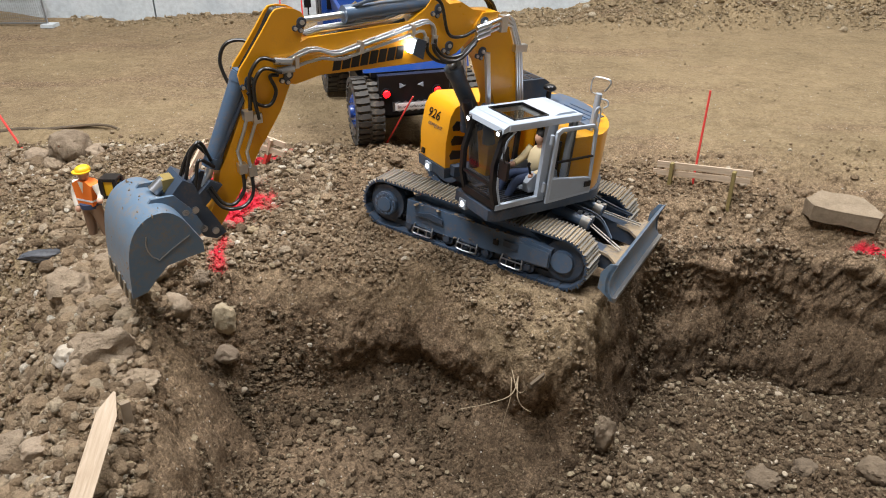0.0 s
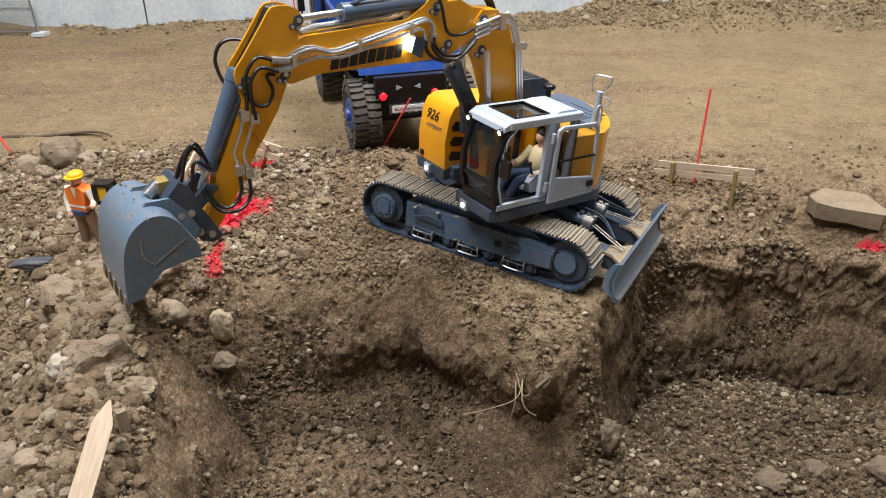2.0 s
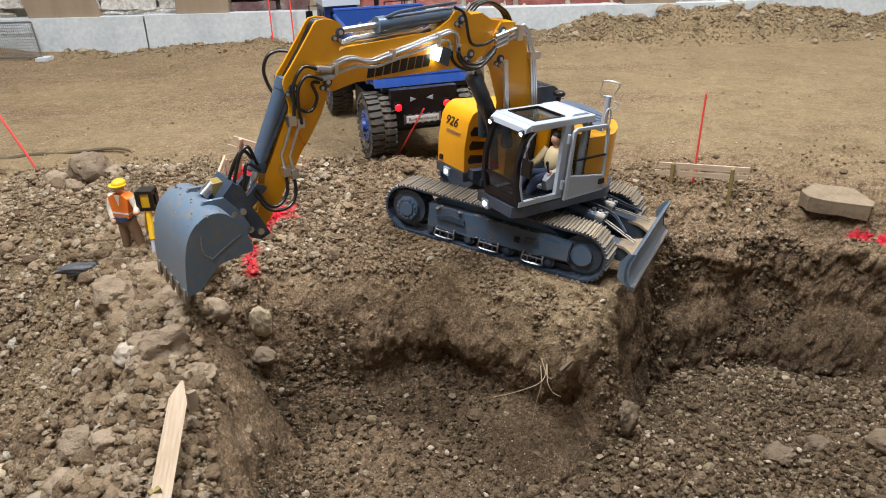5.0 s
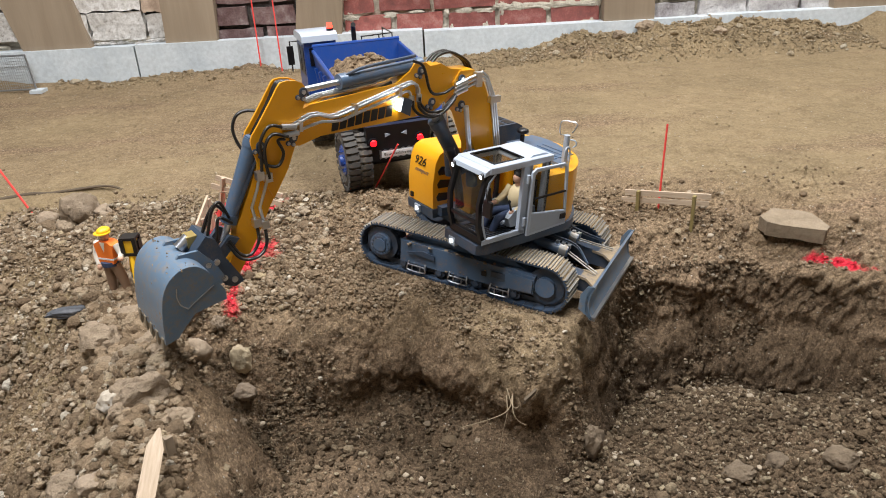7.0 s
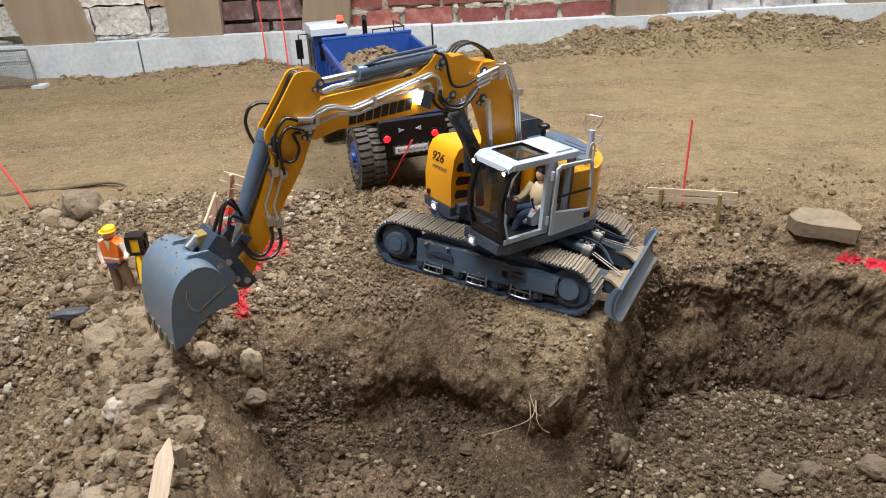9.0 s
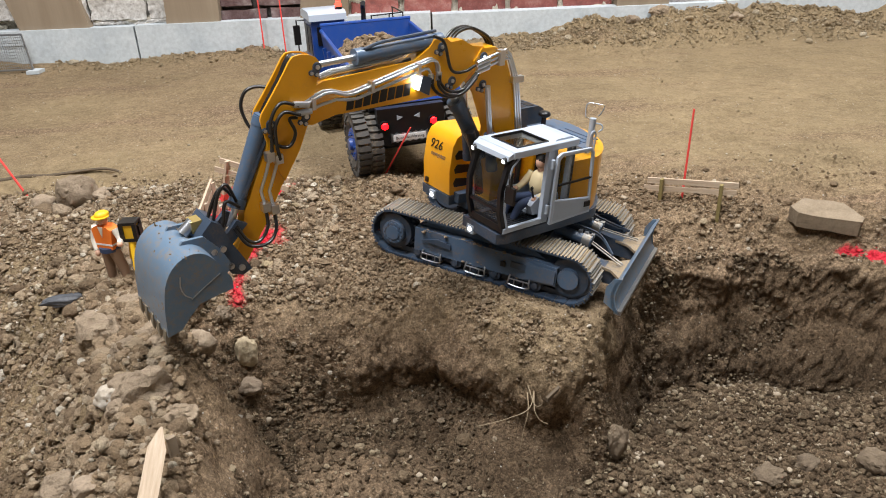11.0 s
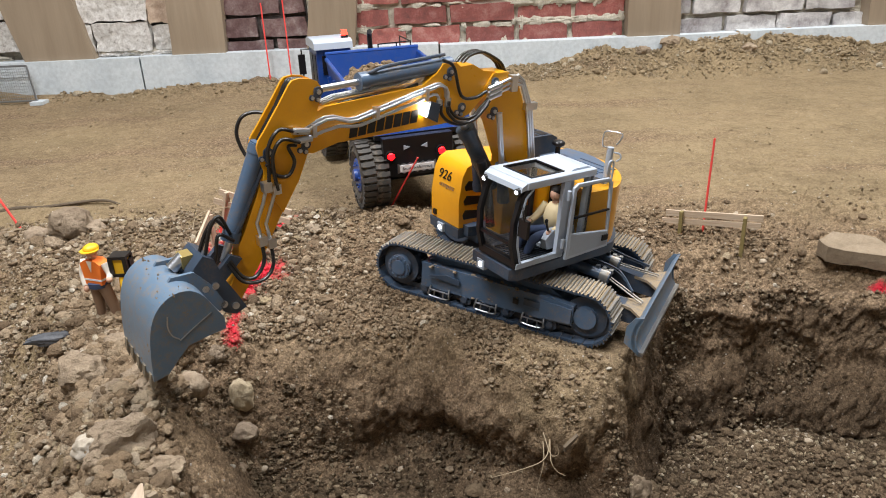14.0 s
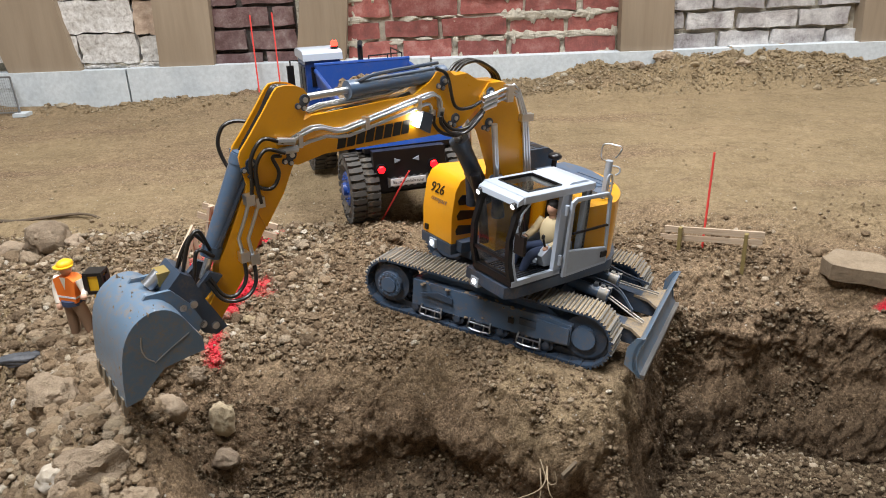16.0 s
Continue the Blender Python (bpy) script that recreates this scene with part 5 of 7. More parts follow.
g4 = upp("skylight", pane([(SKX0, SKY0, CZ1 + 0.075), (SKX1, SKY0, CZ1 + 0.075)], [(SKX0, SKY1, CZ1 + 0.075), (SKX1, SKY1, CZ1 + 0.075)]), M_GLASS, roof, "smoked skylight pane")
g4.visible_shadow = False
for y_ in (CY0 + 0.05, CY1 - 0.06):
    bm = cyl(bmesh.new(), (1.68, y_, CZ1 - 0.05), (1.76, y_, CZ1 - 0.07), 0.05, 0.058, 16, 0.008)
    wl = upp("work_light", bm, M_BLACK, roof)
    upp("lens", cyl(bmesh.new(), (1.758, y_, CZ1 - 0.07), (1.764, y_, CZ1 - 0.072), 0.036, seg=16), M_LAMP, wl, "glowing white lens")
# low lamp at the front corner of the platform
bm = box(bmesh.new(), 1.60, 1.72, CY0 + 0.02, CY0 + 0.2, 1.10, 1.27, 0.03)
wl = upp("work_light", bm, M_CABGREY, cab)
upp("lens", cyl(bmesh.new(), (1.720, CY0 + 0.11, 1.185), (1.728, CY0 + 0.11, 1.185), 0.045, seg=16), M_LAMP, wl, "glowing white lens")
# opened door folded back along the side
DY = CY1 + 0.10
bm = bmesh.new()
DP = [(-0.40, CZ0 + 0.05), (0.66, CZ0 + 0.02), (0.66, 2.66), (0.56, 2.72), (-0.20, 2.70), (-0.30, 2.60)]
IN = [(-0.33, 1.72), (0.58, 1.84), (0.59, 2.60), (0.53, 2.65), (-0.17, 2.64), (-0.24, 2.57)]
ring_prism(bm, DP, IN, DY, DY + 0.05, "y", 0.014)
door = upp("door", bm, M_WHITE, cab, "white-framed door folded back open")
upp("door_panel", prism(bmesh.new(), [(-0.36, CZ0 + 0.10), (0.60, CZ0 + 0.08), (0.60, 1.83), (-0.30, 1.71)], DY + 0.045, DY + 0.058, "y", 0.006), M_CABGREY, door)
bm = bmesh.new()
bm.faces.new([bm.verts.new((p[0], DY + 0.025, p[1])) for p in IN])
g5 = upp("door_pane", bm, M_GLASS, door)
g5.visible_shadow = False
upp("door_bar", box(bmesh.new(), -0.32, 0.54, DY + 0.02, DY + 0.05, 2.10, 2.135, 0.008), M_BLACK, door)
upp("door_handle", box(bmesh.new(), -0.34, -0.20, DY + 0.05, DY + 0.085, 1.56, 1.66, 0.015), M_BLACK, door)
for z_ in (1.6, 2.45):
    upp("hinge", cyl(bmesh.new(), (0.72, DY + 0.0, z_), (0.72, DY + 0.0, z_ + 0.16), 0.035, seg=10), M_CABGREY, door)
# seat, console and screen
bm = box(bmesh.new(), 0.18, 0.66, 0.78, 1.26, 1.50, 1.63, 0.05, 3)
seat = upp("seat", bm, M_BLACK, cab, "black operator seat")
upp("backrest", box(bmesh.new(), 0.13, 0.26, 0.78, 1.24, 1.56, 2.30, 0.06, 3), M_BLACK, seat)
upp("seat_base", box(bmesh.new(), 0.24, 0.78, 0.80, 1.22, 1.45, 1.52, 0.04, 3), M_CABGREY, seat)
for y_ in (0.66, 1.22):
    bm = prism(bmesh.new(), [(0.15, 1.50), (0.85, 1.52), (0.92, 1.70), (0.75, 1.84), (0.25, 1.84)], y_, y_ + 0.13, "y", 0.03)
    con = upp("console", bm, M_CABGREY, seat)
    bm = cyl(bmesh.new(), (0.80, y_ + 0.06, 1.82), (0.86, y_ + 0.06, 1.98), 0.02, seg=10)
    blob(bm, (0.87, y_ + 0.06, 2.01), (0.035, 0.035, 0.05), 1)
    upp("joystick", bm, M_BLACK, con)
bm = box(bmesh.new(), 1.42, 1.48, 1.12, 1.34, 2.10, 2.42, 0.02)
cyl(bm, (1.47, 1.30, 1.9), (1.5, 1.36, 2.15), 0.025, seg=8)
upp("screen", bm, M_BLACK, cab)
bm = tube(bmesh.new(), [(1.66, CY1, 2.5), (1.75, CY1 + 0.12, 2.46), (1.74, CY1 + 0.16, 2.30)], 0.016, 8, 4)
mir = upp("mirror_arm", bm, M_BLACK, cab)
upp("mirror", box(bmesh.new(), 1.68, 1.74, CY1 + 0.04, CY1 + 0.24, 2.02, 2.32, 0.03, 3), M_BLACK, mir)
# hand rail behind the cab
bm = cyl(bmesh.new(), (-0.62, 1.18, 2.42), (-0.62, 1.18, 3.06), 0.06, seg=14, bev=0.01)
hr = upp("rail_post", bm, M_CABGREY, cover, "grey post with a bent wire rail")
bm = tube(bmesh.new(), [(-0.60, 1.18, 3.00), (-0.56, 1.15, 3.05), (-0.50, 1.10, 3.09), (-0.49, 1.09, 3.28), (-0.53, 1.13, 3.34), (-0.66, 1.27, 3.33), (-0.71, 1.32, 3.29), (-0.68, 1.29, 3.17), (-0.65, 1.26, 3.12)], 0.014, 8, 5)
upp("wire_rail", bm, M_CHROME, hr)
bm = tube(bmesh.new(), [(-0.64, 1.22, 2.98), (-0.72, 1.31, 2.96), (-0.74, 1.33, 2.88), (-0.70, 1.28, 2.82)], 0.014, 8, 5)
tube(bm, [(-0.48, 1.3, 2.45), (-0.48, 1.3, 2.78), (-0.55, 1.3, 2.86), (-0.62, 1.3, 2.76), (-0.62, 1.3, 2.45)], 0.018, 8, 5)
upp("wire_rail", bm, M_CABGREY, hr)

# boom, in two hinged pieces
boom_lo = upp("lower_boom", prism(bmesh.new(), [(0.28, 1.30), (0.32, 2.70), (0.54, 3.55), (0.78, 4.05), (1.04, 4.28), (1.36, 4.28), (1.51, 4.08), (1.49, 3.76), (1.18, 3.42), (0.88, 2.75), (0.86, 1.30)], -0.20, 0.20, "y", 0.03, 3), M_YELLOW, label="yellow lower boom")
boom_up = upp("upper_boom", prism(bmesh.new(), [(1.16, 4.12), (1.30, 4.30), (1.55, 4.33), (1.78, 4.45), (2.02, 4.43), (2.12, 4.50), (2.36, 4.50), (2.46, 4.38), (2.74, 4.20), (4.40, 4.06), (4.74, 3.92), (4.86, 3.66), (4.80, 3.46), (4.60, 3.42), (4.20, 3.52), (2.50, 3.56), (2.05, 3.58), (1.80, 3.66), (1.50, 3.92)], -0.09, 0.17, "y", 0.022, 3), M_YELLOW, label="yellow upper boom with chromed pipes")
HEAD = [(4.89, 4.42), (4.83, 4.475), (4.72, 4.485), (4.57, 4.46), (4.47, 4.41), (4.415, 4.33), (4.41, 4.25), (4.45, 4.14), (4.55, 3.87), (4.67, 3.50)]
stick = upp("stick", prism(bmesh.new(), [(4.80, 4.43), (4.60, 4.42), (4.46, 4.36), (4.44, 4.26), (4.55, 3.87), (4.67, 3.50), (4.87, 3.08), (5.23, 2.55), (5.49, 2.12), (5.58, 1.98), (5.80, 1.68), (6.00, 1.42), (6.12, 1.48), (6.09, 1.70), (5.93, 1.98), (5.85, 2.33), (5.74, 2.52), (5.58, 2.84), (5.45, 3.10), (5.34, 3.31), (5.36, 3.56), (5.34, 3.66), (5.22, 3.82), (4.98, 4.14)], -0.05, 0.16, "y", 0.02, 3), M_YELLOW, label="yellow stick with grey bucket cylinder")
for y_ in (-0.08, 0.155):
    upp("side_plate", prism(bmesh.new(), HEAD + [(4.87, 3.08), (5.16, 2.66), (5.40, 3.18), (5.37, 3.31), (5.43, 3.58), (5.435, 3.68), (5.40, 3.76), (5.29, 3.89), (5.05, 4.20)], y_, y_ + 0.035, "y", 0.010, 2), M_YELLOW, stick)


def pin(p, parent, y=0.22, r=0.075, turn=0.0):
    """A hinge pin with its dark lock plate and bright bolts."""
    bm = cyl(bmesh.new(), (p[0], -0.12, p[1]), (p[0], y, p[1]), r, seg=20, bev=0.012)
    ends = []
    for deg, d in ((turn + 35, 0.125), (turn + 80, 0.105)):
        e = (p[0] + d * math.cos(radians(deg)), p[1] - d * math.sin(radians(deg)))
        ends.append(e)
        cyl(bm, (e[0], y - 0.03, e[1]), (e[0], y - 0.002, e[1]), 0.040, seg=14, bev=0.006)
    prism(bm, [(p[0] - 0.03, p[1] - 0.04), ends[1], ends[0], (p[0] + 0.05, p[1] + 0.01)], y - 0.03, y - 0.004, "y", 0.004)
    upp("pin", bm, M_DKGREY, parent)
    for (bx, bz), rb in zip([p] + ends, (0.034, 0.026, 0.026)):
        upp("bolt", cyl(bmesh.new(), (bx, y - 0.004, bz), (bx, y + 0.018, bz), rb, seg=12, bev=0.006), M_CHROME, parent)


for p_ in ((1.32, 4.14), (1.29, 3.66)):
    pin(p_, boom_lo, 0.225)
for p_ in ((2.22, 4.37), (1.96, 3.79)):
    pin(p_, boom_up, 0.19)
for p_ in ((4.47, 4.27), (4.72, 3.58), (5.29, 3.58)):
    pin(p_, stick, 0.215, 0.07)


def ram(name, p, q, k, r, r_rod, parent, y=0.0, mat=None, y2=None):
    """A hydraulic cylinder from p to q, its barrel the share k of the way."""
    y2 = y if y2 is None else y2
    a, b_ = Vector((p[0], y, p[1])), Vector((q[0], y2, q[1]))
    m_ = a.lerp(b_, k)
    bm = cyl(bmesh.new(), a, m_, r, seg=24, bev=0.02)
    d = (b_ - a).normalized()
    cyl(bm, m_ - d * 0.13, m_ + d * 0.02, r * 1.14, seg=24, bev=0.02)
    cyl(bm, a - d * 0.03, a + d * 0.10, r * 1.1, seg=24, bev=0.02)
    c_ = upp(name, bm, mat or M_GREY, parent)
    upp("piston_rod", cyl(bmesh.new(), m_, b_, r_rod, seg=18), M_CHROME, c_, "bright chromed rod")
    return c_


ac = ram("stick_cylinder", (2.16, 4.45), (4.46, 4.27), 0.70, 0.112, 0.05, boom_up, 0.04, M_GREY)
bm = tube(bmesh.new(), [(2.30, 0.10, 4.62), (3.3, 0.10, 4.53), (3.60, 0.10, 4.46), (3.72, 0.06, 4.41)], 0.028, 8, 4)
upp("oil_pipe", bm, M_DKGREY, ac)
ram("lift_cylinder", (1.00, 2.10), (1.28, 3.66), 0.42, 0.10, 0.05, excavator, 0.33, M_DKGREY)
ram("lift_cylinder", (1.00, 2.10), (1.28, 3.66), 0.42, 0.10, 0.05, excavator, -0.33, M_DKGREY)
ram("adjusting_cylinder", (1.02, 2.30), (1.96, 3.78), 0.72, 0.14, 0.07, excavator, 0.0, M_DKGREY)
bm = tube(bmesh.new(), [(1.62, 0.36, 2.90), (1.52, 0.38, 2.6), (1.40, 0.38, 2.2), (1.30, 0.38, 1.7)], 0.085, 12, 5)
upp("hose_bundle", bm, M_BLACK, excavator)
upp("bucket_cylinder_cap", box(bmesh.new(), 5.20, 5.42, -0.13, 0.13, 3.50, 3.72, 0.04), M_GREY, stick)
bc = ram("bucket_cylinder", (5.36, 3.64), (6.06, 2.12), 0.80, 0.115, 0.055, stick, 0.05, M_GREY)
bm = tube(bmesh.new(), [(5.26, 0.10, 3.50), (5.4, 0.12, 3.30), (5.8, 0.14, 2.62), (5.9, 0.12, 2.5)], 0.04, 8, 4)
upp("oil_pipe", bm, M_DKGREY, bc)


def line(name, pts, y, r, mat, parent, steps=6, dy=0.0):
    n_ = len(pts) - 1
    return upp(name, tube(bmesh.new(), [(p[0], y + dy * math.sin(math.pi * i / n_), p[1]) for i, p in enumerate(pts)], r, 9, steps), mat, parent)


P1 = [(4.77, 3.76), (4.57, 3.85), (4.42, 3.90), (4.28, 3.90), (4.06, 3.83), (3.93, 3.83), (2.74, 4.13), (2.50, 4.19), (2.42, 4.19), (2.35, 4.15), (2.31, 4.08), (2.30, 3.97)]
P2 = [(4.75, 3.66), (4.46, 3.74), (4.22, 3.78), (4.02, 3.75), (3.86, 3.75), (2.73, 4.03), (2.58, 4.07), (2.52, 4.06), (2.48, 4.01), (2.47, 3.94)]
for off in (0.0, 0.075):
    line("pressure_pipe", [(x_, z_ + off * 0.2) for x_, z_ in P1], 0.25 - off, 0.025, M_CHROME, boom_up, 1)
line("pressure_pipe", P2, 0.24, 0.025, M_CHROME, boom_up, 1)
PF = [(4.40, 4.05), (4.16, 4.12), (4.02, 4.13), (3.14, 4.21), (2.82, 4.30), (2.60, 4.37)]
for y_ in (0.07, 0.0, -0.07):
    line("pressure_pipe", [(x_, z_ + 0.02) for x_, z_ in PF], y_, 0.023, M_CHROME, boom_up, 1)
line("hose", [(4.5, 4.0), (3.9, 4.10), (3.2, 4.13), (2.8, 4.22)], 0.12, 0.026, M_HOSE, boom_up)
for p_ in ((3.60, 3.93), (2.72, 4.12), (4.62, 3.80)):
    upp("pipe_clamp", box(bmesh.new(), p_[0] - 0.03, p_[0] + 0.03, 0.16, 0.285, p_[1] - 0.12, p_[1] + 0.05, 0.010), M_CHROME, boom_up)
for p_, q_ in (((4.95, 3.80), (4.70, 3.77)), ((4.92, 3.66), (4.66, 3.67)), ((2.30, 3.99), (2.31, 3.85)), ((2.47, 3.97), (2.45, 3.82))):
    upp("fitting", cyl(bmesh.new(), (p_[0], 0.25, p_[1]), (q_[0], 0.25, q_[1]), 0.05, seg=8), M_CHROME, boom_up)
line("hose", [(2.46, 3.90), (2.43, 3.75), (2.24, 3.60), (1.93, 3.56), (1.65, 3.78), (1.45, 3.95)], 0.28, 0.027, M_HOSE, boom_up)
line("hose", [(2.34, 3.95), (2.31, 3.82), (2.10, 3.66), (1.78, 3.68), (1.51, 3.88)], 0.32, 0.027, M_HOSE, boom_up)
line("hose", [(2.40, 3.90), (2.37, 3.78), (2.16, 3.62), (1.86, 3.62), (1.58, 3.84)], 0.37, 0.027, M_HOSE, boom_up)
line("hose", [(2.47, 4.58), (2.25, 4.46), (2.07, 4.01), (1.79, 3.95), (1.55, 4.03)], 0.28, 0.026, M_HOSE, boom_up)
for k in range(3):
    line("hose", [(1.85, 4.42), (1.70, 4.54), (1.45, 4.58), (1.20, 4.49), (1.02, 4.38), (0.92, 4.24), (0.87, 4.10)], -0.02 - 0.08 * k, 0.026, M_HOSE, boom_lo)
for k, z_ in enumerate((0.0, 0.075, 0.15)):
    upp("fitting", cyl(bmesh.new(), (1.52, 0.28, 3.90 + z_), (1.25, 0.28, 3.97 + z_), 0.045, seg=10), M_CHROME, boom_lo)
    line("pressure_pipe", [(1.30, 3.96 + z_), (0.86, 4.08 + z_), (0.76 - 0.01 * k, 4.05 + z_ * 0.6), (0.60 - 0.05 * k, 3.70), (0.50 - 0.055 * k, 3.25), (0.40 - 0.06 * k, 2.70), (0.36 - 0.06 * k, 2.2)], 0.25, 0.025, M_CHROME, boom_lo, 1)
upp("pipe_clamp", box(bmesh.new(), 0.38, 0.64, 0.20, 0.29, 3.62, 3.74, 0.012), M_CHROME, boom_lo)
upp("pipe_clamp", box(bmesh.new(), 0.92, 1.04, 0.20, 0.33, 3.98, 4.24, 0.012), M_CHROME, boom_lo)
line("hose", [(4.86, 3.79), (5.13, 3.88), (5.31, 3.67), (5.33, 3.40), (5.36, 3.12)], 0.27, 0.027, M_HOSE, stick)
line("hose", [(4.86, 3.66), (5.11, 3.75), (5.26, 3.59), (5.28, 3.35), (5.25, 3.06)], 0.30, 0.027, M_HOSE, stick)
line("hose", [(4.90, 3.62), (5.02, 3.62), (4.95, 3.40), (5.06, 3.22), (5.24, 3.27), (5.36, 3.45)], 0.27, 0.026, M_HOSE, stick)
upp("hose", tube(bmesh.new(), [(5.02, -0.07, 3.98), (5.22, -0.24, 4.02), (5.40, -0.30, 3.96), (5.50, -0.28, 3.76), (5.47, -0.20, 3.52), (5.40, -0.07, 3.36)], 0.027, 9, 6), M_HOSE, stick)
for k in range(3):
    line("hose", [(4.60, 4.43), (4.78, 4.455), (4.86, 4.40), (5.01, 4.16), (5.24, 3.85), (5.38, 3.66)], 0.11 - 0.052 * k, 0.022, M_HOSE, stick)
for pts_, t_ in (([(5.39, 3.13), (5.46, 2.92), (5.59, 2.64), (5.55, 2.37)], 0), ([(5.26, 3.07), (5.34, 2.87), (5.46, 2.60), (5.42, 2.30)], 1)):
    pp = line("pressure_pipe", pts_, 0.25, 0.026, M_CHROME, stick, 1)
    for c_ in (pts_[0], pts_[-1]):
        upp("fitting", box(bmesh.new(), c_[0] - 0.06, c_[0] + 0.06, 0.19, 0.31, c_[1] - 0.07, c_[1] + 0.07, 0.02), M_CHROME, pp)
line("hose", [(5.55, 2.33), (5.58, 2.06), (5.75, 1.89), (5.92, 1.95), (6.04, 2.21)], 0.25, 0.027, M_HOSE, stick, 6, 0.08)
line("hose", [(5.42, 2.27), (5.47, 1.99), (5.66, 1.84), (5.93, 1.89), (6.08, 2.18)], 0.25, 0.027, M_HOSE, stick, 6, 0.14)
for k, (pts_, y_) in enumerate((([(5.95, 2.55), (6.08, 2.86), (6.22, 2.74), (6.33, 2.35)], 0.16), ([(5.93, 2.46), (6.14, 2.62), (6.22, 2.32), (6.28, 2.07)], 0.2), ([(5.96, 2.6), (6.12, 2.78), (6.28, 2.6), (6.40, 2.28)], 0.05), ([(5.9, 2.5), (6.05, 2.7), (6.25, 2.45), (6.36, 2.2)], -0.1))):
    line("hose", pts_, y_, 0.026, M_HOSE, stick, 6, 0.05)
# work lamp on the boom and the maker's plate as plain blocks
bm = prism(bmesh.new(), [(2.52, 3.64), (2.72, 3.74), (2.66, 3.98), (2.48, 3.92)], 0.17, 0.30, "y", 0.02)
wl = upp("work_light", bm, M_DKGREY, boom_up)
bm = prism(bmesh.new(), [(2.735, 3.75), (2.765, 3.758), (2.715, 3.955), (2.685, 3.95)], 0.185, 0.29, "y")
upp("lens", bm, M_WARMLAMP, wl, "glaring white lens")
sl = 0.03
for k in range(8):
    x_ = 4.02 - k * 0.152
    z_ = 3.562 + k * 0.012
    bm = prism(bmesh.new(), [(x_, z_), (x_ - 0.128, z_ + 0.008), (x_ - 0.128 - sl, z_ + 0.205), (x_ - sl, z_ + 0.197)], 0.165, 0.178, "y", 0.003)
    upp("plate_mark", bm, M_BLACK, boom_up)

# quick coupler and bucket
cp = upp("quick_coupler", prism(bmesh.new(), [(5.90, 1.44), (6.06, 1.38), (6.22, 1.46), (6.34, 1.66), (6.66, 1.98), (6.60, 2.20), (6.40, 2.40), (6.26, 2.30), (6.16, 1.98), (6.00, 1.66)], -0.27, 0.27, "y", 0.03), M_DKGREY, label="dark tilting quick coupler")
upp("link", prism(bmesh.new(), [(5.86, 2.18), (6.02, 2.28), (6.30, 2.02), (6.24, 1.86), (6.1, 1.95)], -0.24, -0.16, "y", 0.02), M_DKGREY, cp)
upp("link", prism(bmesh.new(), [(5.86, 2.18), (6.02, 2.28), (6.30, 2.02), (6.24, 1.86), (6.1, 1.95)], 0.16, 0.24, "y", 0.02), M_DKGREY, cp)
upp("lock_block", box(bmesh.new(), 6.46, 6.62, -0.16, 0.06, 2.18, 2.36, 0.025), M_BRASS, cp, "brass lock block")
upp("lock_cylinder", cyl(bmesh.new(), (6.56, -0.05, 2.32), (6.74, -0.05, 2.18), 0.09, seg=14, bev=0.01), M_CHROME, cp)
for p_ in ((6.06, 1.52), (6.30, 1.92), (6.22, 1.60), (6.44, 1.92)):
    upp("pin", cyl(bmesh.new(), (p_[0], -0.30, p_[1]), (p_[0], 0.30, p_[1]), 0.05, seg=14, bev=0.01), M_CHROME, cp)
shell_out = [(7.40, 1.02), (7.37, 1.45), (7.30, 1.82), (7.16, 2.06), (6.95, 2.18), (6.74, 2.16), (6.58, 2.02), (6.46, 1.80), (6.36, 1.62)]
shell_knots = shell_out
shell_out = [(p_.x, p_.z) for p_ in curve_points([(x_, 0, z_) for x_, z_ in shell_out], 3)]
shell_in = [(x_ - 0.035 if i < 12 else x_, z_ - (0.0 if i < 9 else 0.04)) for i, (x_, z_) in enumerate(shell_out)]
bucket = upp("bucket", prism(bmesh.new(), shell_out + shell_in[::-1], -0.60, 0.60, "y", 0.008), M_BUCKET, label="grey steel bucket with earth stuck to its back")
cheek = shell_out + [(6.36, 1.44), (6.62, 1.42), (6.88, 1.38), (7.05, 1.22), (7.20, 1.06)]
for y_ in (-0.63, 0.60):
    ck = upp("cheek", prism(bmesh.new(), cheek, y_, y_ + 0.03, "y", 0.006), M_BUCKET, bucket)
    yo = y_ + (0.03 if y_ > 0 else 0.0)
    sg = 1 if y_ > 0 else -1
    bm = tube(bmesh.new(), [(7.08, yo, 1.90), (7.10, yo, 1.74), (7.06, yo, 1.60), (6.98, yo, 1.52)], 0.010, 6, 4)
    tube(bm, [(6.98, yo, 1.50), (6.78, yo, 1.62), (6.52, yo, 1.76)], 0.010, 6, 4)
    upp("weld_seam", bm, M_STEEL, ck)
mud = random.Random(8)
bm = bmesh.new()
for k in range(210):
    i = mud.choice([0, 0, 1, 2, 3, 4])
    t_ = mud.random()
    p_ = Vector(shell_knots[i]).lerp(Vector(shell_knots[i + 1]), t_)
    y_ = mud.choice([0.57, mud.uniform(-0.6, 0.6), mud.uniform(-0.6, 0.6), mud.uniform(-0.6, 0.6)]) + mud.gauss(0, 0.03)
    r_ = 0.003 + 0.024 * mud.random() ** 4
    p_ = p_ + (Vector((6.8, 1.6)) - p_).normalized() * r_ * 0.45
    blob(bm, (p_.x, max(-0.62, min(0.62, y_)), p_.y), (r_ * 0.7, r_ * mud.uniform(0.8, 1.6), r_ * mud.uniform(0.8, 2.4)), 1, None, 0.6, k)
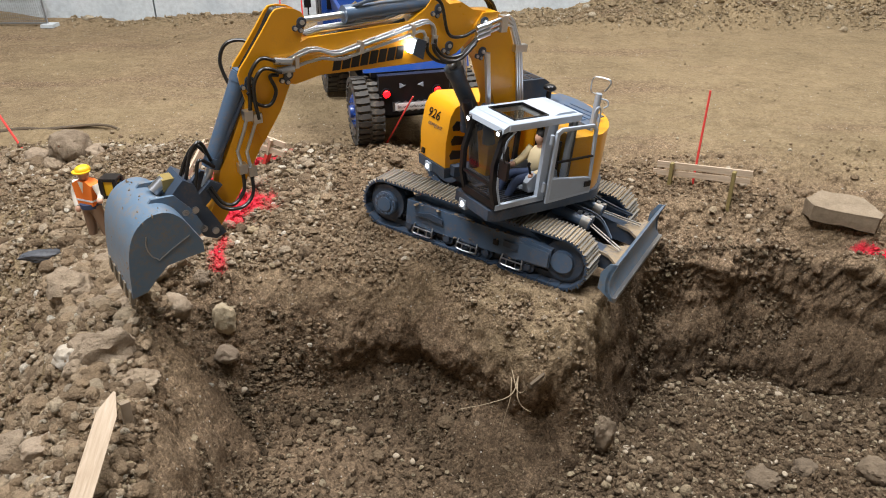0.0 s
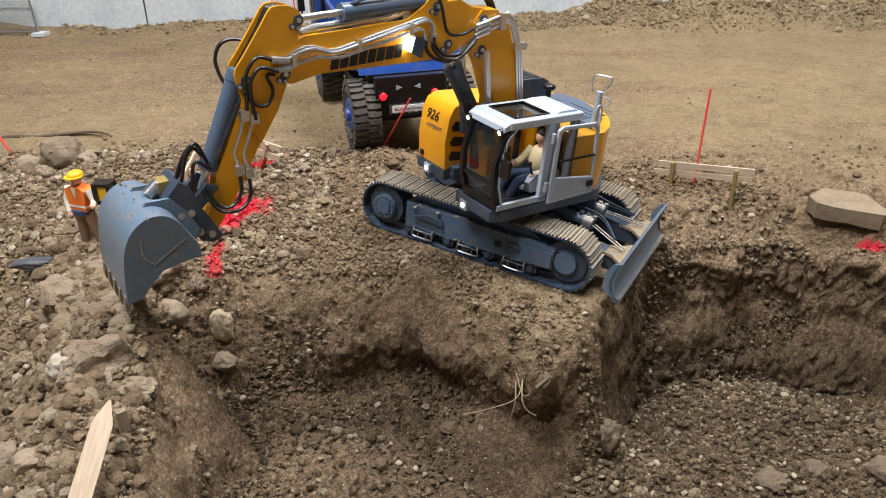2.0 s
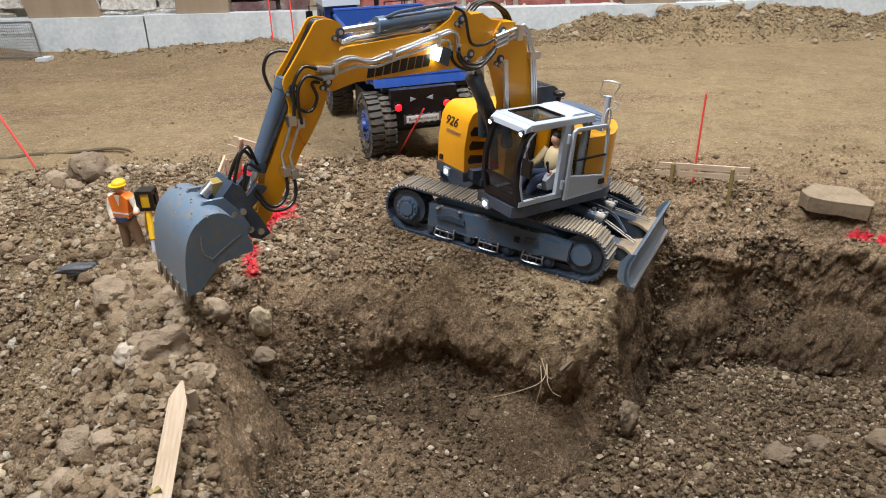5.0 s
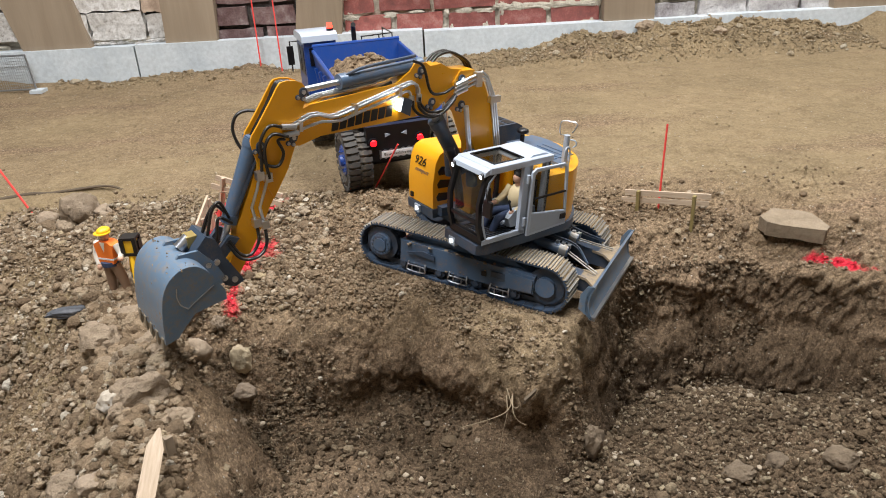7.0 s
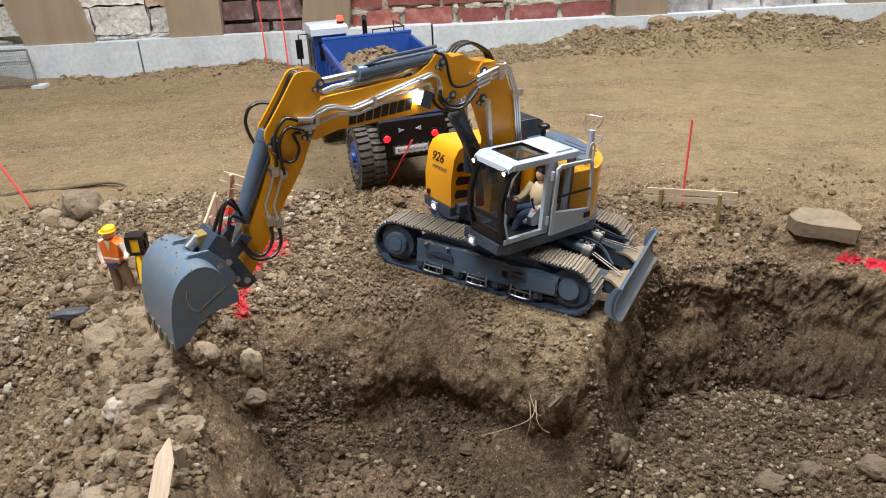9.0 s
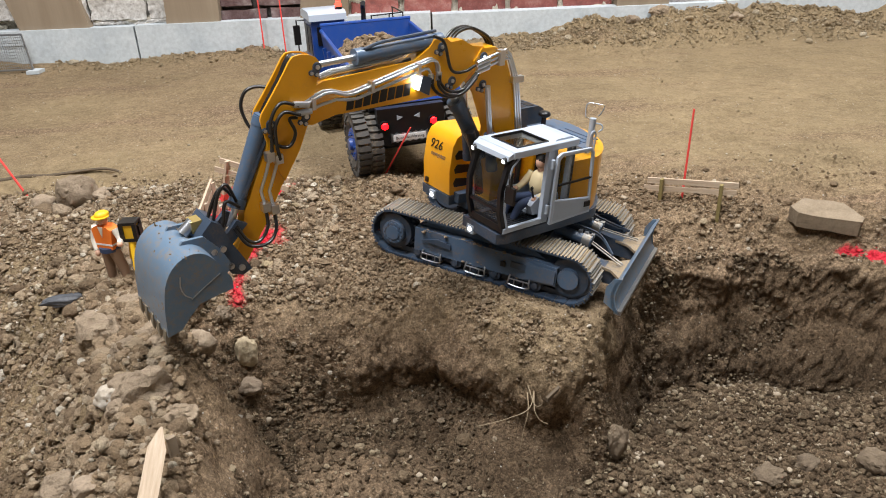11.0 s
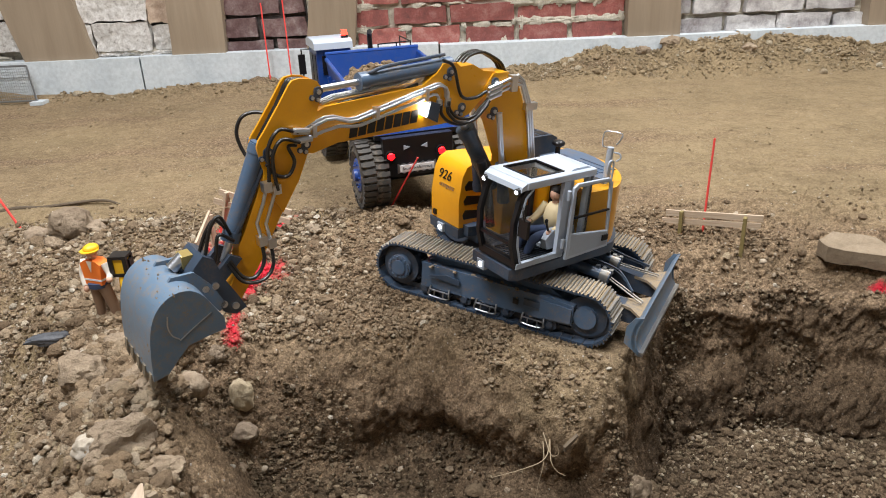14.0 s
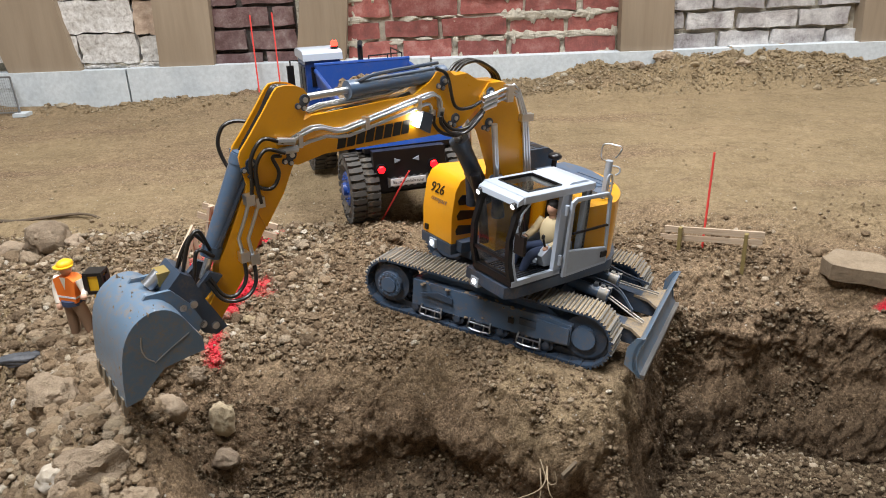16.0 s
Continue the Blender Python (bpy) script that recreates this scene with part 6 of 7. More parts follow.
for k in range(40):
    r_ = 0.008 + 0.03 * mud.random() ** 2
    blob(bm, (7.38, mud.uniform(-0.6, 0.6), 1.0 + 0.14 * mud.random()), (r_ * 0.7, r_ * 1.3, r_ * 1.5), 1, None, 0.5, k)
tagged(upp("dried_mud", bm, M_CLAY, bucket), "specks of dried earth", kind="stuff")
for k in range(5):
    y_ = -0.52 + 0.26 * k
    bm = prism(bmesh.new(), [(7.41, 1.10), (7.35, 1.10), (7.36, 0.94), (7.42, 0.84), (7.43, 0.94)], y_ - 0.05, y_ + 0.05, "y", 0.01)
    upp("tooth", bm, M_TRACK, bucket)
for y_ in (-0.30, 0.25):
    bm = prism(bmesh.new(), [(6.46, 1.80), (6.60, 2.02), (6.92, 2.17), (6.86, 2.24), (6.56, 2.22), (6.34, 1.94), (6.20, 1.62), (6.30, 1.52), (6.40, 1.66)], y_, y_ + 0.05, "y", 0.01)
    upp("hanger", bm, M_BUCKET, bucket)


def turned(x_, z_, deg):
    """A turn of the working gear about a pin at (x_, z_), downwards and inwards."""
    m_ = SWING @ Matrix.Translation((x_, 0, z_)) @ Euler((0, radians(deg), 0)).to_matrix().to_4x4() @ Matrix.Translation((-x_, 0, -z_))
    return m_ @ SWING.inverted()


boom_up.matrix_basis = turned(1.32, 4.14, 0.5)
for ob in (stick, cp, bucket):
    ob.matrix_basis = boom_up.matrix_basis @ turned(4.72, 3.58, 4.0)


# ---- dolls ----
def doll(name, m, label, group, pieces):
    """One mesh of rounded pieces, each with its own colour."""
    mats, bm = [], bmesh.new()
    for mat, make in pieces:
        if mat not in mats:
            mats.append(mat)
        n0 = len(bm.faces)
        make(bm)
        bm.faces.ensure_lookup_table()
        for f in bm.faces[n0:]:
            f.material_index = mats.index(mat)
    ob = part(name, bm, mats, None)
    ob.matrix_world = m
    return tagged(ob, label, "figurine", group)


def limb(pts, r, r2):
    return lambda bm: tube(bm, pts, r, 10, 4, r2)


seat_m = UC @ SWING @ Matrix.Translation((0.42, 1.04, 1.60))
doll("driver_figurine", seat_m, "seated toy driver in beige shirt and blue jeans", "", [
    (M_JEANS, limb([(0.05, 0.10, 0.06), (0.50, 0.13, 0.10), (0.66, 0.13, -0.02), (0.74, 0.12, -0.24)], 0.095, 0.06)),
    (M_JEANS, limb([(0.05, -0.10, 0.06), (0.50, -0.13, 0.10), (0.66, -0.13, -0.02), (0.74, -0.12, -0.24)], 0.095, 0.06)),
    (M_CREAM, lambda bm: blob(bm, (0.02, 0, 0.32), (0.15, 0.21, 0.30), 2)),
    (M_CREAM, limb([(0.0, 0.22, 0.50), (0.08, 0.28, 0.30), (0.30, 0.26, 0.20)], 0.075, 0.055)),
    (M_CREAM, limb([(0.0, -0.22, 0.50), (0.12, -0.28, 0.30), (0.36, -0.22, 0.24)], 0.075, 0.055)),
    (M_SKIN, lambda bm: blob(bm, (0.36, 0.25, 0.19), (0.07, 0.05, 0.05), 2)),
    (M_SKIN, lambda bm: blob(bm, (0.42, -0.21, 0.24), (0.07, 0.05, 0.05), 2)),
    (M_SKIN, lambda bm: cyl(bm, (0.02, 0, 0.56), (0.03, 0, 0.70), 0.06, seg=12)),
    (M_SKIN, lambda bm: blob(bm, (0.05, 0, 0.75), (0.10, 0.085, 0.12), 2)),
    (M_HAIR, lambda bm: blob(bm, (0.02, 0, 0.81), (0.115, 0.10, 0.09), 2)),
    (M_BLACK, lambda bm: box(bm, 0.68, 0.92, -0.20, -0.06, -0.34, -0.24, 0.03)),
    (M_BLACK, lambda bm: box(bm, 0.68, 0.92, 0.06, 0.20, -0.34, -0.24, 0.03)),
])


def zat(x, y):
    return float(ground_z(np.array([x]), np.array([y]))[0])


mx, my = -0.417, 0.820
fm = Matrix.Translation((mx, my, zat(mx, my) - 0.002)) @ pose(0, 0, 0, 0, 0, -20) @ Matrix.Scale(0.062, 4)
doll("surveyor_figurine", fm, "standing toy surveyor in orange vest and yellow helmet", "", [
    (M_BROWN, limb([(-0.14, 0.0, 0.0), (-0.13, 0.02, 0.45), (-0.10, 0.0, 0.88)], 0.085, 0.13)),
    (M_BROWN, limb([(0.24, 0.05, 0.0), (0.18, 0.05, 0.45), (0.09, 0.0, 0.88)], 0.085, 0.13)),
    (M_BLACK, lambda bm: box(bm, -0.22, -0.06, -0.17, 0.10, -0.02, 0.08, 0.03)),
    (M_BLACK, lambda bm: box(bm, 0.16, 0.32, -0.12, 0.15, -0.02, 0.08, 0.03)),
    (M_JEANS, lambda bm: cyl(bm, (0, 0, 0.86), (0, 0, 0.96), 0.21, seg=18, bev=0.02)),
    (M_ORANGE, lambda bm: prism(bm, [(-0.20, 0.93), (0.20, 0.93), (0.25, 1.38), (0.12, 1.46), (-0.12, 1.46), (-0.25, 1.38)], -0.13, 0.13, "y", 0.06, 3)),
    (M_PALECLOTH, lambda bm: prism(bm, [(-0.07, 1.45), (0.07, 1.45), (0.0, 1.2)], -0.137, -0.12, "y")),
    (M_SIGN, lambda bm: prism(bm, [(-0.215, 1.02), (0.215, 1.02), (0.22, 1.06), (-0.22, 1.06)], -0.135, 0.135, "y", 0.01)),
    (M_PALECLOTH, limb([(-0.25, 0.0, 1.38), (-0.33, -0.03, 1.12), (-0.24, -0.12, 0.88)], 0.085, 0.06)),
    (M_PALECLOTH, limb([(0.25, 0.0, 1.38), (0.36, -0.02, 1.18), (0.44, -0.14, 1.12)], 0.085, 0.06)),
    (M_SKIN, lambda bm: blob(bm, (-0.22, -0.14, 0.82), (0.06, 0.06, 0.08), 2)),
    (M_SKIN, lambda bm: blob(bm, (0.46, -0.17, 1.12), (0.07, 0.06, 0.06), 2)),
    (M_SKIN, lambda bm: blob(bm, (0.0, -0.01, 1.58), (0.105, 0.12, 0.14), 2)),
    (M_HELMET, lambda bm: blob(bm, (0.0, 0.0, 1.68), (0.145, 0.17, 0.10), 2)),
    (M_HELMET, lambda bm: cyl(bm, (0.0, -0.05, 1.645), (0.0, -0.05, 1.665), 0.18, seg=18)),
])

# ---- levelling instrument on its tripod ----
tx, ty = -0.383, 0.818
tz = zat(tx, ty) - 0.008
level = empty("levelling_instrument", Matrix.Translation((tx, ty, tz)), "yellow and black toy levelling instrument on a tripod", "instrument")
body = part("instrument_body", box(bmesh.new(), -0.0085, 0.0085, -0.008, 0.008, 0.071, 0.091, 0.0025, 3), M_HELMET, level)
for sx in (-1, 1):
    for sy in (-1, 1):
        part("bumper", box(bmesh.new(), sx * 0.0088 - 0.0026, sx * 0.0088 + 0.0026, sy * 0.0082 - 0.0026, sy * 0.0082 + 0.0026, 0.0695, 0.0925, 0.0013), M_BLACK, body, "black rubber corner bumper")
    part("side_knob", box(bmesh.new(), sx * 0.0115 - 0.0015, sx * 0.0115 + 0.0015, -0.004, 0.004, 0.074, 0.088, 0.001), M_BLACK, body, "black side knob")
part("cap", box(bmesh.new(), -0.0108, 0.0108, -0.0102, 0.0102, 0.0905, 0.0945, 0.0015), M_BLACK, body, "black top cap")
part("base_ring", box(bmesh.new(), -0.0108, 0.0108, -0.0102, 0.0102, 0.0675, 0.0715, 0.0015), M_BLACK, body, "black base ring")
for k, (fx, fy) in enumerate(((0.004, -0.026), (0.036, 0.008), (-0.022, 0.026))):
    dz = zat(tx + fx, ty + fy) - tz
    a, b_ = Vector((fx * 0.18, fy * 0.18, 0.068)), Vector((fx, fy, dz - 0.001))
    m_ = a.lerp(b_, 0.55)
    bm = cyl(bmesh.new(), a, m_, 0.0042, 0.0036, 8, 0.0008)
    leg = part("tripod_leg", bm, M_HELMET, level)
    part("foot_tube", cyl(bmesh.new(), a.lerp(b_, 0.5), b_, 0.0026, 0.002, 8), M_WHITE, leg, "white lower tube")


# ---- dump truck ----
HEAD = 107.6
truck = empty("dump_truck", Matrix.Translation((-0.022, 1.192, 0.047)) @ pose(0, 0, 0, 0, 0, HEAD), "blue model dump truck with big lugged tyres, loaded with earth", "truck")
WR, WW = 0.057, 0.046


def tyre_mesh():
    bm = bmesh.new()
    prof = [(-WW / 2 + 0.004, 0.030), (-WW / 2, 0.040), (-WW / 2 + 0.003, 0.050), (-WW / 2 + 0.010, 0.0535), (WW / 2 - 0.010, 0.0535), (WW / 2 - 0.003, 0.050), (WW / 2, 0.040), (WW / 2 - 0.004, 0.030)]
    n = 40
    rings = [[bm.verts.new((r * math.cos(2 * math.pi * k / n), y, r * math.sin(2 * math.pi * k / n))) for y, r in prof] for k in range(n)]
    for a, b in zip(rings, rings[1:] + rings[:1]):
        for k in range(len(prof)):
            bm.faces.new((a[k], a[(k + 1) % len(prof)], b[(k + 1) % len(prof)], b[k]))
    return finish(bm, "tyre", M_RUBBER, 35)


def lug_mesh(s):
    bm = prism(bmesh.new(), [(-0.0032, s * 0.000), (0.0036, s * 0.002), (0.0046, s * 0.0135), (0.0030, s * 0.0150), (0.0038, s * 0.0225), (-0.0036, s * 0.0225), (-0.0048, s * 0.012)], 0.049, WR, "z")
    return finish(bm, "lug", M_RUBBER, 35)


LUGS = {s: lug_mesh(s) for s in (-1, 1)}


def rim_mesh():
    bm = cyl(bmesh.new(), (0, -0.019, 0), (0, 0.017, 0), 0.031, seg=32, bev=0.002)
    cyl(bm, (0, 0.0165, 0), (0, 0.021, 0), 0.030, 0.027, 32)
    cyl(bm, (0, 0.0165, 0), (0, 0.027, 0), 0.012, 0.010, 20, 0.002)
    for k in range(10):
        a = 2 * math.pi * k / 10
        cyl(bm, (0.020 * math.cos(a), 0.020, 0.020 * math.sin(a)), (0.020 * math.cos(a), 0.0235, 0.020 * math.sin(a)), 0.0019, seg=6)
    return finish(bm, "rim", M_BLUE, 35)


TYRE, RIM = tyre_mesh(), rim_mesh()
for wx in (0.0, 0.346):
    for s in (-1, 1):
        wh = link_mesh("wheel", TYRE, truck)
        wh.matrix_basis = pose(wx, s * 0.082, WR, 0, 0, 0 if s > 0 else 180)
        tagged(wh, "dusty lugged tyre with blue rim")
        link_mesh("rim", RIM, wh)
        for k in range(28):
            for q in (-1, 1):
                lug = link_mesh("lug", LUGS[q], wh)
                lug.matrix_basis = Euler((0, -2 * math.pi * (k + (0.5 if q > 0 else 0)) / 28 + math.pi / 2, 0)).to_matrix().to_4x4()
# chassis and rear end
bm = box(bmesh.new(), -0.02, 0.40, -0.030, 0.030, 0.055, 0.085, 0.004)
cyl(bm, (0, -0.07, WR), (0, 0.07, WR), 0.016, seg=16)
cyl(bm, (0.346, -0.07, WR), (0.346, 0.07, WR), 0.016, seg=16)
part("chassis", bm, M_BLACK, truck)
bm = prism(bmesh.new(), [(-0.046, 0.060), (0.060, 0.060), (0.066, 0.085), (0.066, 0.124), (-0.052, 0.124), (-0.052, 0.085)], -0.046, -0.030, "x", 0.003)
rear_beam = part("rear_beam", bm, M_BLACK, truck, "black rear cross beam")
for s in (-1, 1):
    bm = cyl(bmesh.new(), (-0.046, 0.012 + s * 0.043, 0.096), (-0.052, 0.012 + s * 0.043, 0.096), 0.0085, seg=18, bev=0.001)
    tl = part("tail_light", bm, M_BLACK, rear_beam)
    part("lens", cyl(bmesh.new(), (-0.0522, 0.012 + s * 0.043, 0.096), (-0.0545, 0.012 + s * 0.043, 0.096), 0.0060, 0.0045, 18), M_TAIL, tl, "glowing red lens")
zig = [(-0.021 + 0.0055 * k, 0.0645 + (0.0025 if k % 2 else 0.0)) for k in range(13)] + [(0.045 - 0.0055 * k, 0.0815 - (0.0025 if k % 2 else 0.0)) for k in range(13)]
sign = part("rear_sign", prism(bmesh.new(), zig, -0.050, -0.047, "x"), M_STEEL, rear_beam, "chequer-edged steel sign")
part("plate", box(bmesh.new(), -0.0512, -0.0502, -0.017, 0.041, 0.0675, 0.0785), M_SIGN, sign)
letters("Baustellenfahrzeug", 0.0068, Matrix.Translation((-0.0516, 0.012, 0.073)) @ Euler((radians(90), 0, radians(-90))).to_matrix().to_4x4(), M_BLACK, "lettering", sign, 0.0001)
for s in (-1, 1):
    bm = prism(bmesh.new(), [(0.012 + s * 0.010, 0.107), (0.012 + s * 0.020, 0.103), (0.012 + s * 0.020, 0.111)], -0.0475, -0.046, "x")
    part("reflector", bm, M_CABGREY, rear_beam)
# body: floor, flared sides, bulkhead and tail lip
ZB, ZT = 0.128, 0.178
bed = part("load_bed", prism(bmesh.new(), [(-0.012, ZB), (0.27, 0.105), (0.27, 0.115), (-0.012, ZB + 0.012)], -0.094, 0.094, "y", 0.002), M_BLUE, truck, "blue steel tipping bed")
for s in (-1, 1):
    prof = [(0.0, ZB - 0.004), (0.27, 0.102), (0.285, 0.205), (0.02, ZT)]
    bm = bmesh.new()
    lo = [bm.verts.new((x_, s * (0.094 + (0.010 if i > 1 else 0.0)), z_)) for i, (x_, z_) in enumerate(prof)]
    hi = [bm.verts.new((x_, s * (0.099 + (0.010 if i > 1 else 0.0)), z_)) for i, (x_, z_) in enumerate(prof)]
    bm.faces.new(lo)
    bm.faces.new(hi[::-1])
    for i in range(4):
        bm.faces.new((lo[i], lo[(i + 1) % 4], hi[(i + 1) % 4], hi[i]))
    sd = part("bed_side", bm, M_BLUE, bed, "", 0)
    for k in range(6):
        x_ = 0.03 + k * 0.043
        bm = box(bmesh.new(), x_, x_ + 0.007, -0.003, 0.004, 0.0, 0.058, 0.0012, 1, Matrix.Translation((0, s * 0.103, 0.122)) @ Euler((radians(-s * 8), 0, 0)).to_matrix().to_4x4())
        part("rib", bm, M_BLUE, sd)
    bm = tube(bmesh.new(), [(0.018, s * 0.107, ZT), (0.285, s * 0.107, 0.206)], 0.0045, 8, 1)
    part("rim_rail", bm, M_BLUE, sd)
bm = prism(bmesh.new(), [(-0.094, 0.105), (0.094, 0.105), (0.107, 0.215), (-0.107, 0.215)], 0.270, 0.276, "x", 0.001)
for v in bm.verts:
    v.co.x += (v.co.z - 0.105) * 0.15
bh = part("bulkhead", bm, M_BLUE, bed)
part("rim_rail", tube(bmesh.new(), [(0.290, -0.108, 0.216), (0.290, 0.108, 0.216)], 0.004, 8, 1), M_BLUE, bh)
bm = prism(bmesh.new(), [(-0.018, ZB - 0.004), (-0.014, ZB - 0.004), (0.012, ZT + 0.002), (0.008, ZT + 0.002)], -0.104, 0.104, "y", 0.001)
tg = part("tailgate", bm, M_BLUE, bed)
part("rim_rail", tube(bmesh.new(), [(0.010, -0.106, ZT + 0.003), (0.010, 0.106, ZT + 0.003)], 0.0035, 8, 1), M_BLACK, tg)
part("bed_bumper", box(bmesh.new(), -0.02, -0.008, -0.09, 0.09, ZB - 0.012, ZB - 0.004, 0.002), M_BLACK, bed)
bed.matrix_basis = Matrix.Translation((0, -0.005, 0)) @ Matrix.Diagonal((1, 0.87, 1, 1))
# cab and front
CYL, CYR = 0.104, 0.036
bm = box(bmesh.new(), 0.300, 0.392, CYR, CYL, 0.090, 0.225, 0.004)
tcab = part("truck_cab", bm, M_BLUE, truck, "blue truck cab with white roof")
bm = prism(bmesh.new(), [(0.294, 0.224), (0.402, 0.224), (0.398, 0.236), (0.380, 0.241), (0.306, 0.241), (0.296, 0.236)], CYR - 0.004, CYL + 0.004, "y", 0.003)
part("cab_roof", bm, M_WHITE, tcab)
for y0_, x0_, x1_ in ((CYL, 0.312, 0.344), (CYL, 0.352, 0.384)):
    part("cab_window", box(bmesh.new(), x0_, x1_, y0_ - 0.001, y0_ + 0.0012, 0.155, 0.212, 0.0005), M_BLACK, tcab)
part("cab_window", box(bmesh.new(), 0.2985, 0.301, CYR + 0.010, CYL - 0.010, 0.175, 0.212, 0.0005), M_BLACK, tcab)
bm = cyl(bmesh.new(), (0.320, CYR + 0.006, 0.240), (0.320, CYR + 0.006, 0.246), 0.0075, seg=16)
bc2 = part("beacon", bm, M_BLACK, tcab)
bm = cyl(bmesh.new(), (0.320, CYR + 0.006, 0.246), (0.320, CYR + 0.006, 0.256), 0.0068, 0.0055, 16, 0.001)
part("lens", bm, M_BEACON, bc2, "glowing red beacon lens")
bm = tube(bmesh.new(), [(0.39, CYL, 0.215), (0.395, CYL + 0.016, 0.215), (0.395, CYL + 0.016, 0.15)], 0.0016, 7, 1)
mm = part("mirror_arm", bm, M_BLACK, tcab)
part("mirror", box(bmesh.new(), 0.391, 0.397, CYL + 0.010, CYL + 0.024, 0.165, 0.205, 0.002), M_BLACK, mm)
bm = box(bmesh.new(), 0.300, 0.42, -0.09, CYR - 0.002, 0.090, 0.165, 0.006)
part("engine_deck", bm, M_BLUE, truck)
bm = tube(bmesh.new(), [(0.305, -0.005, 0.16), (0.305, -0.005, 0.235), (0.300, -0.004, 0.247), (0.292, -0.003, 0.252)], 0.0052, 10, 4)
part("exhaust_pipe", bm, M_BLACK, truck)
bm = bmesh.new()
for z_ in (0.205, 0.225):
    tube(bm, [(0.30, -0.02, z_), (0.31, -0.09, z_), (0.40, -0.092, z_)], 0.0014, 6, 1)
for x_, y_ in ((0.30, -0.02), (0.308, -0.06), (0.31, -0.09), (0.40, -0.092)):
    tube(bm, [(x_, y_, 0.165), (x_, y_, 0.226)], 0.0014, 6, 1)
part("hand_rail", bm, M_BLACK, truck)
for wx in (0.346,):
    for s in (-1, 1):
        pr_ = [(wx + 0.068 * math.cos(radians(a)), WR + 0.066 * math.sin(radians(a))) for a in range(0, 181, 15)] + [(wx + 0.063 * math.cos(radians(a)), WR + 0.061 * math.sin(radians(a))) for a in range(180, -1, -15)]
        part("mudguard", prism(bmesh.new(), pr_, s * 0.060 if s > 0 else -0.108, 0.108 if s > 0 else -0.060, "y", 0.001), M_BLACK, truck)
bm = box(bmesh.new(), 0.06, 0.22, 0.04, 0.07, 0.05, 0.085, 0.004)
box(bm, 0.06, 0.22, -0.07, -0.04, 0.05, 0.085, 0.004)
part("fuel_tank", bm, M_BLACK, truck)
# load of earth
rs = np.random.RandomState(77)
lx, ly = np.meshgrid(np.linspace(-0.004, 0.272, 70), np.linspace(-0.089, 0.079, 50))
lz = 0.150 + 0.055 * np.exp(-(((lx - 0.15) / 0.11) ** 2 + (ly / 0.085) ** 2)) + 0.012 * np.abs(fbm(lx, ly, 0.035, 4, 201)) + 0.010 * fbm(lx, ly, 0.06, 2, 211)
lz = np.minimum(lz, 0.205 + 0.01 * fbm(lx, ly, 0.05, 2, 221))
iv = np.arange(lx.size).reshape(lx.shape)
lq = np.stack([iv[:-1, :-1], iv[:-1, 1:], iv[1:, 1:], iv[1:, :-1]], -1).reshape(-1, 4)
load_me = fast_mesh("earth_load", np.stack([lx, ly, lz], -1).reshape(-1, 3), lq, M_GROUND)
put_attr(load_me, "dry", np.full(lx.size, 0.22))
load_me.shade_smooth()
load = tagged(link_mesh("earth_load", load_me), "heap of crumbly brown earth in the truck bed", "earth", kind="stuff")
load.matrix_world = truck.matrix_world
bm = bmesh.new()
lump_rng = random.Random(9)
for k in range(150):
    i, j = lump_rng.randrange(4, 46), lump_rng.randrange(4, 66)
    r_ = 0.0025 + 0.008 * lump_rng.random() ** 2.5
    blob(bm, (lx[i, j], ly[i, j], lz[i, j] + r_ * 0.3), (r_ * 1.1, r_, r_ * 0.8), 1, None, 0.4, k)
lumps = tagged(part("earth_lumps", bm, M_CLOD, None), "clods on the load of earth", "earth", kind="stuff")
lumps.matrix_world = truck.matrix_world


# ---- batter boards, stakes, marker rods ----
def lath(a, b, w, t, mat, name, parent, label="", up=Vector((0, 0, 1)), pointed=False):
    """A flat strip of wood from a to b, w wide along up and t thick."""
    a, b = Vector(a), Vector(b)
    d = (b - a).normalized()
    n_ = d.cross(up).normalized()
    u_ = n_.cross(d).normalized()
    L = (b - a).length
    m = Matrix((d, n_, u_)).transposed().to_4x4()
    m.translation = a
    pts = [(0, -w / 2), (L, -w / 2), (L, w / 2), (0, w / 2)]
    if pointed:
        pts = [(0, -w / 2), (L - w * 1.4, -w / 2), (L, -w * 0.06), (L, w * 0.06), (L - w * 1.4, w / 2), (0, w / 2)]
    bm = prism(bmesh.new(), pts, -t / 2, t / 2, "y", t * 0.12, 1)
    me = finish(bm, name, mat, 30)
    ob = link_mesh(name, me, parent)
    ob.matrix_basis = (parent.matrix_world.inverted() if parent is not None else Matrix.Identity(4)) @ m
    return tagged(ob, label) if label else ob


def board(name_label, base, posts, rails, post_mat, tip=None):
    e = empty("batter_board", Matrix.Translation(base), name_label, "batter board", "batter boards round the pit")
    for (px, py, top, w, *lean) in posts:
        z0 = zat(px, py) - 0.012
        a = Vector((px, py, z0))
        b = Vector((px + (lean[0] if lean else 0), py + (lean[1] if lean else 0), top))
        lath(a, b, w, 0.005, post_mat, "post", e, up=Vector((0.5, 0.86, 0)))
        if tip:
            lath(a, a.lerp(b, tip / (top - z0)), w * 1.06, 0.0056, M_RED, "red_foot", e, "foot sprayed red", up=Vector((0.5, 0.86, 0)))
    for a, b, w in rails:
        lath(a, b, w, 0.0035, M_WOOD, "rail", e)
    return e


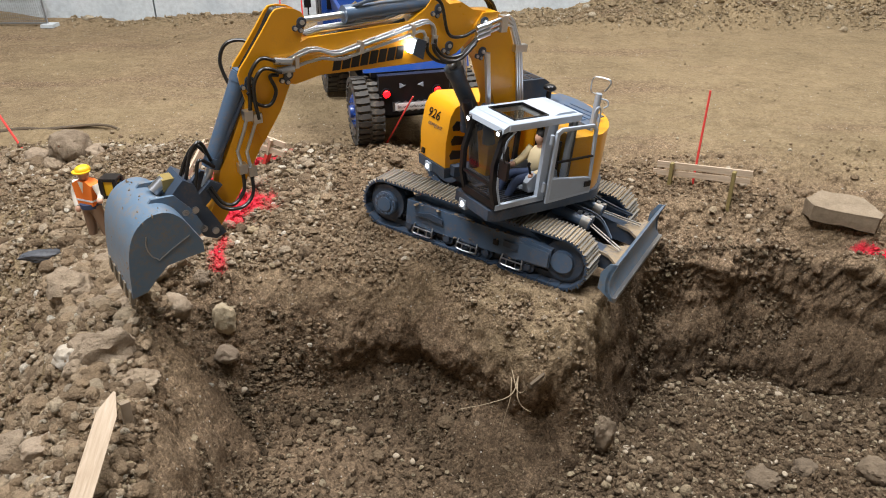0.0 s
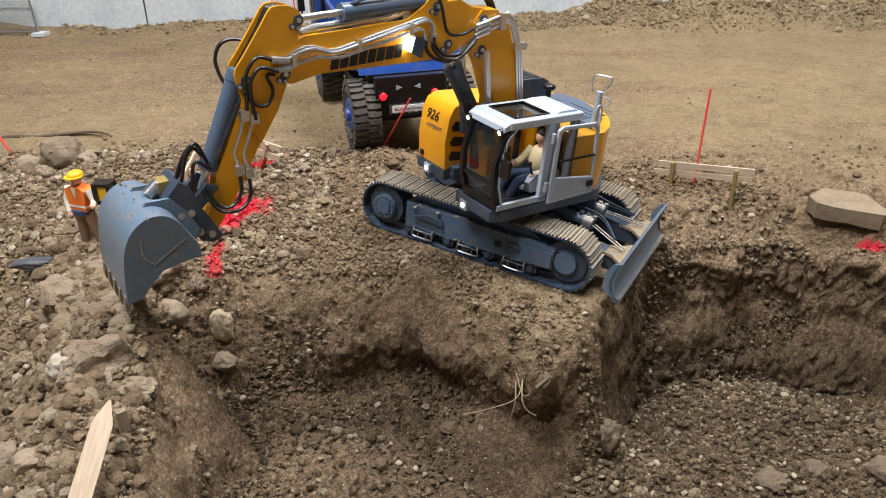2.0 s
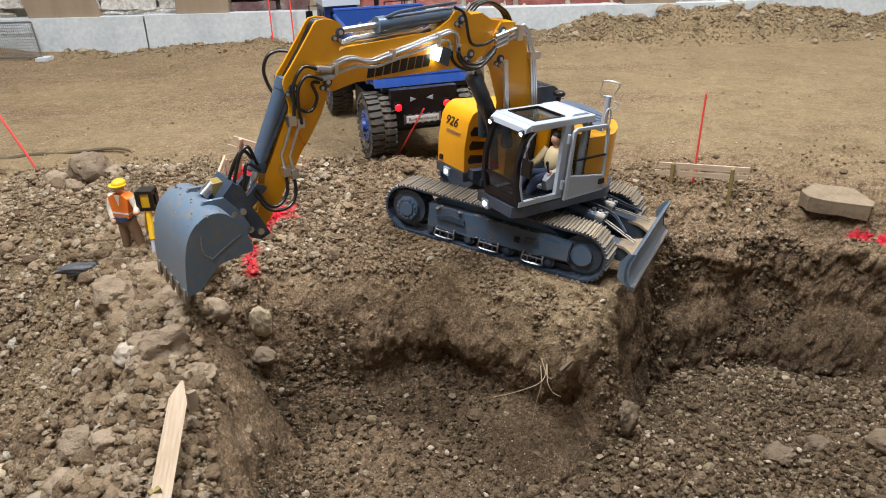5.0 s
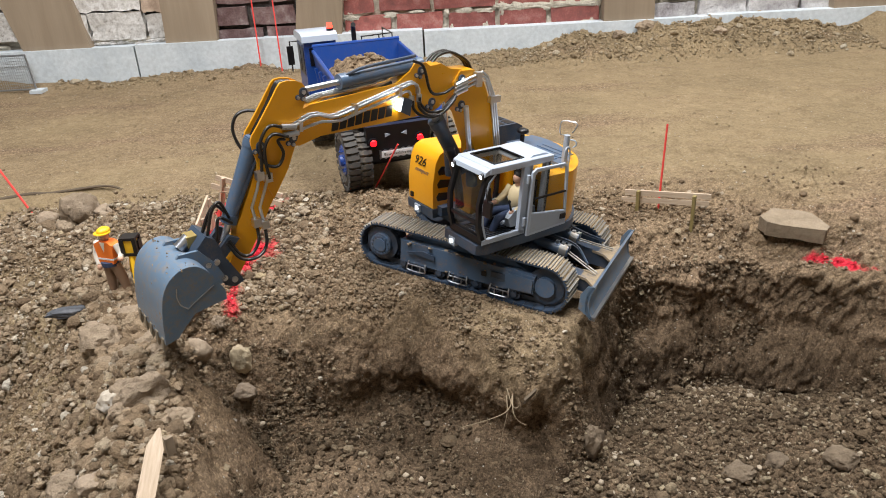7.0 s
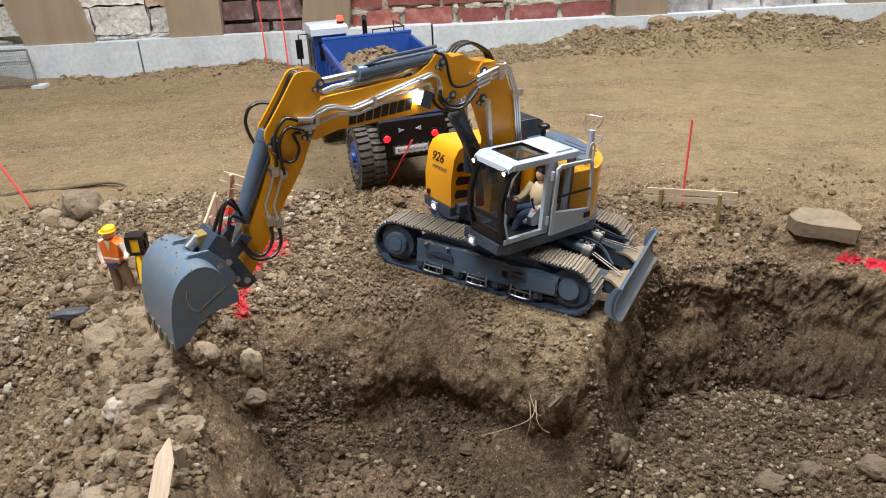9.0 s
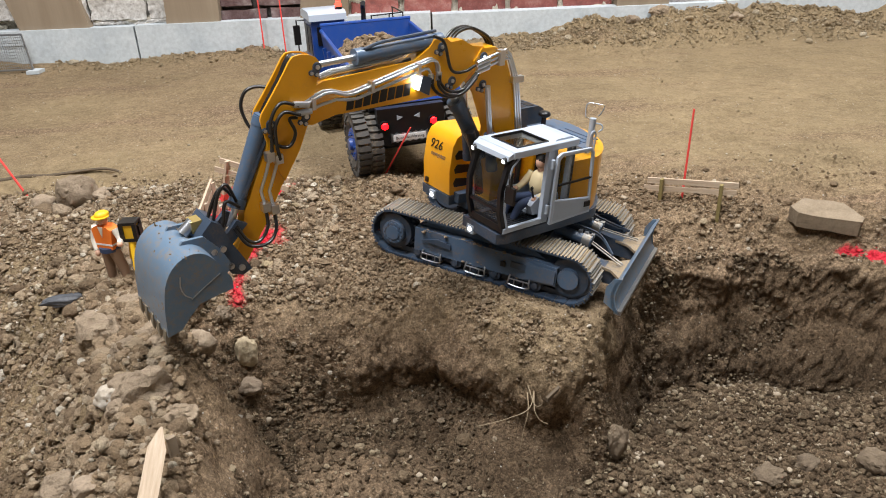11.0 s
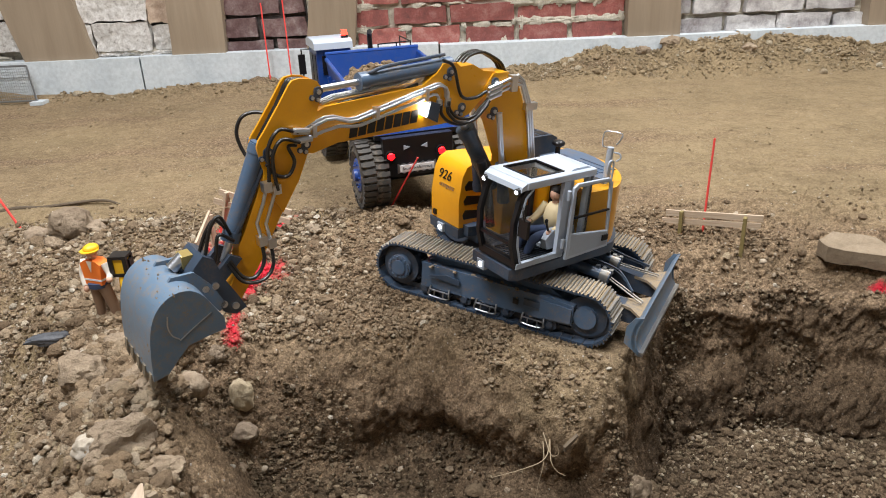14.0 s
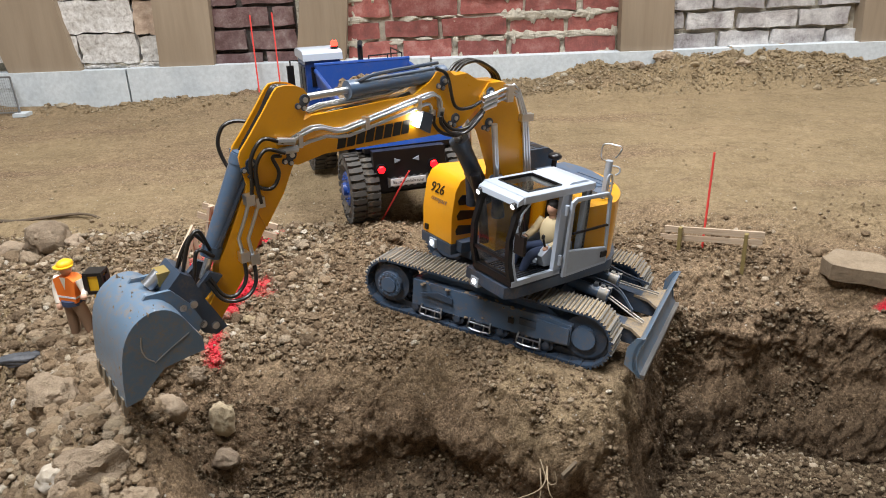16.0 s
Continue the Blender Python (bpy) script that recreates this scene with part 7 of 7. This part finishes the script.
board("two pale laths on stained posts, stuck in the spoil", (0.44, 1.03, 0.03), [(0.392, 1.046, 0.058, 0.009), (0.469, 0.991, 0.065, 0.010)],
      [((0.374, 1.064, 0.0505), (0.500, 0.9995, 0.0585), 0.0095), ((0.369, 1.065, 0.0375), (0.498, 1.000, 0.0465), 0.0085)], M_OLIVE)
board("pale laths nailed to red-footed posts", (-0.30, 1.09, 0.03), [(-0.346, 1.108, 0.104, 0.011, 0.023, -0.008), (-0.263, 1.092, 0.084, 0.010, 0.024, -0.018)],
      [((-0.338, 1.108, 0.103), (-0.218, 1.068, 0.076), 0.009), ((-0.349, 1.109, 0.088), (-0.222, 1.069, 0.0605), 0.009)], M_WOOD, 0.03)
board("two short laths on leaning posts", (-0.33, 1.0, 0.03), [(-0.337, 1.040, 0.088, 0.008), (-0.331, 0.972, 0.080, 0.008)],
      [((-0.340, 1.050, 0.087), (-0.332, 0.945, 0.077), 0.010), ((-0.340, 1.046, 0.074), (-0.332, 0.950, 0.063), 0.009)], M_WOOD)
e = empty("batter_board", Matrix.Translation((-0.24, 0.43, 0.03)), "sharpened pale lath beside a short post", "batter board", "batter boards round the pit")
lath((-0.224, 0.335, 0.036), (-0.2395, 0.462, 0.064), 0.0160, 0.004, M_WOOD, "rail", e, up=Vector((-0.7, 0, 0.7)), pointed=True)
lath((-0.233, 0.462, zat(-0.233, 0.462) - 0.01), (-0.2345, 0.466, 0.050), 0.008, 0.005, M_TIMBER, "post", e, up=Vector((0.7, 0.7, 0)))
lath((-0.228, 0.345, zat(-0.228, 0.345) - 0.01), (-0.229, 0.345, 0.045), 0.009, 0.005, M_OLIVE, "post", e, up=Vector((0.7, 0.7, 0)))


def rod(a, b, r, label):
    bm = cyl(bmesh.new(), (0, 0, 0), Vector(b) - Vector(a), r, r * 0.9, 8)
    ob = part("marker_rod", bm, M_RED, None)
    ob.location = a
    return tagged(ob, label, "marker rod", "red marker rods")


rod((0.430, 1.052, zat(0.43, 1.052) - 0.01), (0.438, 1.063, 0.168), 0.0019, "thin red marker rod in the spoil")
rod((-0.715, 1.185, zat(-0.715, 1.185) - 0.01), (-0.775, 1.20, 0.140), 0.0021, "leaning red marker rod beside stones")
rod((-0.076, 1.165, zat(-0.076, 1.165) - 0.008), (-0.016, 1.125, 0.140), 0.0016, "slanting red marker rod behind the truck")
rod((-0.508, 2.352, 0.02), (-0.510, 2.36, 0.294), 0.0024, "tall red marker rod at the kerb")
rod((-0.440, 2.352, 0.02), (-0.443, 2.36, 0.299), 0.0024, "tall red marker rod at the kerb")

# ---- toy site fence against the kerb ----
fence = empty("site_fence", Matrix.Translation((-1.4, 2.30, 0.035)), "grey wire mesh toy fence panel leaning on the kerb", "fence")
A = Vector((-1.213, 2.262, 0.044))
B_ = Vector((-1.633, 2.262, 0.044))
UPV = Vector((-0.060, 0.100, 0.092))
bm = bmesh.new()
for p, q in ((A, A + UPV), (B_, B_ + UPV), (A, B_), (A + UPV, B_ + UPV)):
    tube(bm, [p, q], 0.0032, 8, 1)
bm.transform(fence.matrix_world.inverted())
part("fence_frame", bm, M_STEEL, fence)
bm = bmesh.new()
for k in range(1, 60):
    p = A.lerp(B_, k / 60)
    tube(bm, [p, p + UPV], 0.0006, 4, 1)
for k in range(1, 12):
    tube(bm, [A + UPV * (k / 12), B_ + UPV * (k / 12)], 0.0006, 4, 1)
bm.transform(fence.matrix_world.inverted())
part("wire_mesh", bm, M_STEEL, fence)
bm = box(bmesh.new(), -1.224, -1.186, 2.236, 2.280, 0.034, 0.044, 0.003)
bm.transform(fence.matrix_world.inverted())
part("fence_foot", bm, M_KERB, fence, "pale concrete foot")


# ---- single stones and roots ----
def stone(x, y, r, mat, label, seed, turn=0.0, rough=0.35, up=0.35, name="stone", cut=False):
    bm = blob(bmesh.new(), (0, 0, 0), (1, 1, 1), 4, None, rough, seed, 1.2)
    for v in bm.verts:
        v.co *= 1 + 0.07 * noise.fractal(v.co * 3.5 + Vector((seed, 0, 0)), 0.8, 2.0, 4) + (0.055 * noise.fractal(v.co * 9 + Vector((0, seed, 0)), 0.7, 2.0, 3) if mat in (M_CLAY, M_PITROCK) else 0)
        if cut:
            v.co.z = max(-0.8, min(0.55 + 0.06 * v.co.x, v.co.z))
        v.co = Vector((v.co.x * r[0], v.co.y * r[1], v.co.z * r[2]))
    ob = part(name, bm, mat, None, "", 38)
    ob.matrix_world = Matrix.Translation((x, y, zat(x, y) + r[2] * up)) @ pose(0, 0, 0, 0, 0, turn)
    return tagged(ob, label, "stone", "stones by the pit")


stone(-0.598, 1.128, (0.033, 0.028, 0.031), M_CLAY, "large rounded tan field stone", 1, 20, 0.22, 0.5)
stone(-0.668, 1.140, (0.020, 0.017, 0.015), M_ROCK, "brown stone beside a larger one", 12, 60)
stone(-0.612, 1.082, (0.015, 0.013, 0.015), M_CLAY, "small greyish rounded stone", 2, 10)
stone(-0.560, 1.130, (0.016, 0.014, 0.012), M_ROCK, "brown stone half in the soil", 13, 0)
stone(-0.328, 0.812, (0.030, 0.022, 0.016), M_ROCK, "flat-topped tan stone by the tripod", 3, -15, 0.15, 0.5)
stone(-0.402, 0.842, (0.022, 0.016, 0.014), M_CLAY, "tan clod behind the surveyor", 32, 40, 0.3)
stone(-0.316, 0.534, (0.015, 0.012, 0.015), M_CHALK, "white-faced chalky stone on the ridge", 4, 10, 0.28, 0.45)
stone(-0.290, 0.545, (0.028, 0.021, 0.024), M_CLAY, "big crumbly clod of clay on the ridge", 5, 30, 0.42, 0.35)
stone(-0.302, 0.521, (0.013, 0.010, 0.010), M_CLAY, "broken grey-tan stone face under a clod", 14, 50, 0.3)
stone(-0.246, 0.520, (0.016, 0.013, 0.013), M_CLAY, "crumbly clod on the ridge beside a lath", 33, 20, 0.5)
stone(-0.392, 0.686, (0.026, 0.023, 0.021), M_CLAY, "rounded dusty clod on the spoil ridge", 6, 0, 0.25, 0.4)
stone(-0.322, 0.668, (0.022, 0.016, 0.013), M_CLAY, "long tan clod on the spoil ridge", 15, 60, 0.4)
stone(-0.335, 0.628, (0.016, 0.013, 0.011), M_CLAY, "dusty clod bedded in the spoil ridge", 16, 80, 0.4)
stone(-0.300, 0.640, (0.014, 0.012, 0.010), M_ROCK, "small stone bedded in the spoil ridge", 34, 20, 0.4)
stone(-0.378, 0.758, (0.024, 0.018, 0.010), M_CLAY, "flat clod below the surveyor", 35, -10, 0.3)
stone(-0.302, 0.742, (0.026, 0.018, 0.015), M_CLAY, "crusted clod of soil at the bank's lip", 36, 35, 0.5)
stone(-0.282, 0.708, (0.017, 0.014, 0.018), M_ROCK, "dark rounded stone in the bank's lip", 7, 0, 0.25, 0.35)
stone(-0.262, 0.752, (0.010, 0.008, 0.012), M_CLAY, "small clod hanging at the bank's lip", 37, 10, 0.4)
stone(-0.232, 0.728, (0.014, 0.012, 0.022), M_PALE, "pale yellowish stone in the bank", 8, 10, 0.25, 0.5)
stone(-0.228, 0.706, (0.015, 0.012, 0.011), M_ROCK, "brown stone below a pale one", 38, 10, 0.25, 0.4)
stone(-0.228, 0.660, (0.009, 0.007, 0.006), M_CLAY, "small tan clod on the bank", 39, 10, 0.3, 0.5)
stone(-0.480, 0.797, (0.034, 0.010, 0.008), M_SLATE, "dark slate sliver on the gravel", 9, 12, 0.4, 0.6)
stone(-0.352, 0.470, (0.020, 0.017, 0.014), M_CLAY, "rounded stone on the slope", 17, 20, 0.35)
stone(-0.315, 0.452, (0.016, 0.014, 0.012), M_ROCK, "stone on the slope beside a lath", 18, 70, 0.35)
stone(-0.355, 0.435, (0.017, 0.015, 0.012), M_ROCK, "tan stone on the slope", 19, 0, 0.4)
stone(-0.510, 0.560, (0.020, 0.017, 0.012), M_PALE, "tan pebble on the lower slope", 20, 0, 0.3)
bm = prism(bmesh.new(), [(-0.050, 0.004), (-0.026, 0.036), (0.034, 0.030), (0.056, -0.012), (0.050, -0.030), (-0.040, -0.022)], -0.020, 0.003, "z", 0.003)
bmesh.ops.subdivide_edges(bm, edges=[e_ for e_ in bm.edges if e_.calc_length() > 0.012], cuts=3, use_grid_fill=True)
for v in bm.verts:
    v.co.x *= 0.94
    v.co += 0.0022 * noise.noise_vector(v.co * 40) + 0.0016 * noise.noise_vector(v.co * 160)
slab = part("stone_slab", bm, M_SANDSTONE, None)
slab.matrix_world = Matrix.Translation((SLAB[0] + 0.004, SLAB[1], zat(0.606, 0.965) + 0.001)) @ pose(0, 0, 0, 4, 2, -20)
tagged(slab, "flat sandstone slab on the pit's rim", "stone", "stones by the pit")
stone(0.243, 0.682, (0.016, 0.013, 0.026), M_PITROCK, "upright wedge of dark soil in the pit", 41, 15, 0.40, 0.5)
stone(0.595, 0.675, (0.022, 0.019, 0.016), M_PITROCK, "tan stone on the pit floor", 11, 0, 0.25, 0.5)
stone(0.520, 0.70, (0.017, 0.015, 0.013), M_PITROCK, "brown stone on the pit floor", 21, 30, 0.25, 0.5)
stone(0.45, 0.672, (0.022, 0.017, 0.014), M_PITROCK, "broad clod on the pit floor", 23, 10, 0.3, 0.5)
stone(0.99, 2.30, (0.022, 0.017, 0.014), M_ROCK, "dark stone at the foot of the heap", 24, 10, 0.35)
stone(0.77, 2.37, (0.030, 0.022, 0.020), M_CLAY, "dry clod on the heap by the kerb", 25, 10, 0.4)
stone(0.68, 2.36, (0.022, 0.018, 0.016), M_CLAY, "dry clod on the heap by the kerb", 26, 10, 0.4)

twig_pts = [(-0.84, 1.240, 0.032), (-0.80, 1.250, 0.035), (-0.755, 1.263, 0.037), (-0.72, 1.266, 0.035), (-0.68, 1.276, 0.036), (-0.63, 1.288, 0.037), (-0.60, 1.284, 0.036), (-0.57, 1.270, 0.030)]
tw = part("fallen_twig", tube(bmesh.new(), twig_pts, 0.0046, 8, 6, 0.0022), M_TWIG, None)
tagged(tw, "dark weathered twig lying on trodden soil", "twig")
roots = empty("root_tuft", Matrix.Translation((0.124, 0.648, -0.080)), "pale torn roots hanging from the bank", "roots")
for pts, r in (([(0.01, 0.03, 0.012), (0, 0, 0), (-0.028, -0.006, -0.010), (-0.062, -0.010, -0.016)], 0.0007), ([(0.0, 0.02, 0.008), (-0.002, -0.002, -0.004), (-0.008, -0.006, -0.030), (-0.012, -0.006, -0.058)], 0.0006),
               ([(0.008, 0.02, 0.01), (0.006, -0.002, -0.002), (0.012, -0.006, -0.014), (0.022, -0.008, -0.020)], 0.0007), ([(0.0, 0.02, 0.02), (0.006, -0.002, 0.006), (0.014, -0.006, 0.010), (0.012, -0.004, 0.022)], 0.0006)):
    part("root", tube(bmesh.new(), pts, r, 6, 5, r * 0.5), M_ROOT, roots)
chip = part("wood_chip", prism(bmesh.new(), [(0, 0), (0.020, 0.001), (0.024, 0.004), (0.003, 0.0055)], -0.002, 0.002, "y", 0.001), M_TWIG, None)
chip.matrix_world = Matrix.Translation((0.145, 0.648, -0.072)) @ pose(0, 0, 0, 0, -30, 30)
tagged(chip, "splinter of wood stuck in the bank", "splinter")
tw = part("grass_stalk", tube(bmesh.new(), [(0.238, 0.772, -0.090), (0.248, 0.765, -0.06), (0.256, 0.762, -0.045)], 0.0007, 6, 4), M_ROOT, None)
tagged(tw, "dry stalk poking from the bank", "stalk")
tw = part("grass_stalk", tube(bmesh.new(), [(-0.52, 0.70, zat(-0.52, 0.70) + 0.002), (-0.47, 0.665, zat(-0.47, 0.665) + 0.006), (-0.42, 0.63, zat(-0.42, 0.63) + 0.004)], 0.0006, 6, 4), M_ROOT, None)
tagged(tw, "dry straw lying on the slope", "stalk")
tw = part("wire_loop", tube(bmesh.new(), [(-0.35, 1.02, zat(-0.35, 1.02)), (-0.362, 1.03, 0.07), (-0.355, 1.045, 0.088), (-0.32, 1.06, 0.092), (-0.29, 1.07, 0.088)], 0.0007, 6, 5), M_ROOT, None)
tagged(tw, "thin bent wire by the batter boards", "wire")
